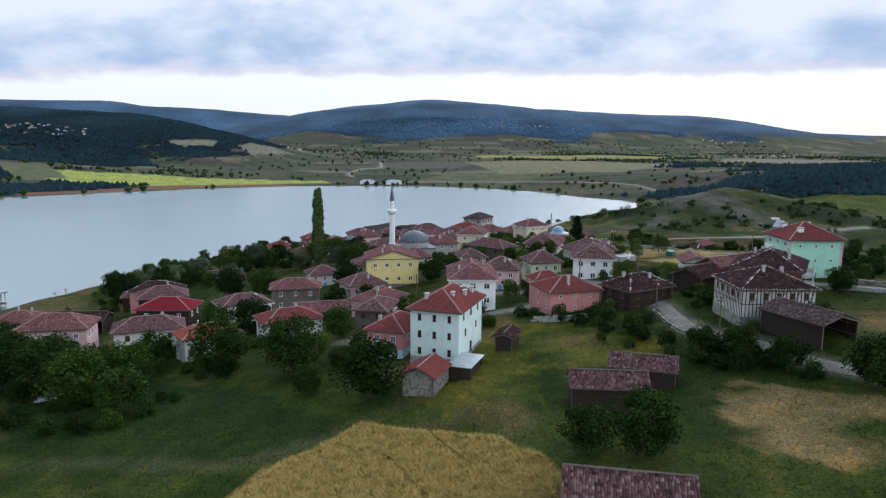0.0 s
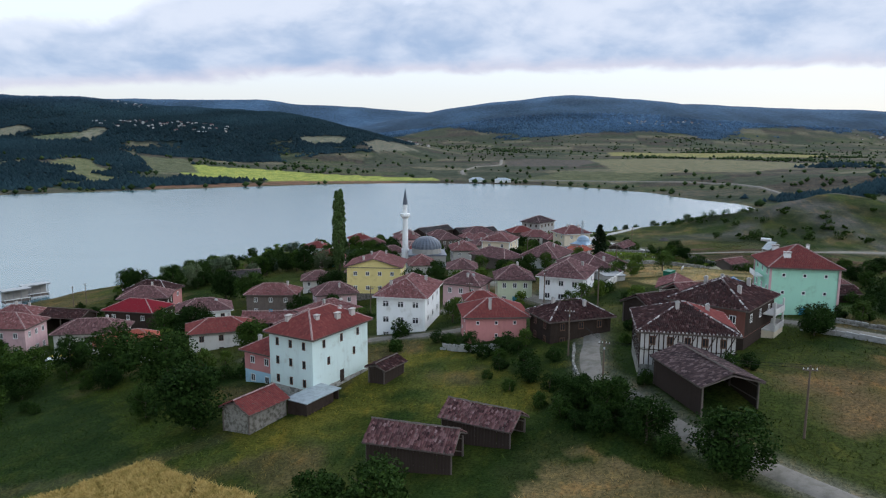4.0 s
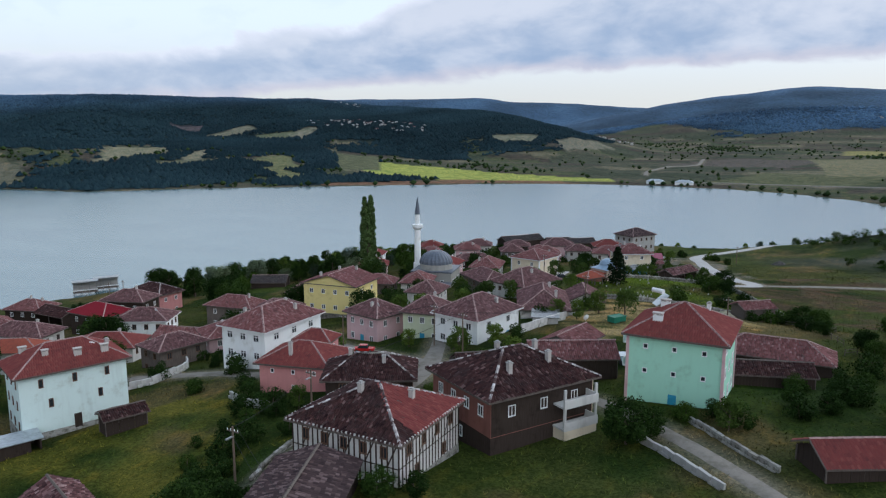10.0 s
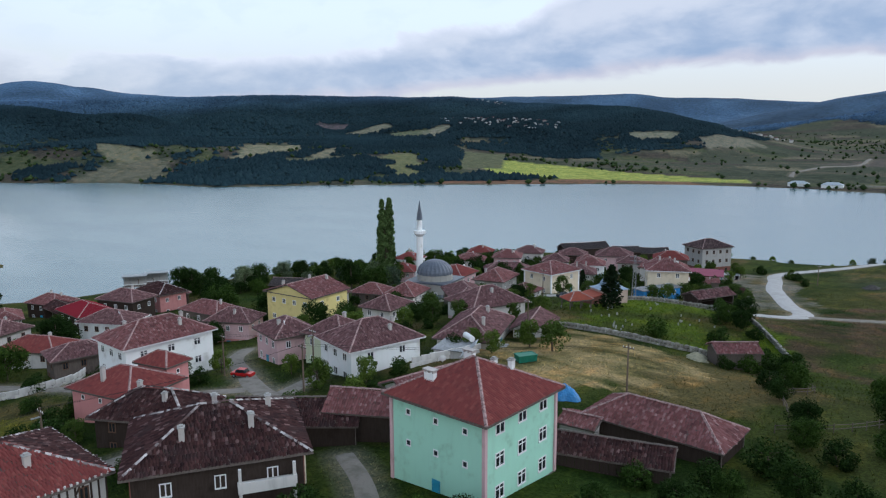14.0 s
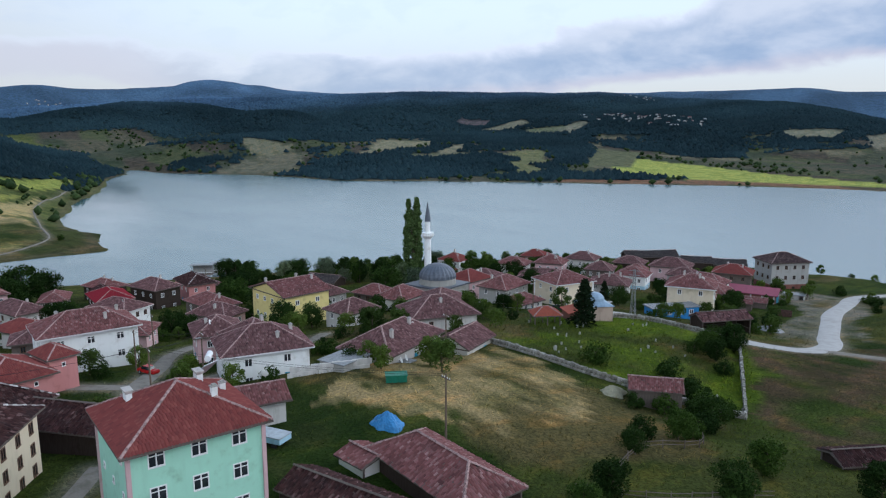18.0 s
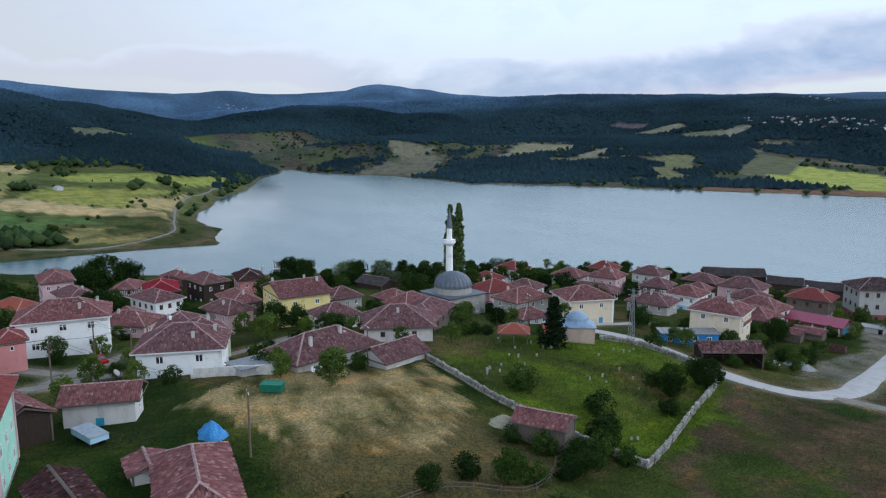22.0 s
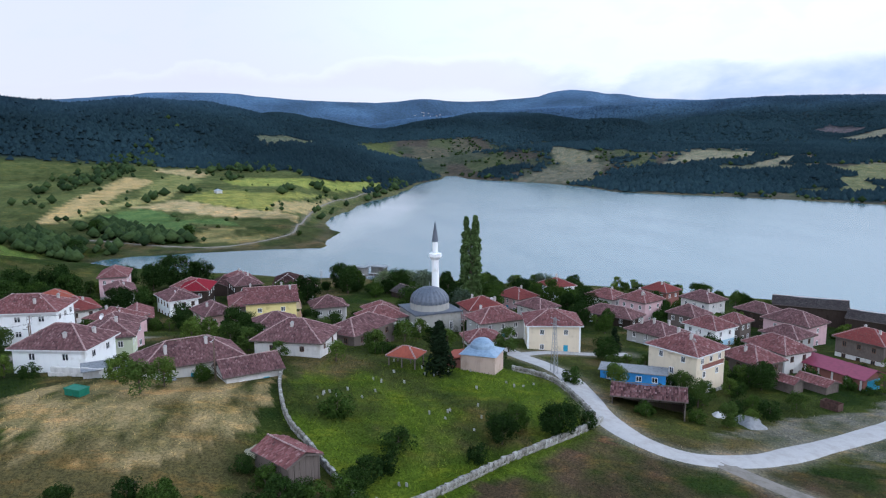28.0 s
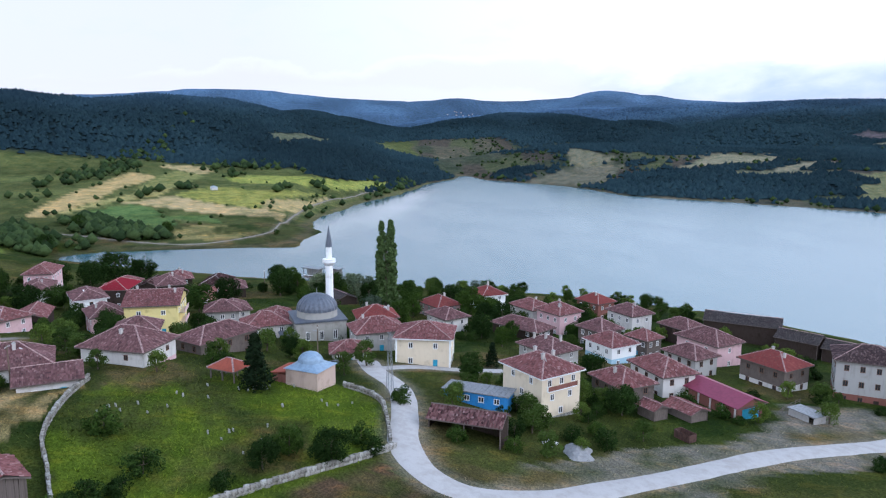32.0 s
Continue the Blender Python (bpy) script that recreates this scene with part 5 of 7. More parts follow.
house("brown_house", "long low house with a brown roof", -29, 304.7, 40, 17, 9, 14.6, 2.2, wall=M_WOOD, tile=T_MAUVE)
house("grey_house", "grey house with white chimneys and a brown hip roof", -1, 305.5, 30, 13, 10, 17.0, 2.4, wall=M_CONC, tile=T_MAUVE, chim=((-3, -2, 1.6), (0, -1, 1.6), (3, 1, 1.6)))
house("white_house", "tall white house on the lake shore with red roof", -74.5, 301.5, 20, 11, 10, 13.6, 2.5, wall=M_WHITE, tile=T_RED, storeys=3, chim=((0, 0, 1.6),))
house("rose_house", "house with a red hip roof among trees", -62, 284, 30, 12, 10, 13.2, 2.6, wall=M_ROSE, tile=T_RED, chim=((1, 1, 1.4),))
house("grey_house", "weathered rose two-storey house with balconies by the inlet", -91.5, 147.4, 10, 15.5, 10, 19.2, 2.6, wall=M_ROSE, tile=T_MID, win=(4, 3, 4, 3), storeys=2, base=12)
house("brown_house", "brick-red two-storey house with a tiled roof", -92, 206.5, 0, 15, 10, 14.7, 2.6, wall=M_PINK, tile=T_OLD, frame_mat=M_FRAME)
house("brown_house", "tall dark wooden house with an old brown tiled roof", -85, 192, 20, 14, 10, 16.2, 2.6, wall=M_WOOD, tile=T_MAUVE, frame_mat=M_FRAME, chim=((1.5, 1, 1.6),))
house("crimson_house", "house under a crimson sheet roof", -78, 177.5, 0, 15, 10.5, 16.4, 2.4, wall=M_WOOD, tile=T_CRIM)
house("white_house", "white timbered house with a grey-brown roof and balcony", -57.7, 175.5, 30, 14, 10, 17.9, 2.4, wall=M_WHITE, tile=T_MAUVE, win=(4, 3, 4, 3), frame_mat=M_FRAMEB)
house("orange_house", "low house with a bright orange tiled roof", -56.5, 141.5, 35, 13, 8, 19.2, 2.0, wall=M_OFFWHITE, tile=T_ORANGE, jitter=0.012)
shed("shed", "open brown shed with a tiled roof", -102, 181, 0, 13, 8, 12.2, 1.8, sides=(0, 1, 1, 1))
shed("shed", "long wooden shed with a brown tiled roof", -36.5, 169.5, 15, 14, 8.5, 17.6, 1.9, sides=(0, 1, 1, 1), tile=T_MID)
house("brown_house", "small brown roofed house in the trees", -48, 197, 10, 15, 9.5, 17.8, 2.4, wall=M_WOODL, tile=T_MID, chim=((4, 0, 1.4),))
house("brown_house", "low house with a brown roof behind trees", -44, 222, 20, 11, 9, 17.0, 2.4, wall=M_OFFWHITE, tile=T_MAUVE)
house("red_house", "red roofed house on the shore with a white terrace", -122, 185, 20, 13, 10, 10.6, 2.5, wall=M_WOOD, tile=T_MID, chim=((0, 0, 1.2), (3, 1, 1.2)))
house("blue_pink_house", "small house half pink half pale blue under a red roof", -15, 126, 70, 12, 8.5, 25.2, 2.2, wall=M_PINK, tile=T_RED, lower=(M_BLUEW, 3.0), win=(2, 3, 2, 2), chim=((-3, 2, 1.2), (4, 2, 1.2)))
shed("stone_shed", "stone shed with a red tiled roof", -9.0, 102.6, 70, 8.2, 6.2, 23.8, 1.6, wall=M_STONEW, tile=T_RED, base=19.6)
shed("field_shed", "log shed with an old patched tile roof", 17.6, 91, -6, 11.5, 6.4, 25.8, 1.8, base=22.4, near=True, tile=T_SHED, jitter=0.06, sides=(1, 0, 1, 1))
shed("field_shed", "small log shed with an old tile roof", 25, 98.6, -18, 10.5, 6.0, 26.0, 1.7, base=23.0, near=True, tile=T_SHED, jitter=0.06, sides=(1, 0, 1, 1))
shed("field_shed", "old shed with a dark brown tiled roof", 12.2, 60.2, -12, 13.5, 7.5, 25.4, 1.8, base=22.6, near=True, tile=T_SHED, jitter=0.06)
house("small_house", "small white house with a rose tiled gable roof", 57, 165.5, 80, 10, 7, 31.2, 1.5, "gable", wall=M_OFFWHITE, tile=T_MID, storeys=1, win=(1, 1, 1, 1), ww=0.8, wh=0.8)
shed("old_shed", "dark wooden shed with brown roof behind a house", 53, 148, 40, 15, 8, 31.4, 2.0, base=27.0)
shed("old_shed", "wooden shed with a red-brown tiled roof", 60.5, 154.5, 30, 13, 7, 32.4, 1.8, base=28.0, tile=T_MID)
shed("ruined_shed", "small leaning plank shed with a dark red tile roof", 79.5, 219.2, 40, 8.0, 5.6, 27.3, 1.2, base=24.6, tile=T_MID, wall=M_WOODL, near=True)
shed("open_shed", "open wooden cart shed with a brown tiled roof", 53, 279.3, 66, 13, 6.0, 21.8, 1.5, kind="gable", base=18.3, sides=(0, 1, 1, 1), tile=T_SHED, near=True)
shed("small_shed", "small plank shed with red tiles", 37, 317, 25, 5, 4.5, 16.4, 1.0, wall=M_WOODL, tile=T_MID)
shed("small_shed", "grey plank shed with worn tiles", 36, 324, 25, 7.5, 5.5, 15.6, 1.0, wall=M_WOODL, tile=T_MID)
house("timbered_house", "old house with half-timbered upper storey and brown roof", -110.6, 167.8, -15, 13, 9, 10.9, 2.2, wall=M_OFFWHITE, tile=T_MID, timbered=True, frame_mat=M_FRAMEB)
house("grey_house", "small grey house with a brown hip roof", -30, 222, 100, 10, 9, 20.2, 2.4, wall=M_CONC, tile=T_MAUVE)
shed("red_shed", "small shed with a bright red tiled roof", 95.5, 133.5, 30, 8, 6.5, 33.4, 1.6, tile=T_RED, near=True, jitter=0.012, sag=0)
shed("dark_shed", "low dark shed on the grassy slope", 107, 222, 60, 8, 5, 26.0, 1.0)
garage = house("garage", "long red garage with a plum metal roof and blue door", 26.4, 333.8, 20, 21, 8, 15.6, 1.5, "gable", wall=M_BRICK, tile=None, storeys=1, win=(0, 0, 0, 0), base=11.4, over=0.4)


end = part("plaster_wall", boxes((7.3, 7.42, -6.0, 6.0, 0.2, 7.3)), M_CREAM, red_timber, "ochre plastered end wall")
for zz in (0.9, 3.2, 5.5):
    for u in (-4.4, -1.5, 1.5, 4.4):
        window_part(end, 7.42, u, zz, 90, 0.95, 1.3, M_FRAMEB)
part("log_wall", boxes((-7.2, 7.2, -6.036, -6.002, 3.3, 7.2)), M_WOOD, red_timber, "dark horizontal log wall")

# lean-tos and porches
shed("lean_to", "small plank lean-to with old brown tiles beside a white house", 6.0, 120.2, 70, 6.4, 4.2, 24.9, 0.9, base=22.0, near=True)
shed("lean_to", "small whitewashed lean-to with rose tiles against a stable", 78.2, 170.2, 8, 5.0, 4.6, 30.2, 0.8, wall=M_OFFWHITE, tile=T_MID)
house("low_wing", "low grey wing with a patched brown gable roof", 45.2, 210.2, 113, 10.5, 8.0, 27.6, 2.0, "gable", wall=M_OFFWHITE, tile=T_MAUVE, storeys=1, win=(2, 0, 2, 0), ww=0.9, wh=0.9, base=24.2, sag=0.15)
porch = thing("porch", "small white entrance porch with a flat roof", "porch", pose(46.6, 196.6, 24.0, 0, 0, 113))
part("porch_wall", boxes((-1.6, 1.6, -1.2, 1.2, -0.8, 2.5)), M_WHITE, porch)
part("porch_roof", boxes((-1.8, 1.8, -1.4, 1.4, 2.5, 2.66)), M_OLDSHEET, porch)
part("porch_door", boxes((-0.45, 0.45, -1.26, -1.2, 0.1, 2.1)), M_TEAL, porch, "blue door")
FOOT.append((46.6, 196.6, *rot2(113), 1.8, 1.4))

# more roofs packed between the lanes
house("red_roofed_house", "low old house with a rust-red tiled roof", -41, 152.5, 30, 14.5, 9.5, 19.8, 2.2, wall=M_OFFWHITE, tile=T_RED, frame_mat=M_FRAMEB, chim=((2, 1, 1.0),))
house("brown_house", "low brown-roofed house below a white house", -21, 152.5, 80, 11.5, 8.5, 22.6, 2.0, wall=M_WOODL, tile=T_MAUVE, frame_mat=M_FRAMEB)
house("rose_house", "rose house with a wide mauve tiled roof", -21.5, 168.5, 60, 13, 10, 21.0, 2.4, wall=M_ROSE, tile=T_MID, chim=((-2, -1, 1.0),))
house("grey_house", "long grey house under an old mauve roof", -74, 154, 20, 16, 9.5, 17.2, 2.4, wall=M_OFFWHITE, tile=T_MAUVE, frame_mat=M_FRAMEB, chim=((3, 1, 1.0),))
house("brown_house", "dark wooden house near the water", -98, 211, 15, 13, 9, 12.0, 2.2, wall=M_WOOD, tile=T_MAUVE, frame_mat=M_FRAMEB)
shed("shore_shed", "dark wooden barn between the shore trees", -84, 250, 30, 13, 9, 10.6, 2.0, tile=T_GREY)
house("brown_house", "old wooden house with a patched roof behind a yellow house", -28, 237, 20, 11, 9, 18.6, 2.3, wall=M_WOODL, tile=T_MID, frame_mat=M_FRAMEB)
house("red_roofed_house", "small house with a mauve tiled roof near the shore", -52, 312, 30, 12, 9.5, 14.4, 2.3, wall=M_OFFWHITE, tile=T_MID, chim=((1, 1, 1.0),))
house("brown_house", "dark wooden house with a grey-brown roof", -30, 352, 25, 12, 9, 13.4, 2.3, wall=M_WOOD, tile=T_MAUVE, frame_mat=M_FRAMEB)
house("grey_house", "old grey house with a worn brown roof", 2, 340, 25, 11, 9, 15.6, 2.2, wall=M_CONC, tile=T_MAUVE, frame_mat=M_FRAMEB)
house("brown_house", "small brown-roofed house beside a lane", -36, 284, 30, 11, 9, 16.0, 2.2, wall=M_OFFWHITE, tile=T_MAUVE)
house("brown_house", "low house with a mauve roof behind the mosque", 10, 258, 95, 9, 8, 20.6, 2.0, wall=M_OFFWHITE, tile=T_MID)


# ---------------------------------------------------------------- mosque
def mosque():
    bx, by, bz = -14.5, 248.8, 15.0
    root = thing("mosque", "stone village mosque with a grey lead dome", "mosque", pose(bx, by, bz, 0, 0, 15))
    part("prayer_hall", boxes((-6.2, 6.2, -6.2, 6.2, -1.5, 6.6)), M_MOSQ, root)
    part("cornice", boxes((-6.5, 6.5, -6.5, 6.5, 6.6, 6.95)), M_LEAD, root)
    bm = bmesh.new()
    cone(bm, (0, 0, 6.9), (0, 0, 8.6), 5.2, 5.0, 16)
    part("drum", bm, M_MOSQ, root)
    bm = bmesh.new()
    rings = []
    for i in range(9):
        t = i / 8 * math.pi / 2
        rr, zz = 5.2 * math.cos(t) + 0.02, 8.6 + 4.0 * math.sin(t)
        rings.append([bm.verts.new((rr * (1 - 0.045 * (k % 2)) * math.cos(2 * math.pi * k / 48), rr * (1 - 0.045 * (k % 2)) * math.sin(2 * math.pi * k / 48), zz)) for k in range(48)])
    for p, q in zip(rings, rings[1:]):
        for k in range(48):
            bm.faces.new((p[k], p[(k + 1) % 48], q[(k + 1) % 48], q[k]))
    part("dome", bm, M_LEAD, root, "ribbed grey lead dome")
    bm = bmesh.new()
    cone(bm, (0, 0, 12.5), (0, 0, 14.0), 0.12, 0.03, 8)
    part("finial", bm, M_STEEL, root)
    for side in range(4):
        for u in (-3.4, 0, 3.4):
            px, py = ((u, -6.2), (6.2, u), (-u, 6.2), (-6.2, -u))[side]
            window_part(root, px, py, 2.2, side * 90, 1.0, 2.2)
    part("porch", boxes((-6.2, 6.2, -9.6, -6.25, -1.5, 3.6)), M_MOSQ, root)
    part("porch_roof", boxes((-6.6, 6.6, -10.0, -6.2, 3.6, 3.9)), M_LEAD, root)
    mx, my = -22.7, 251.4
    m = thing("minaret", "slender white minaret with one balcony and a grey spire", "minaret", pose(mx, my, 14.5))
    for nm, z0, z1, r0, r1, mat in (("base", 0, 8, 1.5, 1.35, M_WHITE), ("shaft", 8, 18.6, 1.05, 0.95, M_WHITE), ("balcony", 18.6, 19.5, 0.95, 1.75, M_WHITE), ("parapet", 19.5, 20.4, 1.75, 1.75, M_WHITE), ("upper_shaft", 20.4, 23.6, 0.78, 0.75, M_WHITE), ("spire", 23.6, 29.2, 0.95, 0.05, M_LEAD)):
        bm = bmesh.new()
        cone(bm, (0, 0, z0), (0, 0, z1), r0, r1, 16)
        part(nm, bm, mat, m)


mosque()


# ---------------------------------------------------------------- trees
def leaf_mesh(name, centres, radii, n, size, material, flat=0.6, spread=1.0):
    """Leaf tufts round clump centres: each a bent pair of small faces."""
    m = len(centres)
    k = rng.integers(0, m, n)
    d = rng.normal(0, 1, (n, 3))
    d /= np.linalg.norm(d, axis=1)[:, None]
    p = centres[k] + d * (radii[k] * rng.uniform(0.45, 1.0, n) ** 0.5)[:, None] * spread
    a = rng.normal(0, 1, (n, 3))
    a[:, 2] *= flat
    a /= np.linalg.norm(a, axis=1)[:, None]
    b = np.cross(a, d + rng.normal(0, 0.35, (n, 3)))
    b /= np.linalg.norm(b, axis=1)[:, None] + 1e-6
    s = size * rng.uniform(0.6, 1.3, n)[:, None]
    v = np.stack([p - a * s, p - b * s * 0.55 + d * s * 0.1, p + a * s, p + b * s * 0.55 + d * s * 0.1], 1).reshape(-1, 3)
    return np_mesh(name, v, np.arange(4 * n).reshape(-1, 4), material)


def trunk_bm(h, r, limbs, reach, lean=0.3):
    bm = bmesh.new()
    p = Vector((0, 0, -0.6))
    q = Vector((lean * random.uniform(-1, 1), lean * random.uniform(-1, 1), h * 0.45))
    cone(bm, p, q, r, r * 0.7, 7)
    top = Vector((q.x * 1.5, q.y * 1.5, h * 0.85))
    cone(bm, q, top, r * 0.7, r * 0.2, 6)
    for i in range(limbs):
        a = 2 * math.pi * i / limbs + random.random()
        s = q.lerp(top, random.uniform(0, 0.7)) if i % 2 else p.lerp(q, random.uniform(0.6, 1))
        cone(bm, s, s + Vector((math.cos(a) * reach, math.sin(a) * reach, h * random.uniform(0.15, 0.35))), r * 0.35, r * 0.08, 5)
    return bm


def broad_tree(name, label, material, h, w, n, size, clumps=26, category="tree", low=0.22):
    root = thing(name, label, category, pose(0, 0, -500))
    part("trunk", trunk_bm(h, 0.035 * h, 6, w * 0.32), M_BARK, root)
    c, rr = [], []
    for i in range(clumps):
        t = random.random()
        z = h * (low + (0.95 - low) * t)
        prof = math.sin(math.pi * (0.12 + 0.80 * t)) ** 0.7
        a, q = random.uniform(0, 2 * math.pi), w / 2 * prof * random.uniform(0.35, 0.95)
        c.append((q * math.cos(a), q * math.sin(a), z))
        rr.append(w * random.uniform(0.08, 0.23))
    part("crown", leaf_mesh("crown", np.array(c), np.array(rr), n, size, material), None, root)
    return root


def spire_tree(name, label, material, h, w, n, size, category="tree", conifer=False, many=70):
    root = thing(name, label, category, pose(0, 0, -500))
    part("trunk", trunk_bm(h, 0.018 * h, 4, w * 0.25, 0.1), M_BARK, root)
    c, rr = [], []
    for i in range(many):
        t = (i + random.random()) / many
        z = h * (0.06 + 0.92 * t)
        prof = (1 - t) ** 0.85 if conifer else min(1, t * 5) * (1 - t**3) ** 0.7
        a, q = random.uniform(0, 2 * math.pi), w / 2 * prof * random.uniform(0.4, 0.95)
        ox, oy, top = random.choice(((-0.06, -0.29, 0.97), (0.06, 0.27, 1.0))) if many > 100 else (0, 0, 1)
        if many > 100:
            q *= 0.40
        c.append((ox * w * 0.7 + q * math.cos(a), oy * w * 0.7 + q * math.sin(a), z * top - (0.12 * q if conifer else 0)))
        rr.append(w * (0.10 + 0.10 * prof) * (0.75 if many > 100 else 1))
    part("crown", leaf_mesh("crown", np.array(c), np.array(rr), n, size, material, 0.35 if conifer else 1.6), None, root)
    return root


KINDS = {
    "walnut": [broad_tree("walnut_tree", "broad walnut tree with a dense dark green crown", L_BROAD, 8.5, 9.5, 7600, 0.25, 54) for _ in range(3)],
    "fruit": [broad_tree("orchard_tree", "small orchard tree with a light green crown", L_BRIGHT, 4.5, 4.4, 2600, 0.165, 26) for _ in range(3)],
    "bush": [broad_tree("bush", "dense green bush growing among the houses", L_BROAD, 2.6, 3.9, 2600, 0.14, 24, "bush", 0.04) for _ in range(3)],
    "willow": [broad_tree("willow", "grey-green willow on the shore", L_GREY, 9, 8.5, 4600, 0.26, 34) for _ in range(2)],
    "shore": [broad_tree("shore_tree", "tall dark green tree by the shore", L_BROAD, 11, 8.5, 5600, 0.28, 40) for _ in range(3)],
    "pine": [spire_tree("conifer", "dark green conifer beside a house", L_PINE, 8.5, 4.2, 2600, 0.26, conifer=True) for _ in range(2)],
}


# wedge towards the camera, kept free of trees so the boat shelters show
SHELTER_SIGHTLINE = [(-178, 224), (-176, 252), (-150, 246), (-100, 214), (-108, 176), (-150, 204)]


def plant(kind, x, y, size=1.0, tall=1.0, z=None):
    src = random.choice(KINDS[kind])
    reach = (1.0 if kind in ("bush", "fruit") else 2.2) * size
    if kind != "bush" and in_poly(np.array([x]), np.array([y]), SHELTER_SIGHTLINE)[0]:
        return None
    if any(abs((x - hx) * c + (y - hy) * s) < a + reach - 0.3 and abs(-(x - hx) * s + (y - hy) * c) < b + reach - 0.3 for hx, hy, c, s, a, b in FOOT):
        return None
    z = ground_at(x, y) if z is None else z
    ob = copy_thing(src, pose(x, y, z, 0, 0, random.uniform(0, 360)))
    k = size * random.uniform(0.92, 1.08)
    ob.scale = (k, k, k * tall)
    ob["group"] = "village trees" if kind != "bush" else "bushes"
    return ob


TREES_BELOW = ((-66, 136, 0.9), (-29, 106, 0.6))
# the walnut trees below the white house, then shrubs and orchard trees
for p in ((-50, 128.5, 1.15), (-34, 119.5, 1.15), (-17.8, 101, 1.15), (-86, 134, 1.0), (-96, 139, 1.15), (-104, 146, 1.1), (-76, 128, 0.8), (-62, 118, 0.7)):
    plant("walnut", *p)
for p in ((-122, 160, 1.5), (-130, 168, 1.3), (-114, 154, 1.3), (-70, 112, 1.1), (-60, 106, 0.9), (-80, 120, 1.2), (-92, 128, 1.3), (-66, 124, 0.9), (-28, 142, 0.8), (-52, 160, 0.9), (-62, 164, 0.8), (-34, 182, 0.8), (-8, 200, 0.7), (-2, 204, 0.6), (-60, 208, 1.0), (-72, 214, 1.1), (-34, 206, 0.9)):
    plant("walnut", *p)
for p in ((99, 186, 0.45), (93, 197, 0.35), (92, 207, 0.45), (106, 196, 0.5), (104, 206, 0.5), (111, 188, 0.45), (112, 176, 0.45), (108, 165, 0.4), (95, 157, 0.32), (90, 152, 0.3), (101, 150, 0.36), (89, 219, 0.5), (114, 210, 0.5), (82, 228, 0.4)):
    plant("walnut", *p)
for p in TREES_BELOW:
    plant("walnut", *p)
for p in ((18, 73, 0.8), (11, 74.5, 0.75), (53, 84, 0.85), (41, 101, 0.62), (45, 93, 0.65), (37, 106, 0.5), (69, 258, 0.62), (67, 252, 0.5), (71, 249, 0.45), (98, 163, 0.36), (103, 166, 0.42), (100, 181, 0.4), (37, 311, 0.65)):
    plant("walnut", *p)
for x, y in ((29, 121), (24, 121), (33, 124), (18, 132), (25, 131), (27, 128), (-12, 141), (1, 147), (45, 97), (41, 106), (37, 105), (50, 141), (-69, 99), (-64, 98), (-58, 99), (-55, 103), (-76, 104),
             (83, 218), (81, 225), (85, 222), (76, 245), (71, 234), (63, 225), (45, 293), (53, 303), (50, 298), (34, 295), (41, 303), (38, 306), (90, 215), (92, 210), (82, 159), (84, 172), (96, 166), (87, 227), (66, 250), (43, 268), (60, 168), (44, 175), (29, 179)):
    plant("bush", x + random.uniform(-1, 1), y + random.uniform(-1, 1), random.uniform(0.7, 1.3))
for x, y in ((28, 174), (38, 172), (65, 137), (84, 139), (52, 198), (58, 196), (19, 201), (24, 204), (28, 208), (37, 225), (24, 233), (30, 258), (20, 262), (10, 240), (4, 244), (37, 353), (27, 310), (12, 194), (5, 196), (-2, 192), (46, 190), (50, 190), (0, 218), (8, 222)):
    plant("fruit", x, y, random.uniform(0.8, 1.2))
for x, y, s in ((43.7, 243.5, 1.4), (10, 290, 0.8)):
    plant("pine", x, y, s, 0.78)
for x, y, s in ((74.5, 131.5, 0.62), (76.5, 134.5, 0.4), (89, 168.3, 0.5), (-38, 247, 1.0), (-32, 228, 0.7), (16, 208, 0.5), (22, 206, 0.5), (48, 203, 0.35), (-6, 224, 0.6), (16, 246, 0.55), (20, 284, 0.6), (14, 312, 0.6), (-8, 310, 0.5), (-22, 292, 0.7), (-44, 326, 0.6), (-56, 330, 0.7), (-28, 338, 0.5)):
    plant("walnut", x, y, s)
for i in range(46):
    t = i / 45
    x, y = -150 + 105 * t + random.uniform(-16, 16), 205 + 95 * t + random.uniform(-16, 16)
    if lake_distance(np.array([x]), np.array([y]))[0] > 3:
        plant(random.choice(("shore", "shore", "walnut", "willow")), x, y, random.uniform(0.5, 1.0))
for x, y, s in ((-60, 268, 0.9), (-45, 262, 0.9), (-80, 262, 0.8), (-95, 255, 0.9), (-66, 292, 0.7), (-50, 300, 0.7), (-44, 296, 0.6), (-84, 300, 0.9), (-30, 262, 0.6), (-36, 270, 0.7), (-20, 300, 0.5), (-12, 296, 0.5), (-52, 322, 0.6)):
    plant("willow" if s > 0.8 else "shore", x, y, s)
# scrub and young trees on the stony hill
q = rng.uniform(0.1, 1, 260) ** 0.6
a = rng.uniform(0, 2 * math.pi, 260)
cx, cy = 165 + 85 * q * np.cos(a), 408 + 80 * q * np.sin(a)
ok = (lake_distance(cx, cy) > 5) & (near_line(cx, cy, [(p[0], p[1]) for p in LINES["gravel_spur"]]) > 4) & (fbm(cx, cy, 34, 57, 3) > -0.15)
cx, cy = np.repeat(cx[ok], 7), np.repeat(cy[ok], 7)
big_ = np.repeat(rng.uniform(0.5, 1.5, ok.sum()), 7)
cz = land_z(cx, cy) + big_ * rng.uniform(0.2, 1.9, len(cx))
clumps = np.stack([cx + big_ * rng.normal(0, 1.0, len(cx)), cy + big_ * rng.normal(0, 1.0, len(cx)), cz], -1)
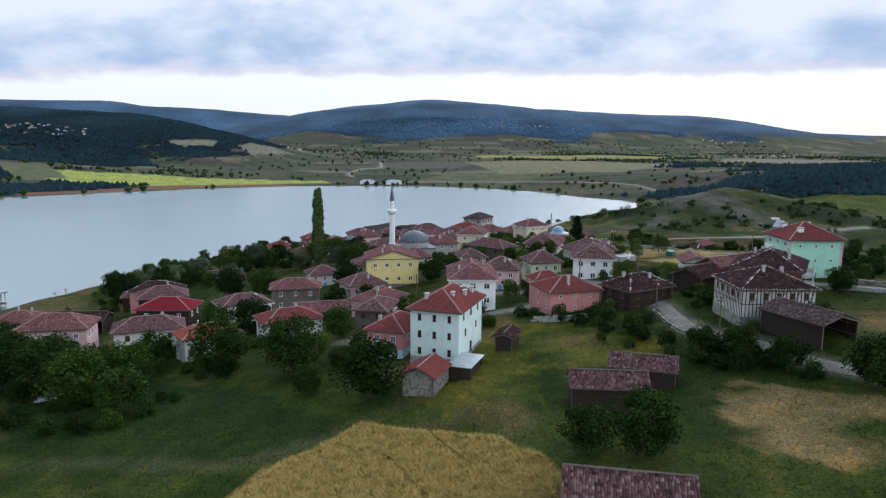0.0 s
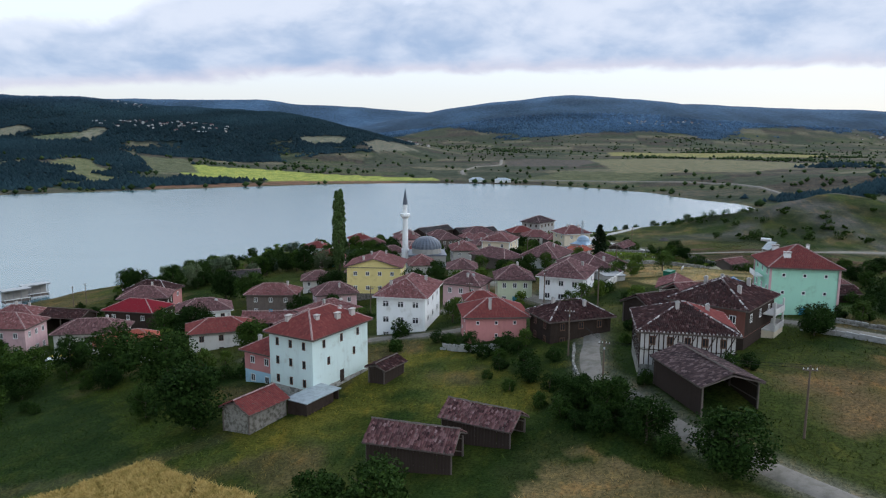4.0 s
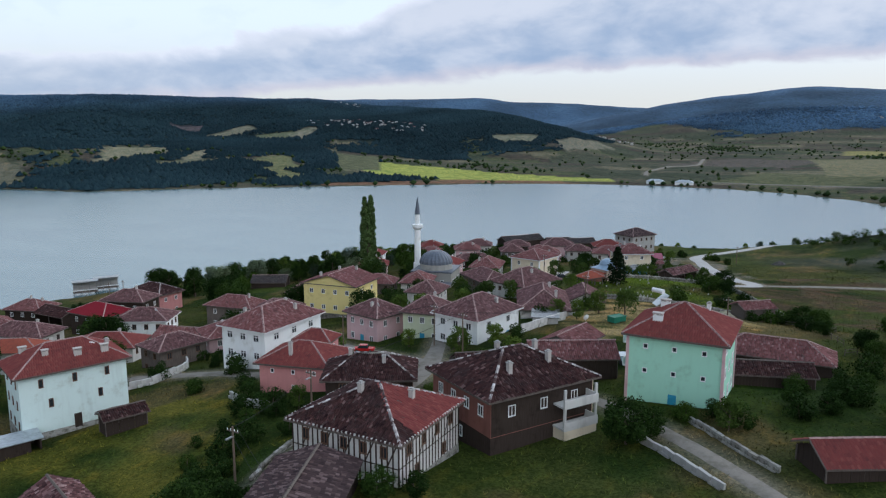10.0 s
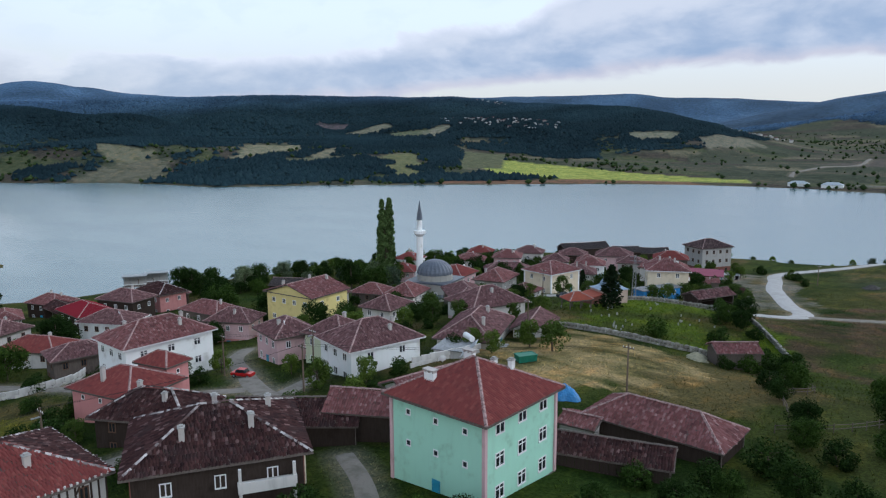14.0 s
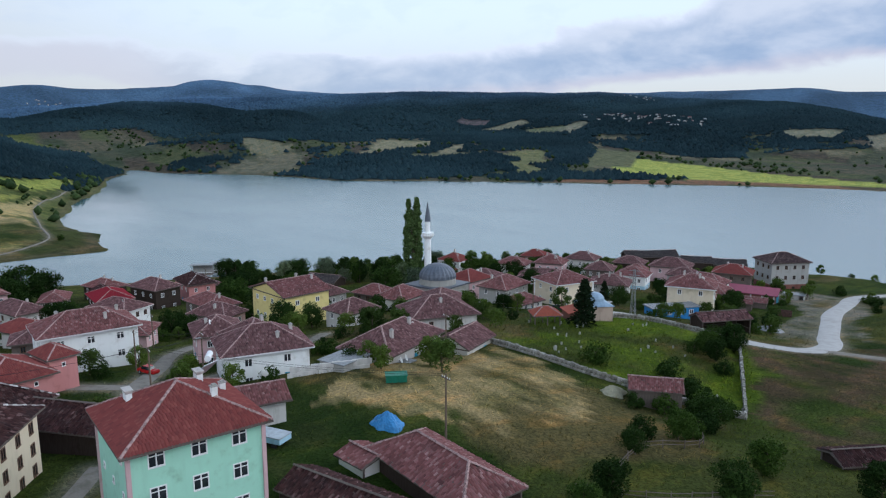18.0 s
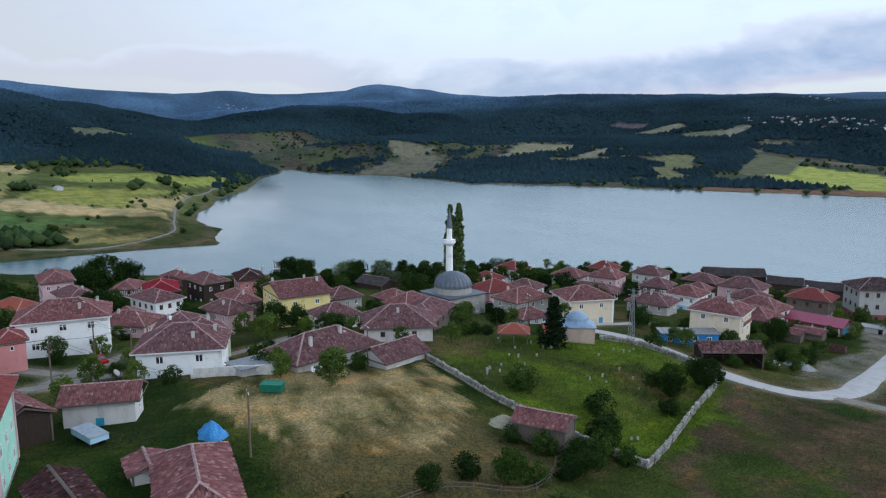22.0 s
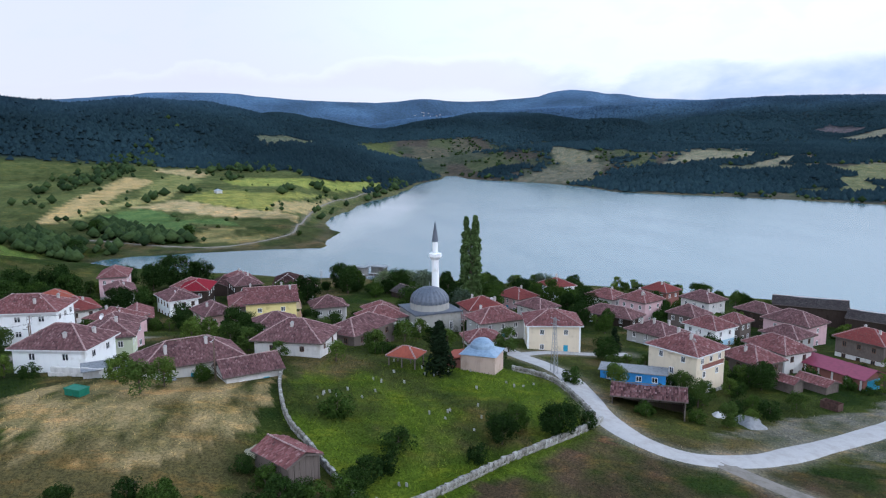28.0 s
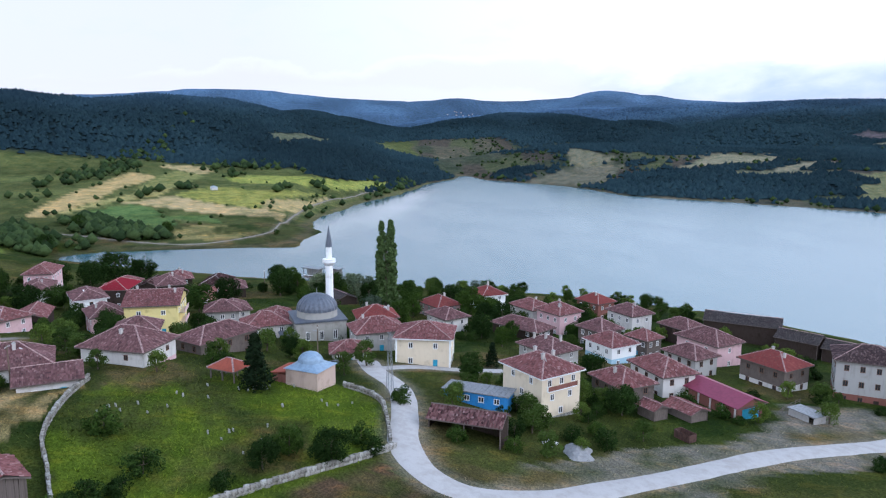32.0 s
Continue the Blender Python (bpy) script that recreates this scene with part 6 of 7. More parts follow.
tagged(part("hill_scrub", leaf_mesh("hill_scrub", clumps, big_ * rng.uniform(0.5, 1.0, len(cx)), 70000, 0.24, L_BROAD), None), "dark green scrub scattered over the stony hill", "scrub", kind="stuff")
for x, y, s in ((26, 430, 0.8), (34, 428, 0.6), (58, 425, 0.7), (64, 430, 0.9), (70, 428, 0.8), (80, 432, 1.1), (86, 436, 0.9), (96, 420, 1.0), (100, 440, 1.2), (48, 438, 0.5), (18, 428, 0.6), (10, 420, 0.8)):
    plant("fruit" if s < 0.85 else "willow", x, y, s * (1.0 if s < 0.85 else 0.55))
for x, y, s in ((21, 128, 0.9), (24, 126, 0.7), (30, 116, 1.0), (33, 112, 0.8), (27, 113, 0.6), (35, 103, 1.1), (37, 99, 0.9), (32, 107, 0.7), (40, 97, 1.2), (43, 100, 0.9), (47, 90, 1.0), (41, 104, 0.8), (23, 118, 0.5), (57, 109, 0.9), (60, 111, 0.7), (46, 108, 0.7),
                (79, 141, 0.8), (82, 143, 0.7), (85, 141, 0.9), (91, 147, 1.0), (94, 151, 0.9), (97, 156, 1.1), (90, 160, 0.8), (99, 172, 1.2), (104, 178, 1.0), (108, 184, 1.1), (95, 178, 0.6), (77, 232, 1.0), (79, 229, 1.2), (83, 226, 1.1), (86, 223, 1.0), (80, 214, 0.8), (90, 203, 0.9), (62, 262, 1.1), (65, 264, 0.9), (34, 307, 1.0), (31, 304, 0.9), (47, 303, 0.8), (39, 290, 1.0), (41, 287, 0.8)):
    plant("bush", x, y, s)
poplar = spire_tree("poplar", "tall slender Lombardy poplar by the lake", L_POPLAR, 32, 7.4, 16000, 0.40, many=190)
poplar.matrix_basis = pose(-52.3, 266.6, ground_at(-52.3, 266.6))


# ---------------------------------------------------------------- far woods and hedges
def far_woods(name, label, x, y, h, w, material, k=5, skirt=False, cover=None):
    """Ragged little crowns, joined: each a jittered cone over a bulging foot."""
    n = len(x)
    z = land_z(x, y)
    a = np.linspace(0, 2 * math.pi, k, endpoint=False)[None] + rng.uniform(0, 1, (n, 1))
    r = w[:, None] / 2 * rng.uniform(0.65, 1.25, (n, k))
    mid = h[:, None] * (rng.uniform(0.25, 0.55, (n, k)) if skirt else rng.uniform(-0.1, 0.2, (n, k)))
    ring = np.stack([x[:, None] + r * np.cos(a), y[:, None] + r * np.sin(a), z[:, None] + mid], -1)
    top = np.stack([x + rng.normal(0, 0.1, n) * w, y + rng.normal(0, 0.1, n) * w, z + h], -1)[:, None]
    i = np.arange(k)
    f = np.stack([i, (i + 1) % k, np.full(k, k)], -1)
    pts = [ring, top]
    if skirt:
        pts.append(np.stack([x, y, z - 0.5], -1)[:, None])
        f = np.concatenate([f, np.stack([(i + 1) % k, i, np.full(k, k + 1)], -1)])
    v = np.concatenate(pts, 1)
    m = v.shape[1]
    faces = (np.arange(n)[:, None, None] * m + f[None]).reshape(-1, 3)
    me = np_mesh(name, v.reshape(-1, 3), faces, material, 3)
    if cover is not None:
        me.color_attributes.new("cover", "FLOAT_COLOR", "POINT").data.foreach_set("color", np.repeat(np.concatenate([cover, np.ones((n, 1))], 1).astype(np.float32), m, axis=0).ravel())
    tagged(new(name, me), label, "forest", kind="stuff")


r = np.sqrt(rng.uniform(0.02, 1, 420000)) * 2900
az = np.radians(rng.uniform(-38, 122, 420000))
fx, fy = 110 - r * np.sin(az), 150 + r * np.cos(az)
fz = land_z(fx, fy)
keep = (rng.uniform(0, 1, len(fx)) < forest_mask(fx, fy, fz) * np.clip(1.9 - r / 1700, 0.14, 1)) & (fz > 1)
fx, fy, r, fz = fx[keep], fy[keep], r[keep], fz[keep]
tall = rng.uniform(3.4, 6.6, len(fx))
# same haze-tinted colour as the ground below, lifted a little
far_woods("forest", "mixed forest covering the hills beyond the lake, tinted blue for haze", fx, fy, tall, rng.uniform(5.0, 8.5, len(fx)) * (1 + r / 4000), L_WOODS, cover=hazed_wood_colour(fx, fy, fz) * 1.25)

# shore trees and hedges on the far banks
hx, hy, hs = [], [], []
for (ax, ay), (bx, by) in zip(LAKE[12:], LAKE[13:]):
    n = int(math.hypot(bx - ax, by - ay) / 4.5)
    for i in range(n):
        if grid_noise(np.array([ax + (bx - ax) * i / n]), np.array([ay]), 60, 3)[0] > -0.25:
            t, q = random.random(), random.gauss(0, 9)
            x, y = ax + (bx - ax) * t + q, ay + (by - ay) * t + random.gauss(0, 9)
            hx.append(x), hy.append(y), hs.append(random.uniform(3, 7))
tx, ty = rng.uniform(-2200, 1200, 60000), rng.uniform(-500, 2600, 60000)
grove = np.clip(fbm(tx, ty, 190, 303, 4) * 2.6 - 0.55, 0, 1) ** 1.5 * 0.8 + 0.05
qx, qy = tx + 25 * fbm(tx, ty, 140, 41, 2), ty + 25 * fbm(tx, ty, 140, 42, 2)
grove += 0.7 * ((np.abs(qy / 42 % 1 - 0.5) > 0.455) & (fbm(tx, ty, 120, 9, 2) > 0.1))
grove *= np.where((tx < -255) & (ty < 330), 0.12, 1)
pick = rng.uniform(0, 1, len(tx)) < grove
for x, y in zip(tx[pick].tolist(), ty[pick].tolist()):
    if math.hypot(x - 10, y - 215) > 380:
        hx.append(x), hy.append(y), hs.append(random.uniform(2.5, 6))
hx, hy, hs = np.array(hx), np.array(hy), np.array(hs)
ok = (lake_distance(hx, hy) > 4) & (np.hypot(hx - 110, hy - 200) > 480) & (forest_mask(hx, hy, land_z(hx, hy)) < 0.4)
for poly, _ in WEST_FIELDS + NORTH_FIELDS + HILL_FIELDS:
    ok &= ~in_poly(hx, hy, poly)
far_woods("hedgerow_trees", "scattered trees and hedges on the far fields", hx[ok], hy[ok], hs[ok], hs[ok] * rng.uniform(0.9, 1.6, ok.sum()), L_HEDGE, 7, True)


# hedges along the field edges of the west bank, and a belt of trees at the foot of its wood
hx, hy, hs = [], [], []
for poly, _ in WEST_FIELDS:
    for (ax, ay), (bx, by) in zip(poly, poly[1:] + poly[:1]):
        n = int(math.hypot(bx - ax, by - ay) / 5)
        for i in range(n):
            if random.random() < 0.06:
                t = random.random()
                hx.append(ax + (bx - ax) * t + random.gauss(0, 3)), hy.append(ay + (by - ay) * t + random.gauss(0, 3)), hs.append(random.uniform(1.8, 4.5))
for cx, cy, a, b, n in ((-331, 68, 9, 9, 16), (-318, 78, 10, 10, 22), (-305, 89, 11, 9, 28), (-290, 106, 12, 12, 40), (-284, 122, 10, 10, 22), (-250, 62, 30, 30, 110), (-228, 74, 14, 14, 40), (-294, 36, 18, 12, 30), (-469, 97, 9, 6, 9), (-490, 176, 22, 5, 10), (-549, 203, 16, 6, 9), (-575, 114, 14, 8, 10), (-443, 75, 20, 4, 7), (-600, 262, 60, 9, 24), (-700, 290, 60, 12, 40), (-640, 110, 30, 40, 50), (-600, -10, 160, 22, 160)):
    for i in range(n):
        hx.append(random.gauss(cx, a * 0.6)), hy.append(random.gauss(cy, b * 0.6)), hs.append(random.uniform(3, 8))
hx, hy, hs = np.array(hx), np.array(hy), np.array(hs)
ok = (lake_distance(hx, hy) > 4) & (hx < -215)
for i in range(16):
    x, y = random.gauss(-300, 45), random.gauss(120, 60)
    if lake_distance(np.array([x]), np.array([y]))[0] > 4 and not any(in_poly(np.array([x]), np.array([y]), p)[0] for p, _ in WEST_FIELDS):
        plant(random.choice(("bush", "bush", "walnut")), x, y, random.uniform(0.6, 1.1))
far_woods("hedge_trees", "dark hedges and trees between the west bank fields", hx[ok], hy[ok], hs[ok], hs[ok] * rng.uniform(0.9, 1.5, ok.sum()), L_HEDGE, 7, True)


# ---------------------------------------------------------------- far villages
def far_house(x, y, ang, L, W, H, wall, tile, label):
    root = thing("far_house", label, "house", pose(x, y, ground_at(x, y) - 0.5, 0, 0, ang), "far houses")
    part("wall", boxes((-L / 2, L / 2, -W / 2, W / 2, 0, H)), wall, root)
    bm = bmesh.new()
    v = [bm.verts.new(p) for p in ((-L / 2 - 0.6, -W / 2 - 0.6, H), (L / 2 + 0.6, -W / 2 - 0.6, H), (L / 2 + 0.6, W / 2 + 0.6, H), (-L / 2 - 0.6, W / 2 + 0.6, H), (-L / 4, 0, H + W * 0.3), (L / 4, 0, H + W * 0.3))]
    for q in ((0, 3, 2, 1), (0, 1, 5, 4), (1, 2, 5), (2, 3, 4, 5), (3, 0, 4)):
        bm.faces.new([v[i] for i in q])
    part("roof", bm, tile, root)


for cx, cy, sx, sy, n in ((-560, 2090, 70, 40, 16), (-430, 1900, 40, 60, 8), (-880, 1330, 30, 40, 10), (-800, 1335, 40, 25, 12), (-710, 1350, 35, 25, 10), (-1230, 1980, 60, 30, 6), (300, 2880, 60, 20, 7), (440, 2920, 50, 20, 5), (1080, 2680, 70, 40, 8), (-3600, 700, 40, 60, 8), (880, 1900, 60, 60, 6)):
    for i in range(n * 2):
        far_house(random.gauss(cx, sx), random.gauss(cy, sy), random.uniform(0, 180), random.uniform(5, 8), random.uniform(4.5, 6), random.uniform(3, 4.5), random.choice((M_CONC, M_CONC, M_OFFWHITE)), random.choice((M_CONC, M_CONC, T_OLD, T_MAUVE)), "pale house with a tiled roof in a far village")
for x, y, a in ((-92, 925, 10), (-58, 921, 5)):
    far_house(x, y, a, 20, 9, 3.5, M_WHITE, M_SHEET, "long white shed with a pale sheet roof by the lake")
far_house(-470, 120, 30, 6, 5, 2.6, M_OFFWHITE, M_SHEET, "small white hut among fields on the far bank")


# ---------------------------------------------------------------- undergrowth and grass
def clear_of_houses(x, y, margin=0.0):
    free = np.ones(np.shape(x), bool)
    for hx, hy, c, s, a, b in FOOT:
        u, v = (x - hx) * c + (y - hy) * s, -(x - hx) * s + (y - hy) * c
        free &= ~((np.abs(u) < a + margin) & (np.abs(v) < b + margin))
    for k, (_, half) in TRACKS.items():
        free &= near_line(x, y, [(p[0], p[1]) for p in LINES[k]]) > half + margin * 0.6 + 0.2
    return free


def grass(name, label, x, y, high, wide, material):
    """Tufts of three bent blades each, joined."""
    n = len(x)
    z = land_z(x, y)
    vs = []
    for k in range(3):
        a = rng.uniform(0, 2 * math.pi, n)
        lean = rng.uniform(0.7, 1.7, n) * high
        ca, sa = np.cos(a), np.sin(a)
        h = high * rng.uniform(0.6, 1.15, n)
        vs.append(np.stack([np.stack([x - sa * wide / 2, y + ca * wide / 2, z - 0.03], -1), np.stack([x + sa * wide / 2, y - ca * wide / 2, z - 0.03], -1), np.stack([x + ca * lean, y + sa * lean, z + h], -1)], 1))
    v = np.stack(vs, 1).reshape(-1, 3)
    me = np_mesh(name, v, np.arange(9 * n).reshape(-1, 3), material, 3)
    c = np.ones((n, 4), np.float32)
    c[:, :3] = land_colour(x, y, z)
    me.color_attributes.new("cover", "FLOAT_COLOR", "POINT").data.foreach_set("color", np.repeat(c, 9, axis=0).ravel())
    tagged(new(name, me), label, "grass", kind="stuff")


gx, gy = rng.uniform(-125, 135, 260000), rng.uniform(50, 345, 260000)
free = clear_of_houses(gx, gy) & (lake_distance(gx, gy) > 3)
patch = fbm(gx, gy, 14, 200, 3)
dryish = (in_poly(gx, gy, HAY) | in_poly(gx, gy, DRY) | in_poly(gx, gy, BROWN) | in_poly(gx, gy, YARD)) & (patch > -0.15)
wheat = in_poly(gx, gy, WHEAT)
grave = in_poly(gx, gy, GRAVE)
green = free & ~dryish & ~wheat & (rng.uniform(0, 1, len(gx)) < np.where(grave, 0.8, 0.3 + 0.4 * (patch > 0)))
gh = rng.uniform(0.15, 0.45, len(gx)) * np.where(grave, 1.4, 1.0)
grass("meadow_grass", "tufts of green meadow grass and weeds", gx[green], gy[green], gh[green], rng.uniform(0.05, 0.13, green.sum()), L_GRASS)
dry = free & dryish
grass("dry_grass", "tufts of dry straw-coloured grass on stubble", gx[dry], gy[dry], gh[dry] * 0.5, rng.uniform(0.04, 0.12, dry.sum()), L_GRASS)
wx, wy = rng.uniform(-40, 8, 60000), rng.uniform(48, 92, 60000)
jx, jy = wx + 1.2 * fbm(wx, wy, 9, 3, 3), wy + 1.2 * fbm(wx, wy, 9, 4, 3)
inw = in_poly(jx, jy, WHEAT) & ((np.abs(((wx * 0.92 + wy * 0.4) % 7.5) - 3.7) > 0.35) | (fbm(wx, wy, 8, 66, 2) > 0.1))
grass("wheat", "ripe golden wheat standing in a small field", wx[inw], wy[inw], rng.uniform(0.4, 0.6, inw.sum()), rng.uniform(0.10, 0.22, inw.sum()), L_WHEAT)

sx, sy = rng.uniform(-130, 60, 1600), rng.uniform(110, 380, 1600)
good = clear_of_houses(sx, sy, 1.0) & (lake_distance(sx, sy) > 4) & (fbm(sx, sy, 30, 500, 3) > -0.12) & ~in_poly(sx, sy, HAY) & ~in_poly(sx, sy, GRAVE) & ~in_poly(sx, sy, SLOPEGRASS) & ~in_poly(sx, sy, YARD)
for i, (x, y) in enumerate(zip(sx[good].tolist(), sy[good].tolist())):
    if i > 430:
        break
    kind = random.choice(("bush", "bush", "fruit", "fruit", "walnut" if x < -20 else "bush"))
    plant(kind, x, y, random.uniform(0.55, 1.05) * (0.6 if kind == "walnut" else 1))
for src in sum(KINDS.values(), []):
    for o in (*src.children_recursive, src):
        bpy.data.objects.remove(o)


# ---------------------------------------------------------------- walls, graves, sheds and yard things
def stone_wall(name, label, pts, high=0.8, thick=0.42, material=M_STONEW, piece=0.75, lumpy=0.16):
    """A dry wall of single blocks in two courses along a line."""
    root = thing(name, label, "wall", pose(0, 0, 0))
    line = along(pts, piece)
    for i in range(len(line) - 1):
        p, q = line[i], line[i + 1]
        a = math.degrees(math.atan2(q.y - p.y, q.x - p.x))
        z = ground_at(p.x, p.y)
        for course in range(2):
            key = ("stone", material.name, i % 5, high)
            if key not in PANES:
                bm = boxes((-0.5, 0.5, -0.5, 0.5, 0, 1))
                for v in bm.verts:
                    v.co += Vector([random.uniform(-lumpy, lumpy) for _ in range(3)])
                bmesh.ops.bevel(bm, geom=bm.edges[:], offset=0.06, segments=1, affect="EDGES")
                PANES[key] = mesh_of("stone", bm, material)
            ob = part("stone", PANES[key], None, root, at=pose(p.x + random.uniform(-0.1, 0.1) + 0.3 * course * (q - p).x, p.y + 0.3 * course * (q - p).y, z - 0.35 + course * (high * 0.5 + 0.3), 0, 0, a + random.uniform(-4, 4)))
            ob.scale = ((q - p).length * random.uniform(0.92, 1.04), thick * random.uniform(0.8, 1.2), (high * 0.5 + 0.33) * random.uniform(0.86, 1.08))
    return root


stone_wall("stone_wall", "grey dry stone wall round the graveyard", [(43, 215.6), (52, 216), (61, 217.2), (67, 218.8), (72, 221.5), (80, 225.5), (88, 229.8)])
stone_wall("stone_wall", "long grey stone wall along the meadow edge", [(88, 229.8), (83, 238), (76, 249), (69, 260), (62.5, 267.4)])
stone_wall("stone_wall", "low stone wall beside the gravel road", [(61, 266.5), (53, 266), (45, 265), (41, 262), (38.5, 258)], 0.8, 0.5)
stone_wall("concrete_wall", "white-washed retaining wall beside a track", [(74, 134), (79, 130), (83, 126.2), (86, 123.6)], 0.6, 0.35, M_CONC, 1.6, 0.05)
stone_wall("concrete_wall", "old grey garden wall above a track", [(80, 140), (85, 134.4), (90, 129.4)], 0.6, 0.35, M_STONEW, 1.2, 0.08)
stone_wall("concrete_wall", "low white garden wall by the lane", [(-11.5, 135), (-10, 138.5), (-11, 143), (-12.5, 148), (-17, 152)], 1.1, 0.3, M_OFFWHITE, 1.6, 0.02)
stone_wall("stone_wall", "grey stone wall below the pink house", [(13, 134), (18, 131.6), (24, 131)], 1.0, 0.4, M_CONC, 1.3)
stone_wall("stone_wall", "low stone wall by the lane", [(36.5, 131), (36.4, 122), (37, 116), (39, 111)], 0.35, 0.35, M_STONEW, 1.2)
stone_wall("stone_wall", "garden wall in front of a white house", [(43.5, 178), (46.5, 185), (48, 190)], 1.3, 0.3, M_OFFWHITE, 1.4, 0.02)

bm = boxes((-0.22, 0.22, -0.06, 0.06, -0.2, 0.75))
bmesh.ops.bevel(bm, geom=bm.edges[:], offset=0.03, segments=1, affect="EDGES")
slab = mesh_of("gravestone", bm, plain("marble", (0.36, 0.36, 0.33), 0.6, 0, 0.4))
spots = 0
while spots < 46:
    x, y = random.uniform(34, 86), random.uniform(221, 264)
    if not in_poly(np.array([x]), np.array([y]), GRAVE)[0] or grid_noise(np.array([x]), np.array([y]), 9, 5)[0] < -0.2:
        continue
    ob = new("gravestone", slab)
    ob.matrix_basis = pose(x, y, ground_at(x, y), random.uniform(-9, 9), random.uniform(-9, 9), 60 + random.uniform(-12, 12))
    ob.scale = (random.uniform(0.6, 0.9), 1, random.uniform(0.5, 0.95))
    tagged(ob, "pale weathered gravestone standing in long grass", "gravestone", "gravestones")
    spots += 1


def tomb():
    z = ground_at(38.5, 252.5) - 0.2
    root = thing("tomb", "square brick shrine with a blue sheet-metal dome", "shrine", pose(38.6, 252.4, z, 0, 0, 62))
    part("wall", boxes((-3.3, 3.3, -3.0, 3.0, -1, 3.7)), plaster("pale_brick", (0.52, 0.40, 0.33), 0.8), root)
    bm = bmesh.new()
    prev = None
    for i in range(9):
        t = i / 8
        half = 3.6 * (1 - t) + 0.02 if t < 0.35 else (3.6 * 0.65) * math.cos((t - 0.35) / 0.65 * math.pi / 2) + 0.02
        zz = 3.7 + (t * 2.2 if t < 0.35 else 0.77 + 1.9 * math.sin((t - 0.35) / 0.65 * math.pi / 2))
        n = 24
        ring = []
        for k in range(n):
            a = 2 * math.pi * k / n
            sq = half / max(abs(math.cos(a)), abs(math.sin(a)))
            rr = sq * (1 - min(1, t / 0.35)) + half * min(1, t / 0.35)
            ring.append(bm.verts.new((rr * math.cos(a), rr * 0.92 * math.sin(a), zz)))
        if prev:
            for k in range(n):
                bm.faces.new((prev[k], prev[(k + 1) % n], ring[(k + 1) % n], ring[k]))
        else:
            bm.faces.new(ring[::-1])
        prev = ring
    part("dome_roof", bm, plain("blue_sheet_roof", (0.25, 0.34, 0.44), 0.45, 0.2), root, "pale blue metal dome")
    part("annex_wall", boxes((-6.4, -3.32, -2.6, 2.6, -1, 2.3)), M_BRICK, root)
    bm = bmesh.new()
    v = [bm.verts.new(p) for p in ((-6.8, -3.0, 2.3), (-3.33, -3.0, 2.9), (-3.33, 3.0, 2.9), (-6.8, 3.0, 2.3), (-6.8, -3.0, 2.45), (-3.33, -3.0, 3.05), (-3.33, 3.0, 3.05), (-6.8, 3.0, 2.45))]
    for q in ((0, 3, 2, 1), (4, 5, 6, 7), (0, 1, 5, 4), (1, 2, 6, 5), (2, 3, 7, 6), (3, 0, 4, 7)):
        bm.faces.new([v[i] for i in q])
    part("annex_roof", bm, T_ORANGE, root)


tomb()
shed("kiosk", "open wooden shelter with an orange-red tiled hip roof", 38, 238, 60, 6.2, 5.0, 26.3, 1.5, kind="hip", tile=T_ORANGE, sides=(0, 0, 0, 0), wall=M_WOODL, jitter=0.012, sag=0, category="shelter")


def box_thing(name, label, category, x, y, ang, pieces, z=None):
    root = thing(name, label, category, pose(x, y, ground_at(x, y) if z is None else z, 0, 0, ang))
    for nm, mat, dims in pieces:
        part(nm, boxes(*dims), mat, root)
    return root


blue = box_thing("blue_cabin", "long blue prefabricated cabin with a grey sheet roof", "cabin", 37.6, 283, 63, (
    ("body", M_BLUE, ((-6.2, 6.2, -1.7, 2.6, -0.6, 2.7),)), ("roof", M_OLDSHEET, ((-6.6, 6.6, -2.1, 3.0, 2.7, 2.86),))))
for u in (-4.4, -1.6, 1.2, 4.2):
    window_part(blue, u, -1.7, 1.0, 0, 1.1, 1.1)
for i in range(14):
    part("roof_rib", boxes((-6.5 + i, -6.42 + i, -2.05, 2.95, 2.86, 2.95)), M_OLDSHEET, blue)
garage_h = 15.6 - 11.4
bm = bmesh.new()
for sgn in (-1, 1):
    v = [bm.verts.new(p) for p in ((-10.8, sgn * 4.3, garage_h - 0.05), (10.8, sgn * 4.3, garage_h - 0.05), (10.8, 0, garage_h + 1.56), (-10.8, 0, garage_h + 1.56), (-10.8, sgn * 4.3, garage_h + 0.05), (10.8, sgn * 4.3, garage_h + 0.05), (10.8, 0, garage_h + 1.66), (-10.8, 0, garage_h + 1.66))]
    for q in ((0, 3, 2, 1), (4, 5, 6, 7), (0, 1, 5, 4), (1, 2, 6, 5), (3, 0, 4, 7)):
        bm.faces.new([v[i] for i in q])
part("metal_roof", bm, T_PURPLE, garage, "plum sheet metal roof")
part("garage_door", boxes((10.12, 10.2, -2.2, 2.2, 0.3, 3.6)), M_TEAL, garage, "blue roller door")
for u in (-9.5, -6.3, -3.1, 0.1, 3.3, 6.5, 9.7):
    part("pilaster", boxes((u - 0.2, u + 0.2, -3.75, -3.62, -0.5, garage_h - 0.2)), M_OFFWHITE, garage)

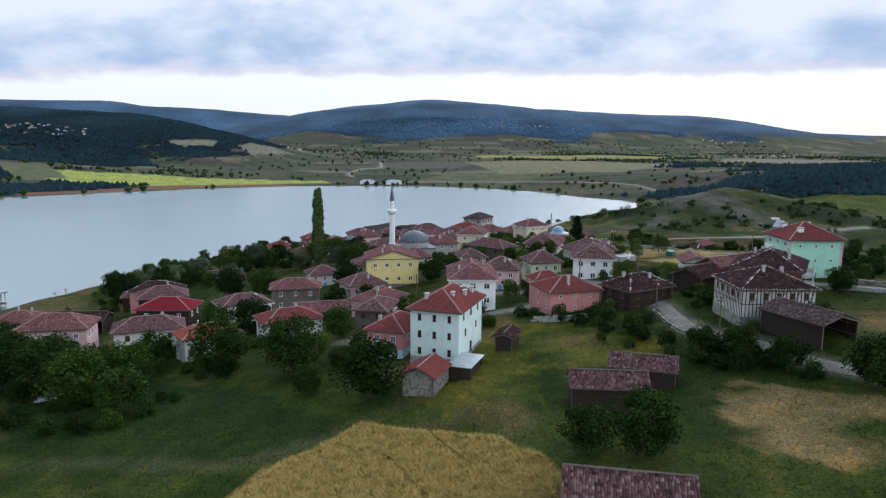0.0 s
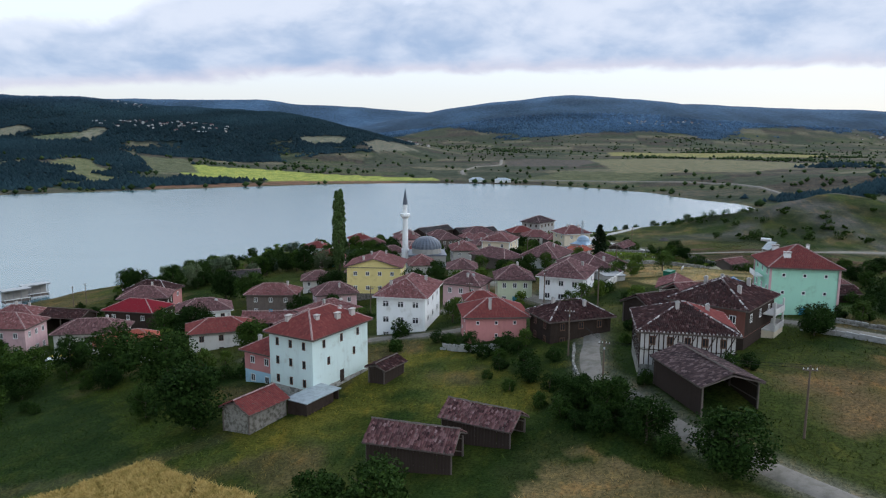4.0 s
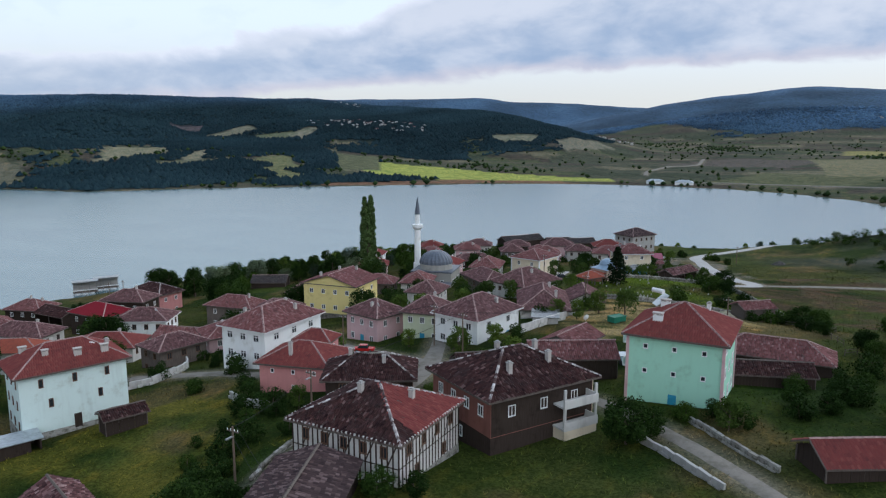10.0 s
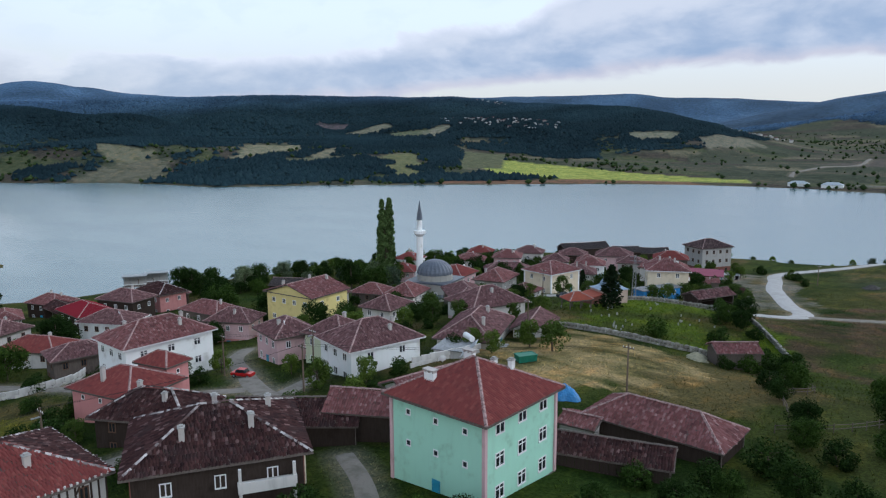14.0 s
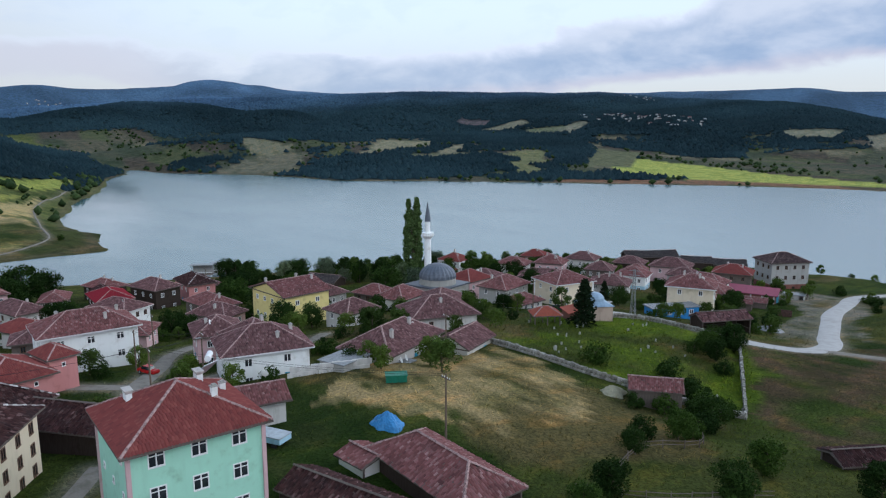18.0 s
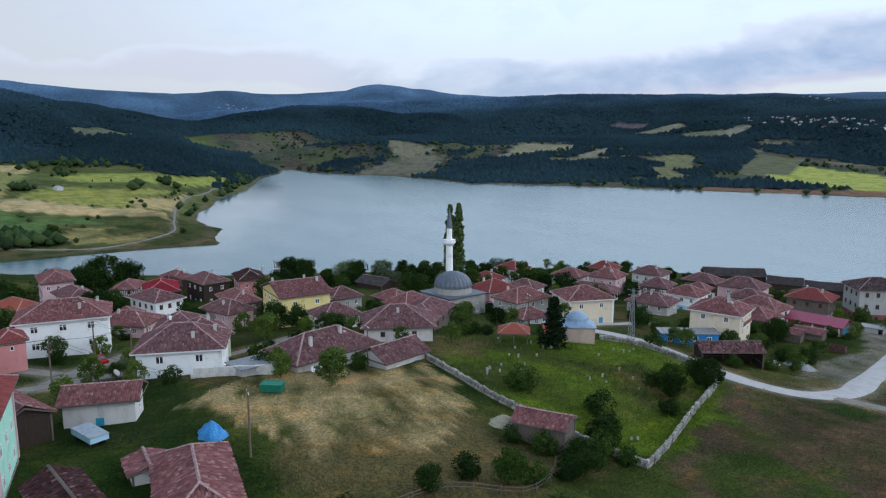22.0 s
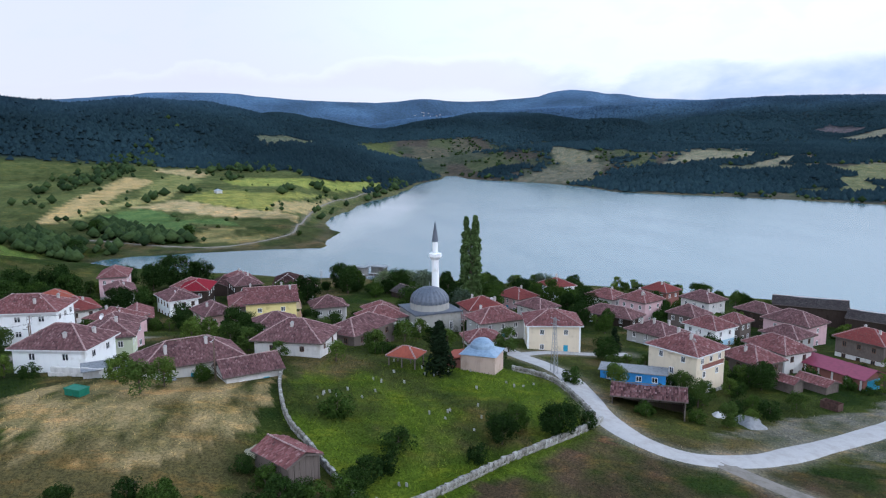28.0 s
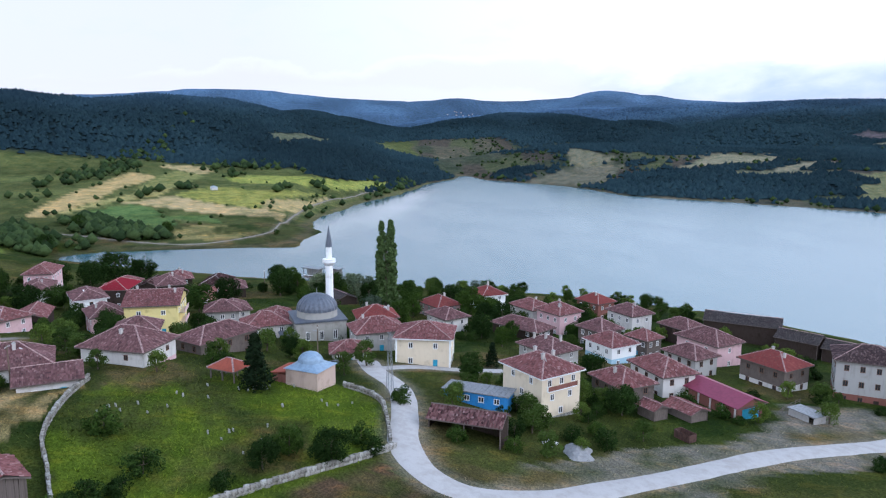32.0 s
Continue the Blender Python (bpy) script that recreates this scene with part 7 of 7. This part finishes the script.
for x, y, ang, L, W, top, mat, nm, lab in ((44.7, 186.6, 110, 7, 5.5, 28.9, M_OLDSHEET, "tin_garage", "low garage with a grey sheet roof between houses"), (-2.3, 108.6, 70, 8, 4.4, 23.4, M_SHEET, "tin_shed", "lean-to shed with a pale blue-grey sheet roof"), (34.5, 350, 20, 6.5, 4, 13.4, M_OLDSHEET, "carport", "open carport with a grey sheet roof")):
    z = ground_at(x, y) - 0.3
    side = M_WOOD if nm == "tin_shed" else M_CONC
    box_thing(nm, lab, "shed", x, y, ang, (("back_wall", side, ((-L / 2 + 0.3, L / 2 - 0.3, W / 2 - 0.5, W / 2 - 0.3, 0, top - z),)), ("side_wall", side, ((-L / 2 + 0.3, -L / 2 + 0.5, -W / 2 + 0.3, W / 2 - 0.5, 0, top - z),)), ("side_wall", side, ((L / 2 - 0.5, L / 2 - 0.3, -W / 2 + 0.3, W / 2 - 0.5, 0, top - z),)), ("front_wall", side, ((-L / 2 + 0.5, L / 2 - 1.6, -W / 2 + 0.3, -W / 2 + 0.5, 0, top - z),)), ("roof", mat, ((-L / 2, L / 2, -W / 2, W / 2, top - z, top - z + 0.12),))), z)
    FOOT.append((x, y, *rot2(ang), L / 2, W / 2))


def pole(x, y, h, label, lamp=False):
    root = thing("utility_pole", label, "pole", pose(x, y, ground_at(x, y) - 0.4), "utility poles")
    bm = bmesh.new()
    cone(bm, (0, 0, 0), (0, 0, h + 0.4), 0.15, 0.10, 8)
    part("mast", bm, M_POLE, root)
    arm = part("crossarm", boxes((-0.8, 0.8, -0.06, 0.06, h - 0.2, h - 0.08)), M_WOODL, root)
    for u in (-0.7, -0.25, 0.25, 0.7):
        bm = bmesh.new()
        cone(bm, (u, 0, h - 0.08), (u, 0, h + 0.1), 0.05, 0.04, 6)
        part("insulator", bm, M_FRAME, arm)
    if lamp:
        part("street_lamp", boxes((-0.1, 0.1, -1.0, 0.0, h - 0.75, h - 0.62)), M_STEEL, root)
    return root


POLES = [(62, 92.5, 8.5), (40.4, 107.5, 8.0), (35.5, 126, 8.0), (41, 158, 8.5), (29.5, 169, 8.0), (13.5, 162.5, 7.5), (-12, 172, 7.5), (78.6, 181, 8.2), (47, 205, 7.5), (20, 252, 8), (-128, 222, 7), (-129, 217, 7), (-30, 218, 8), (62, 352, 7)]
for x, y, h in POLES:
    pole(x, y, h, "weathered wooden utility pole with crossarm", lamp=(h == 8.0))


def wire(a, b, off):
    p, q = (Vector((k[0], k[1] + off, ground_at(k[0], k[1]) + k[2] - 0.1)) for k in (a, b))
    cu = bpy.data.curves.new("wire", "CURVE")
    cu.dimensions, cu.bevel_depth, cu.bevel_resolution = "3D", 0.018, 0
    sp = cu.splines.new("POLY")
    sp.points.add(12)
    for i in range(13):
        t = i / 12
        v = p.lerp(q, t) - Vector((0, 0, 2.6 * t * (1 - t)))
        sp.points[i].co = (*v, 1)
    cu.materials.append(M_RUBBER)
    tagged(new("power_line", cu), "thin black power line between two poles", "cable", "power lines")


for i, j in ((0, 1), (1, 2), (2, 3), (3, 4), (4, 5), (5, 6), (3, 7)):
    for off in (-0.5, 0.5):
        wire(POLES[i], POLES[j], off)


def pylon(x, y, h):
    root = thing("lattice_pylon", "grey steel lattice power pylon beside the road", "pylon", pose(x, y, ground_at(x, y) - 0.2, 0, 0, 20))
    for sx in (-1, 1):
        for sy in (-1, 1):
            bm = bmesh.new()
            cone(bm, (sx * 0.55, sy * 0.55, 0), (sx * 0.16, sy * 0.16, h), 0.055, 0.045, 5)
            part("leg", bm, M_STEEL, root)
    for i in range(12):
        z0, z1 = h * i / 12, h * (i + 1) / 12
        r0, r1 = 0.55 - 0.39 * i / 12, 0.55 - 0.39 * (i + 1) / 12
        for k in range(4):
            c, s = rot2(90 * k)
            bm = bmesh.new()
            cone(bm, (r0 * c - r0 * s, r0 * s + r0 * c, z0), (-r1 * c - r1 * s, -r1 * s + r1 * c, z1), 0.03, 0.03, 4)
            part("brace", bm, M_STEEL, root)
    for z in (h - 0.4, h - 1.5):
        part("crossarm", boxes((-1.3, 1.3, -0.06, 0.06, z, z + 0.1)), M_STEEL, root)


pylon(38.3, 266.6, 11.5)

skip = box_thing("dumpster", "green steel refuse container in the stubble field", "dumpster", 58.6, 187.2, 60, (("body", M_DGREEN, ((-1.5, 1.5, -0.9, 0.9, 0.15, 1.2),)), ("rim", M_DGREEN, ((-1.6, 1.6, -1.0, -0.88, 1.1, 1.25), (-1.6, 1.6, 0.88, 1.0, 1.1, 1.25), (-1.6, -1.48, -0.9, 0.9, 1.1, 1.25), (1.48, 1.6, -0.9, 0.9, 1.1, 1.25)))))
box_thing("rusty_container", "rusty open steel bin lying on the verge", "container", 47.8, 318.8, 25, (("floor", M_RUST, ((-1.7, 1.7, -0.9, 0.9, 0.05, 0.15),)), ("side", M_RUST, ((-1.7, 1.7, -0.95, -0.88, 0.1, 1.5),)), ("side", M_RUST, ((-1.7, 1.7, 0.88, 0.95, 0.1, 1.5),)), ("end", M_RUST, ((-1.75, -1.68, -0.9, 0.9, 0.1, 1.5),)), ("end", M_RUST, ((1.68, 1.75, -0.9, 0.9, 0.1, 1.5),))))
trailer = box_thing("trailer", "pale blue flat trailer with a white cover", "trailer", 66.8, 164.2, 28, (("bed", M_BLUEW, ((-2.4, 2.4, -1.1, 1.1, 0.7, 1.35),)), ("cover", M_SHEET, ((-2.45, 2.45, -1.15, 1.15, 1.35, 1.47),))))
for u in (-1.5, 1.5):
    for v in (-1, 1):
        bm = bmesh.new()
        cone(bm, (u, v * 0.85, 0.38), (u, v * 1.08, 0.38), 0.38, 0.38, 14)
        part("wheel", bm, M_RUBBER, trailer)


def heap(name, label, category, x, y, r, h, material, seed, z=None):
    bm = bmesh.new()
    n, m = 28, 9
    z = ground_at(x, y) if z is None else z
    prev = None
    for j in range(m + 1):
        t = j / m
        ring = []
        for k in range(n):
            a = 2 * math.pi * k / n
            rr = r * t * (1 + 0.22 * math.sin(2 * a + seed) + 0.12 * math.sin(5 * a + 2 * seed)) + 0.01
            px, py = rr * math.cos(a), rr * math.sin(a)
            zz = h * (1 - t) ** 0.8 * (1 + 0.25 * math.sin(7 * a + j * 1.3 + seed) * t) - 0.15 * t
            ring.append(bm.verts.new((px, py, zz)))
        if prev:
            for k in range(n):
                bm.faces.new((prev[k], ring[k], ring[(k + 1) % n], prev[(k + 1) % n]))
        prev = ring
    ob = part(name, bm, material)
    ob.matrix_basis = pose(x, y, z)
    return tagged(ob, label, category)


heap("tarpaulin_cover", "heap covered with a wrinkled bright blue tarpaulin", "tarpaulin", 71.3, 177.6, 2.0, 1.9, M_TARP, 1.0)
heap("rubble_mound", "heap of pale grey gravel beside the road", "gravel heap", 55.6, 297, 3.2, 1.5, plain("grey_gravel", (0.27, 0.27, 0.27), 0.95), 2.0)
heap("rubble_mound", "small heap of whitish rubble", "rubble heap", 52.4, 293, 1.6, 0.8, M_OFFWHITE, 3.0)
heap("haystack", "pale stack of cut hay beside a shed", "haystack", 74.5, 215.5, 2.4, 1.3, plain("hay", (0.34, 0.32, 0.22), 0.95), 4.0)
heap("earth_heap", "dark heap of earth by the road", "earth heap", 77, 355, 3.0, 1.4, plain("dark_earth", (0.06, 0.055, 0.05), 0.95), 5.0)


def car(x, y, ang, paint, label):
    root = thing("car", label, "car", pose(x, y, ground_at(x, y) + 0.1, 0, 0, ang), "parked cars")
    bm = boxes((-2.0, 2.0, -0.82, 0.82, 0.3, 0.85))
    bmesh.ops.bevel(bm, geom=bm.edges[:], offset=0.14, segments=2, affect="EDGES")
    part("body", bm, paint, root)
    bm = boxes((-1.2, 0.9, -0.7, 0.7, 0.82, 1.4))
    for v in bm.verts:
        if v.co.z > 1:
            v.co.x *= 0.72
            v.co.y *= 0.88
    bmesh.ops.bevel(bm, geom=bm.edges[:], offset=0.08, segments=2, affect="EDGES")
    part("cabin", bm, M_GLASS, root)
    part("roof_panel", boxes((-0.8, 0.6, -0.58, 0.58, 1.395, 1.43)), paint, root)
    for u in (-1.25, 1.25):
        for v in (-1, 1):
            bm = bmesh.new()
            cone(bm, (u, v * 0.66, 0.31), (u, v * 0.84, 0.31), 0.31, 0.31, 14)
            wh = part("tyre", bm, M_RUBBER, root)
            bm = bmesh.new()
            cone(bm, (u, v * 0.84, 0.31), (u, v * 0.86, 0.31), 0.18, 0.16, 10)
            part("rim", bm, M_STEEL, wh)


car(17.5, 163.5, 25, M_REDP, "small red car parked beside a white house")
car(24, 256, 60, plain("dark_car_paint", (0.03, 0.035, 0.045), 0.25), "dark car parked near the mosque")


def dish(parent, x, y, z, turn, size=0.45):
    bm = bmesh.new()
    rings = []
    for i in range(4):
        rr = size * i / 3
        rings.append([bm.verts.new((rr * math.cos(2 * math.pi * k / 16), -0.25 * (1 - (i / 3) ** 2) * -size, rr * math.sin(2 * math.pi * k / 16) + 0.6)) for k in range(16)])
    for p, q in zip(rings, rings[1:]):
        for k in range(16):
            bm.faces.new((p[k], p[(k + 1) % 16], q[(k + 1) % 16], q[k]))
    bm_box(bm, -0.03, 0.03, 0.02, 0.08, 0, 0.6)
    return part("satellite_dish", bm, M_FRAME, parent, "white satellite dish", at=pose(x, y, z, -20, 0, turn))


for hob in [o for o in scene.objects if o.parent is None and o.name.split(".")[0] in ("low_house", "small_house", "white_house", "rose_house", "cream_house")]:
    ez = max((v.co.z for c in hob.children if c.name.startswith("wall") for v in c.data.vertices), default=4)
    xs = max((v.co.x for c in hob.children if c.name.startswith("roof_deck") for v in c.data.vertices), default=3)
    dish(hob, xs * 0.45, -1.2, ez + 1.6, 150, 0.5)

for u in (-0.9, 0.6):
    dish(porch, u, -0.3, 2.66, 20, 0.55)

# solar panel with its tank on the green house, and the balconies
for hob in [o for o in scene.objects if o.name == "green_house"]:
    sp = part("solar_panel", boxes((-1.0, 1.0, -0.04, 0.04, 0, 2.2)), M_SHEET, hob, "tilted solar water panel", at=pose(-4.6, 3.6, 11.2, -48, 0, -60))
    bm = bmesh.new()
    cone(bm, (-5.2, 5.0, 13.0), (-3.6, 4.2, 13.0), 0.32, 0.32, 12)
    part("water_tank", bm, M_FRAME, hob, "white water tank")
    for z in (3.6, 6.8):
        part("balcony_floor", boxes((-7.4, -6.0, -1.5, 2.5, z, z + 0.18)), M_WHITE, hob)
        part("balcony_rail", boxes((-7.45, -7.35, -1.5, 2.5, z + 0.18, z + 1.0)), M_WHITE, hob)
for hob in [o for o in scene.objects if o.name == "cream_house"]:
    for z in (5.6,):
        part("balcony_floor", boxes((4.4, 6.2, -3.6, 3.6, z, z + 0.18)), M_WHITE, hob)
        part("balcony_rail", boxes((6.1, 6.2, -3.6, 3.6, z + 0.18, z + 1.0)), M_BRICK, hob)
        part("balcony_end", boxes((4.42, 6.1, -3.6, -3.5, z + 0.18, z + 1.0)), M_WHITE, hob)
for hob in [o for o in scene.objects if o.name == "yellow_house"]:
    for z in (2.8, 5.4):
        part("balcony_floor", boxes((6.2, 7.6, -5, 2, z, z + 0.18)), M_CREAM, hob)
        part("balcony_rail", boxes((7.5, 7.6, -5, 2, z + 0.18, z + 1.0)), M_ROSE, hob)
balcony = thing("balcony_block", "cream concrete balcony wing with open upper floors", "balcony", pose(66.6, 133.6, 28.6, 0, 0, 60))
part("lower_wall", boxes((-2.4, 2.4, -3.0, 2.6, -1, 2.6)), M_CREAM, balcony)
for z in (2.6, 5.2):
    part("floor_slab", boxes((-2.5, 2.5, -3.1, 2.6, z, z + 0.2)), M_OFFWHITE, balcony)
    part("front_parapet", boxes((-2.5, 2.5, -3.1, -2.95, z + 0.2, z + 1.0)), M_OFFWHITE, balcony)
    part("end_parapet", boxes((2.35, 2.5, -2.95, 2.6, z + 0.2, z + 1.0)), M_OFFWHITE, balcony)
for u in (-2.3, 2.3):
    part("column", boxes((u - 0.13, u + 0.13, -3.0, -2.74, 2.8, 7.4)), M_OFFWHITE, balcony)
FOOT.append((66.6, 133.6, *rot2(60), 3, 3.5))

# landing stage frames on the shore
for dx, dy in ((0, 0), (0.3, 9.2)):
    z = 0.6
    root = thing("boat_shelter", "grey open frame shelter on the lake shore", "shelter", pose(-165.6 + dx, 233.0 + dy, z, 0, 0, 58))
    for u in (-4, -1.3, 1.3, 4):
        for v in (-1.6, 1.6):
            part("post", boxes((u - 0.1, u + 0.1, v - 0.1, v + 0.1, -1.5, 4.4)), M_STEEL, root)
    part("roof", boxes((-4.8, 4.8, -2.2, 2.2, 4.4, 4.8)), M_STEEL, root)
    part("back_panel", boxes((-4.4, 4.4, 1.4, 1.5, 0.5, 4.4)), M_CONC, root)
    part("railing", boxes((-4.4, 4.4, -1.75, -1.68, 1.2, 1.5)), M_FRAME, root)
    part("deck", boxes((-4.5, 4.5, -2.0, 2.0, 0.3, 0.5)), M_WOODL, root)


# awning, sheeting and fence
box_thing("awning", "yellow and white striped awning over a yard", "awning", -70, 139, 20, (("canopy", M_FRAME, ((-3.2, 3.2, -1.6, 0.3, 2.3, 2.4),)), ("stripe", plain("yellow_canvas", (0.62, 0.52, 0.06), 0.7), ((-3.2, 3.2, 0.3, 1.6, 2.3, 2.4),)), ("post", M_STEEL, ((-3.1, -3.0, -1.5, -1.4, -0.3, 2.3),)), ("post", M_STEEL, ((3.0, 3.1, -1.5, -1.4, -0.3, 2.3),)), ("post", M_STEEL, ((-3.1, -3.0, 1.4, 1.5, -0.3, 2.3),)), ("post", M_STEEL, ((3.0, 3.1, 1.4, 1.5, -0.3, 2.3),))))
heap("sheeted_heap", "heap under crumpled white and blue plastic sheeting", "tarpaulin", -79, 120, 2.6, 1.6, plain("white_plastic", (0.62, 0.66, 0.78), 0.4, 0, 0.5), 6.0)


def rail_fence(name, label, pts):
    root = thing(name, label, "fence", pose(0, 0, 0))
    line = along(pts, 2.2)
    for p, q in zip(line, line[1:]):
        zp, zq = ground_at(p.x, p.y), ground_at(q.x, q.y)
        bm = bmesh.new()
        cone(bm, (p.x, p.y, zp - 0.3), (p.x + random.uniform(-0.1, 0.1), p.y, zp + 1.15), 0.07, 0.05, 6)
        part("post", bm, M_WOODL, root)
        for h in (0.5, 0.95):
            bm = bmesh.new()
            cone(bm, (p.x, p.y, zp + h + random.uniform(-0.08, 0.08)), (q.x, q.y, zq + h), 0.045, 0.04, 5)
            part("rail", bm, M_WOODL, root)


rail_fence("rail_fence", "rough wooden pole fence across the pasture", [(96, 190), (93, 199), (95, 207), (91, 213), (86, 217)])
rail_fence("rail_fence", "grey wooden fence beside a yard", [(24, 355), (29, 349), (33, 345)])
rail_fence("rail_fence", "wooden pole fence behind the stable", [(96, 184), (103, 190), (108, 200)])
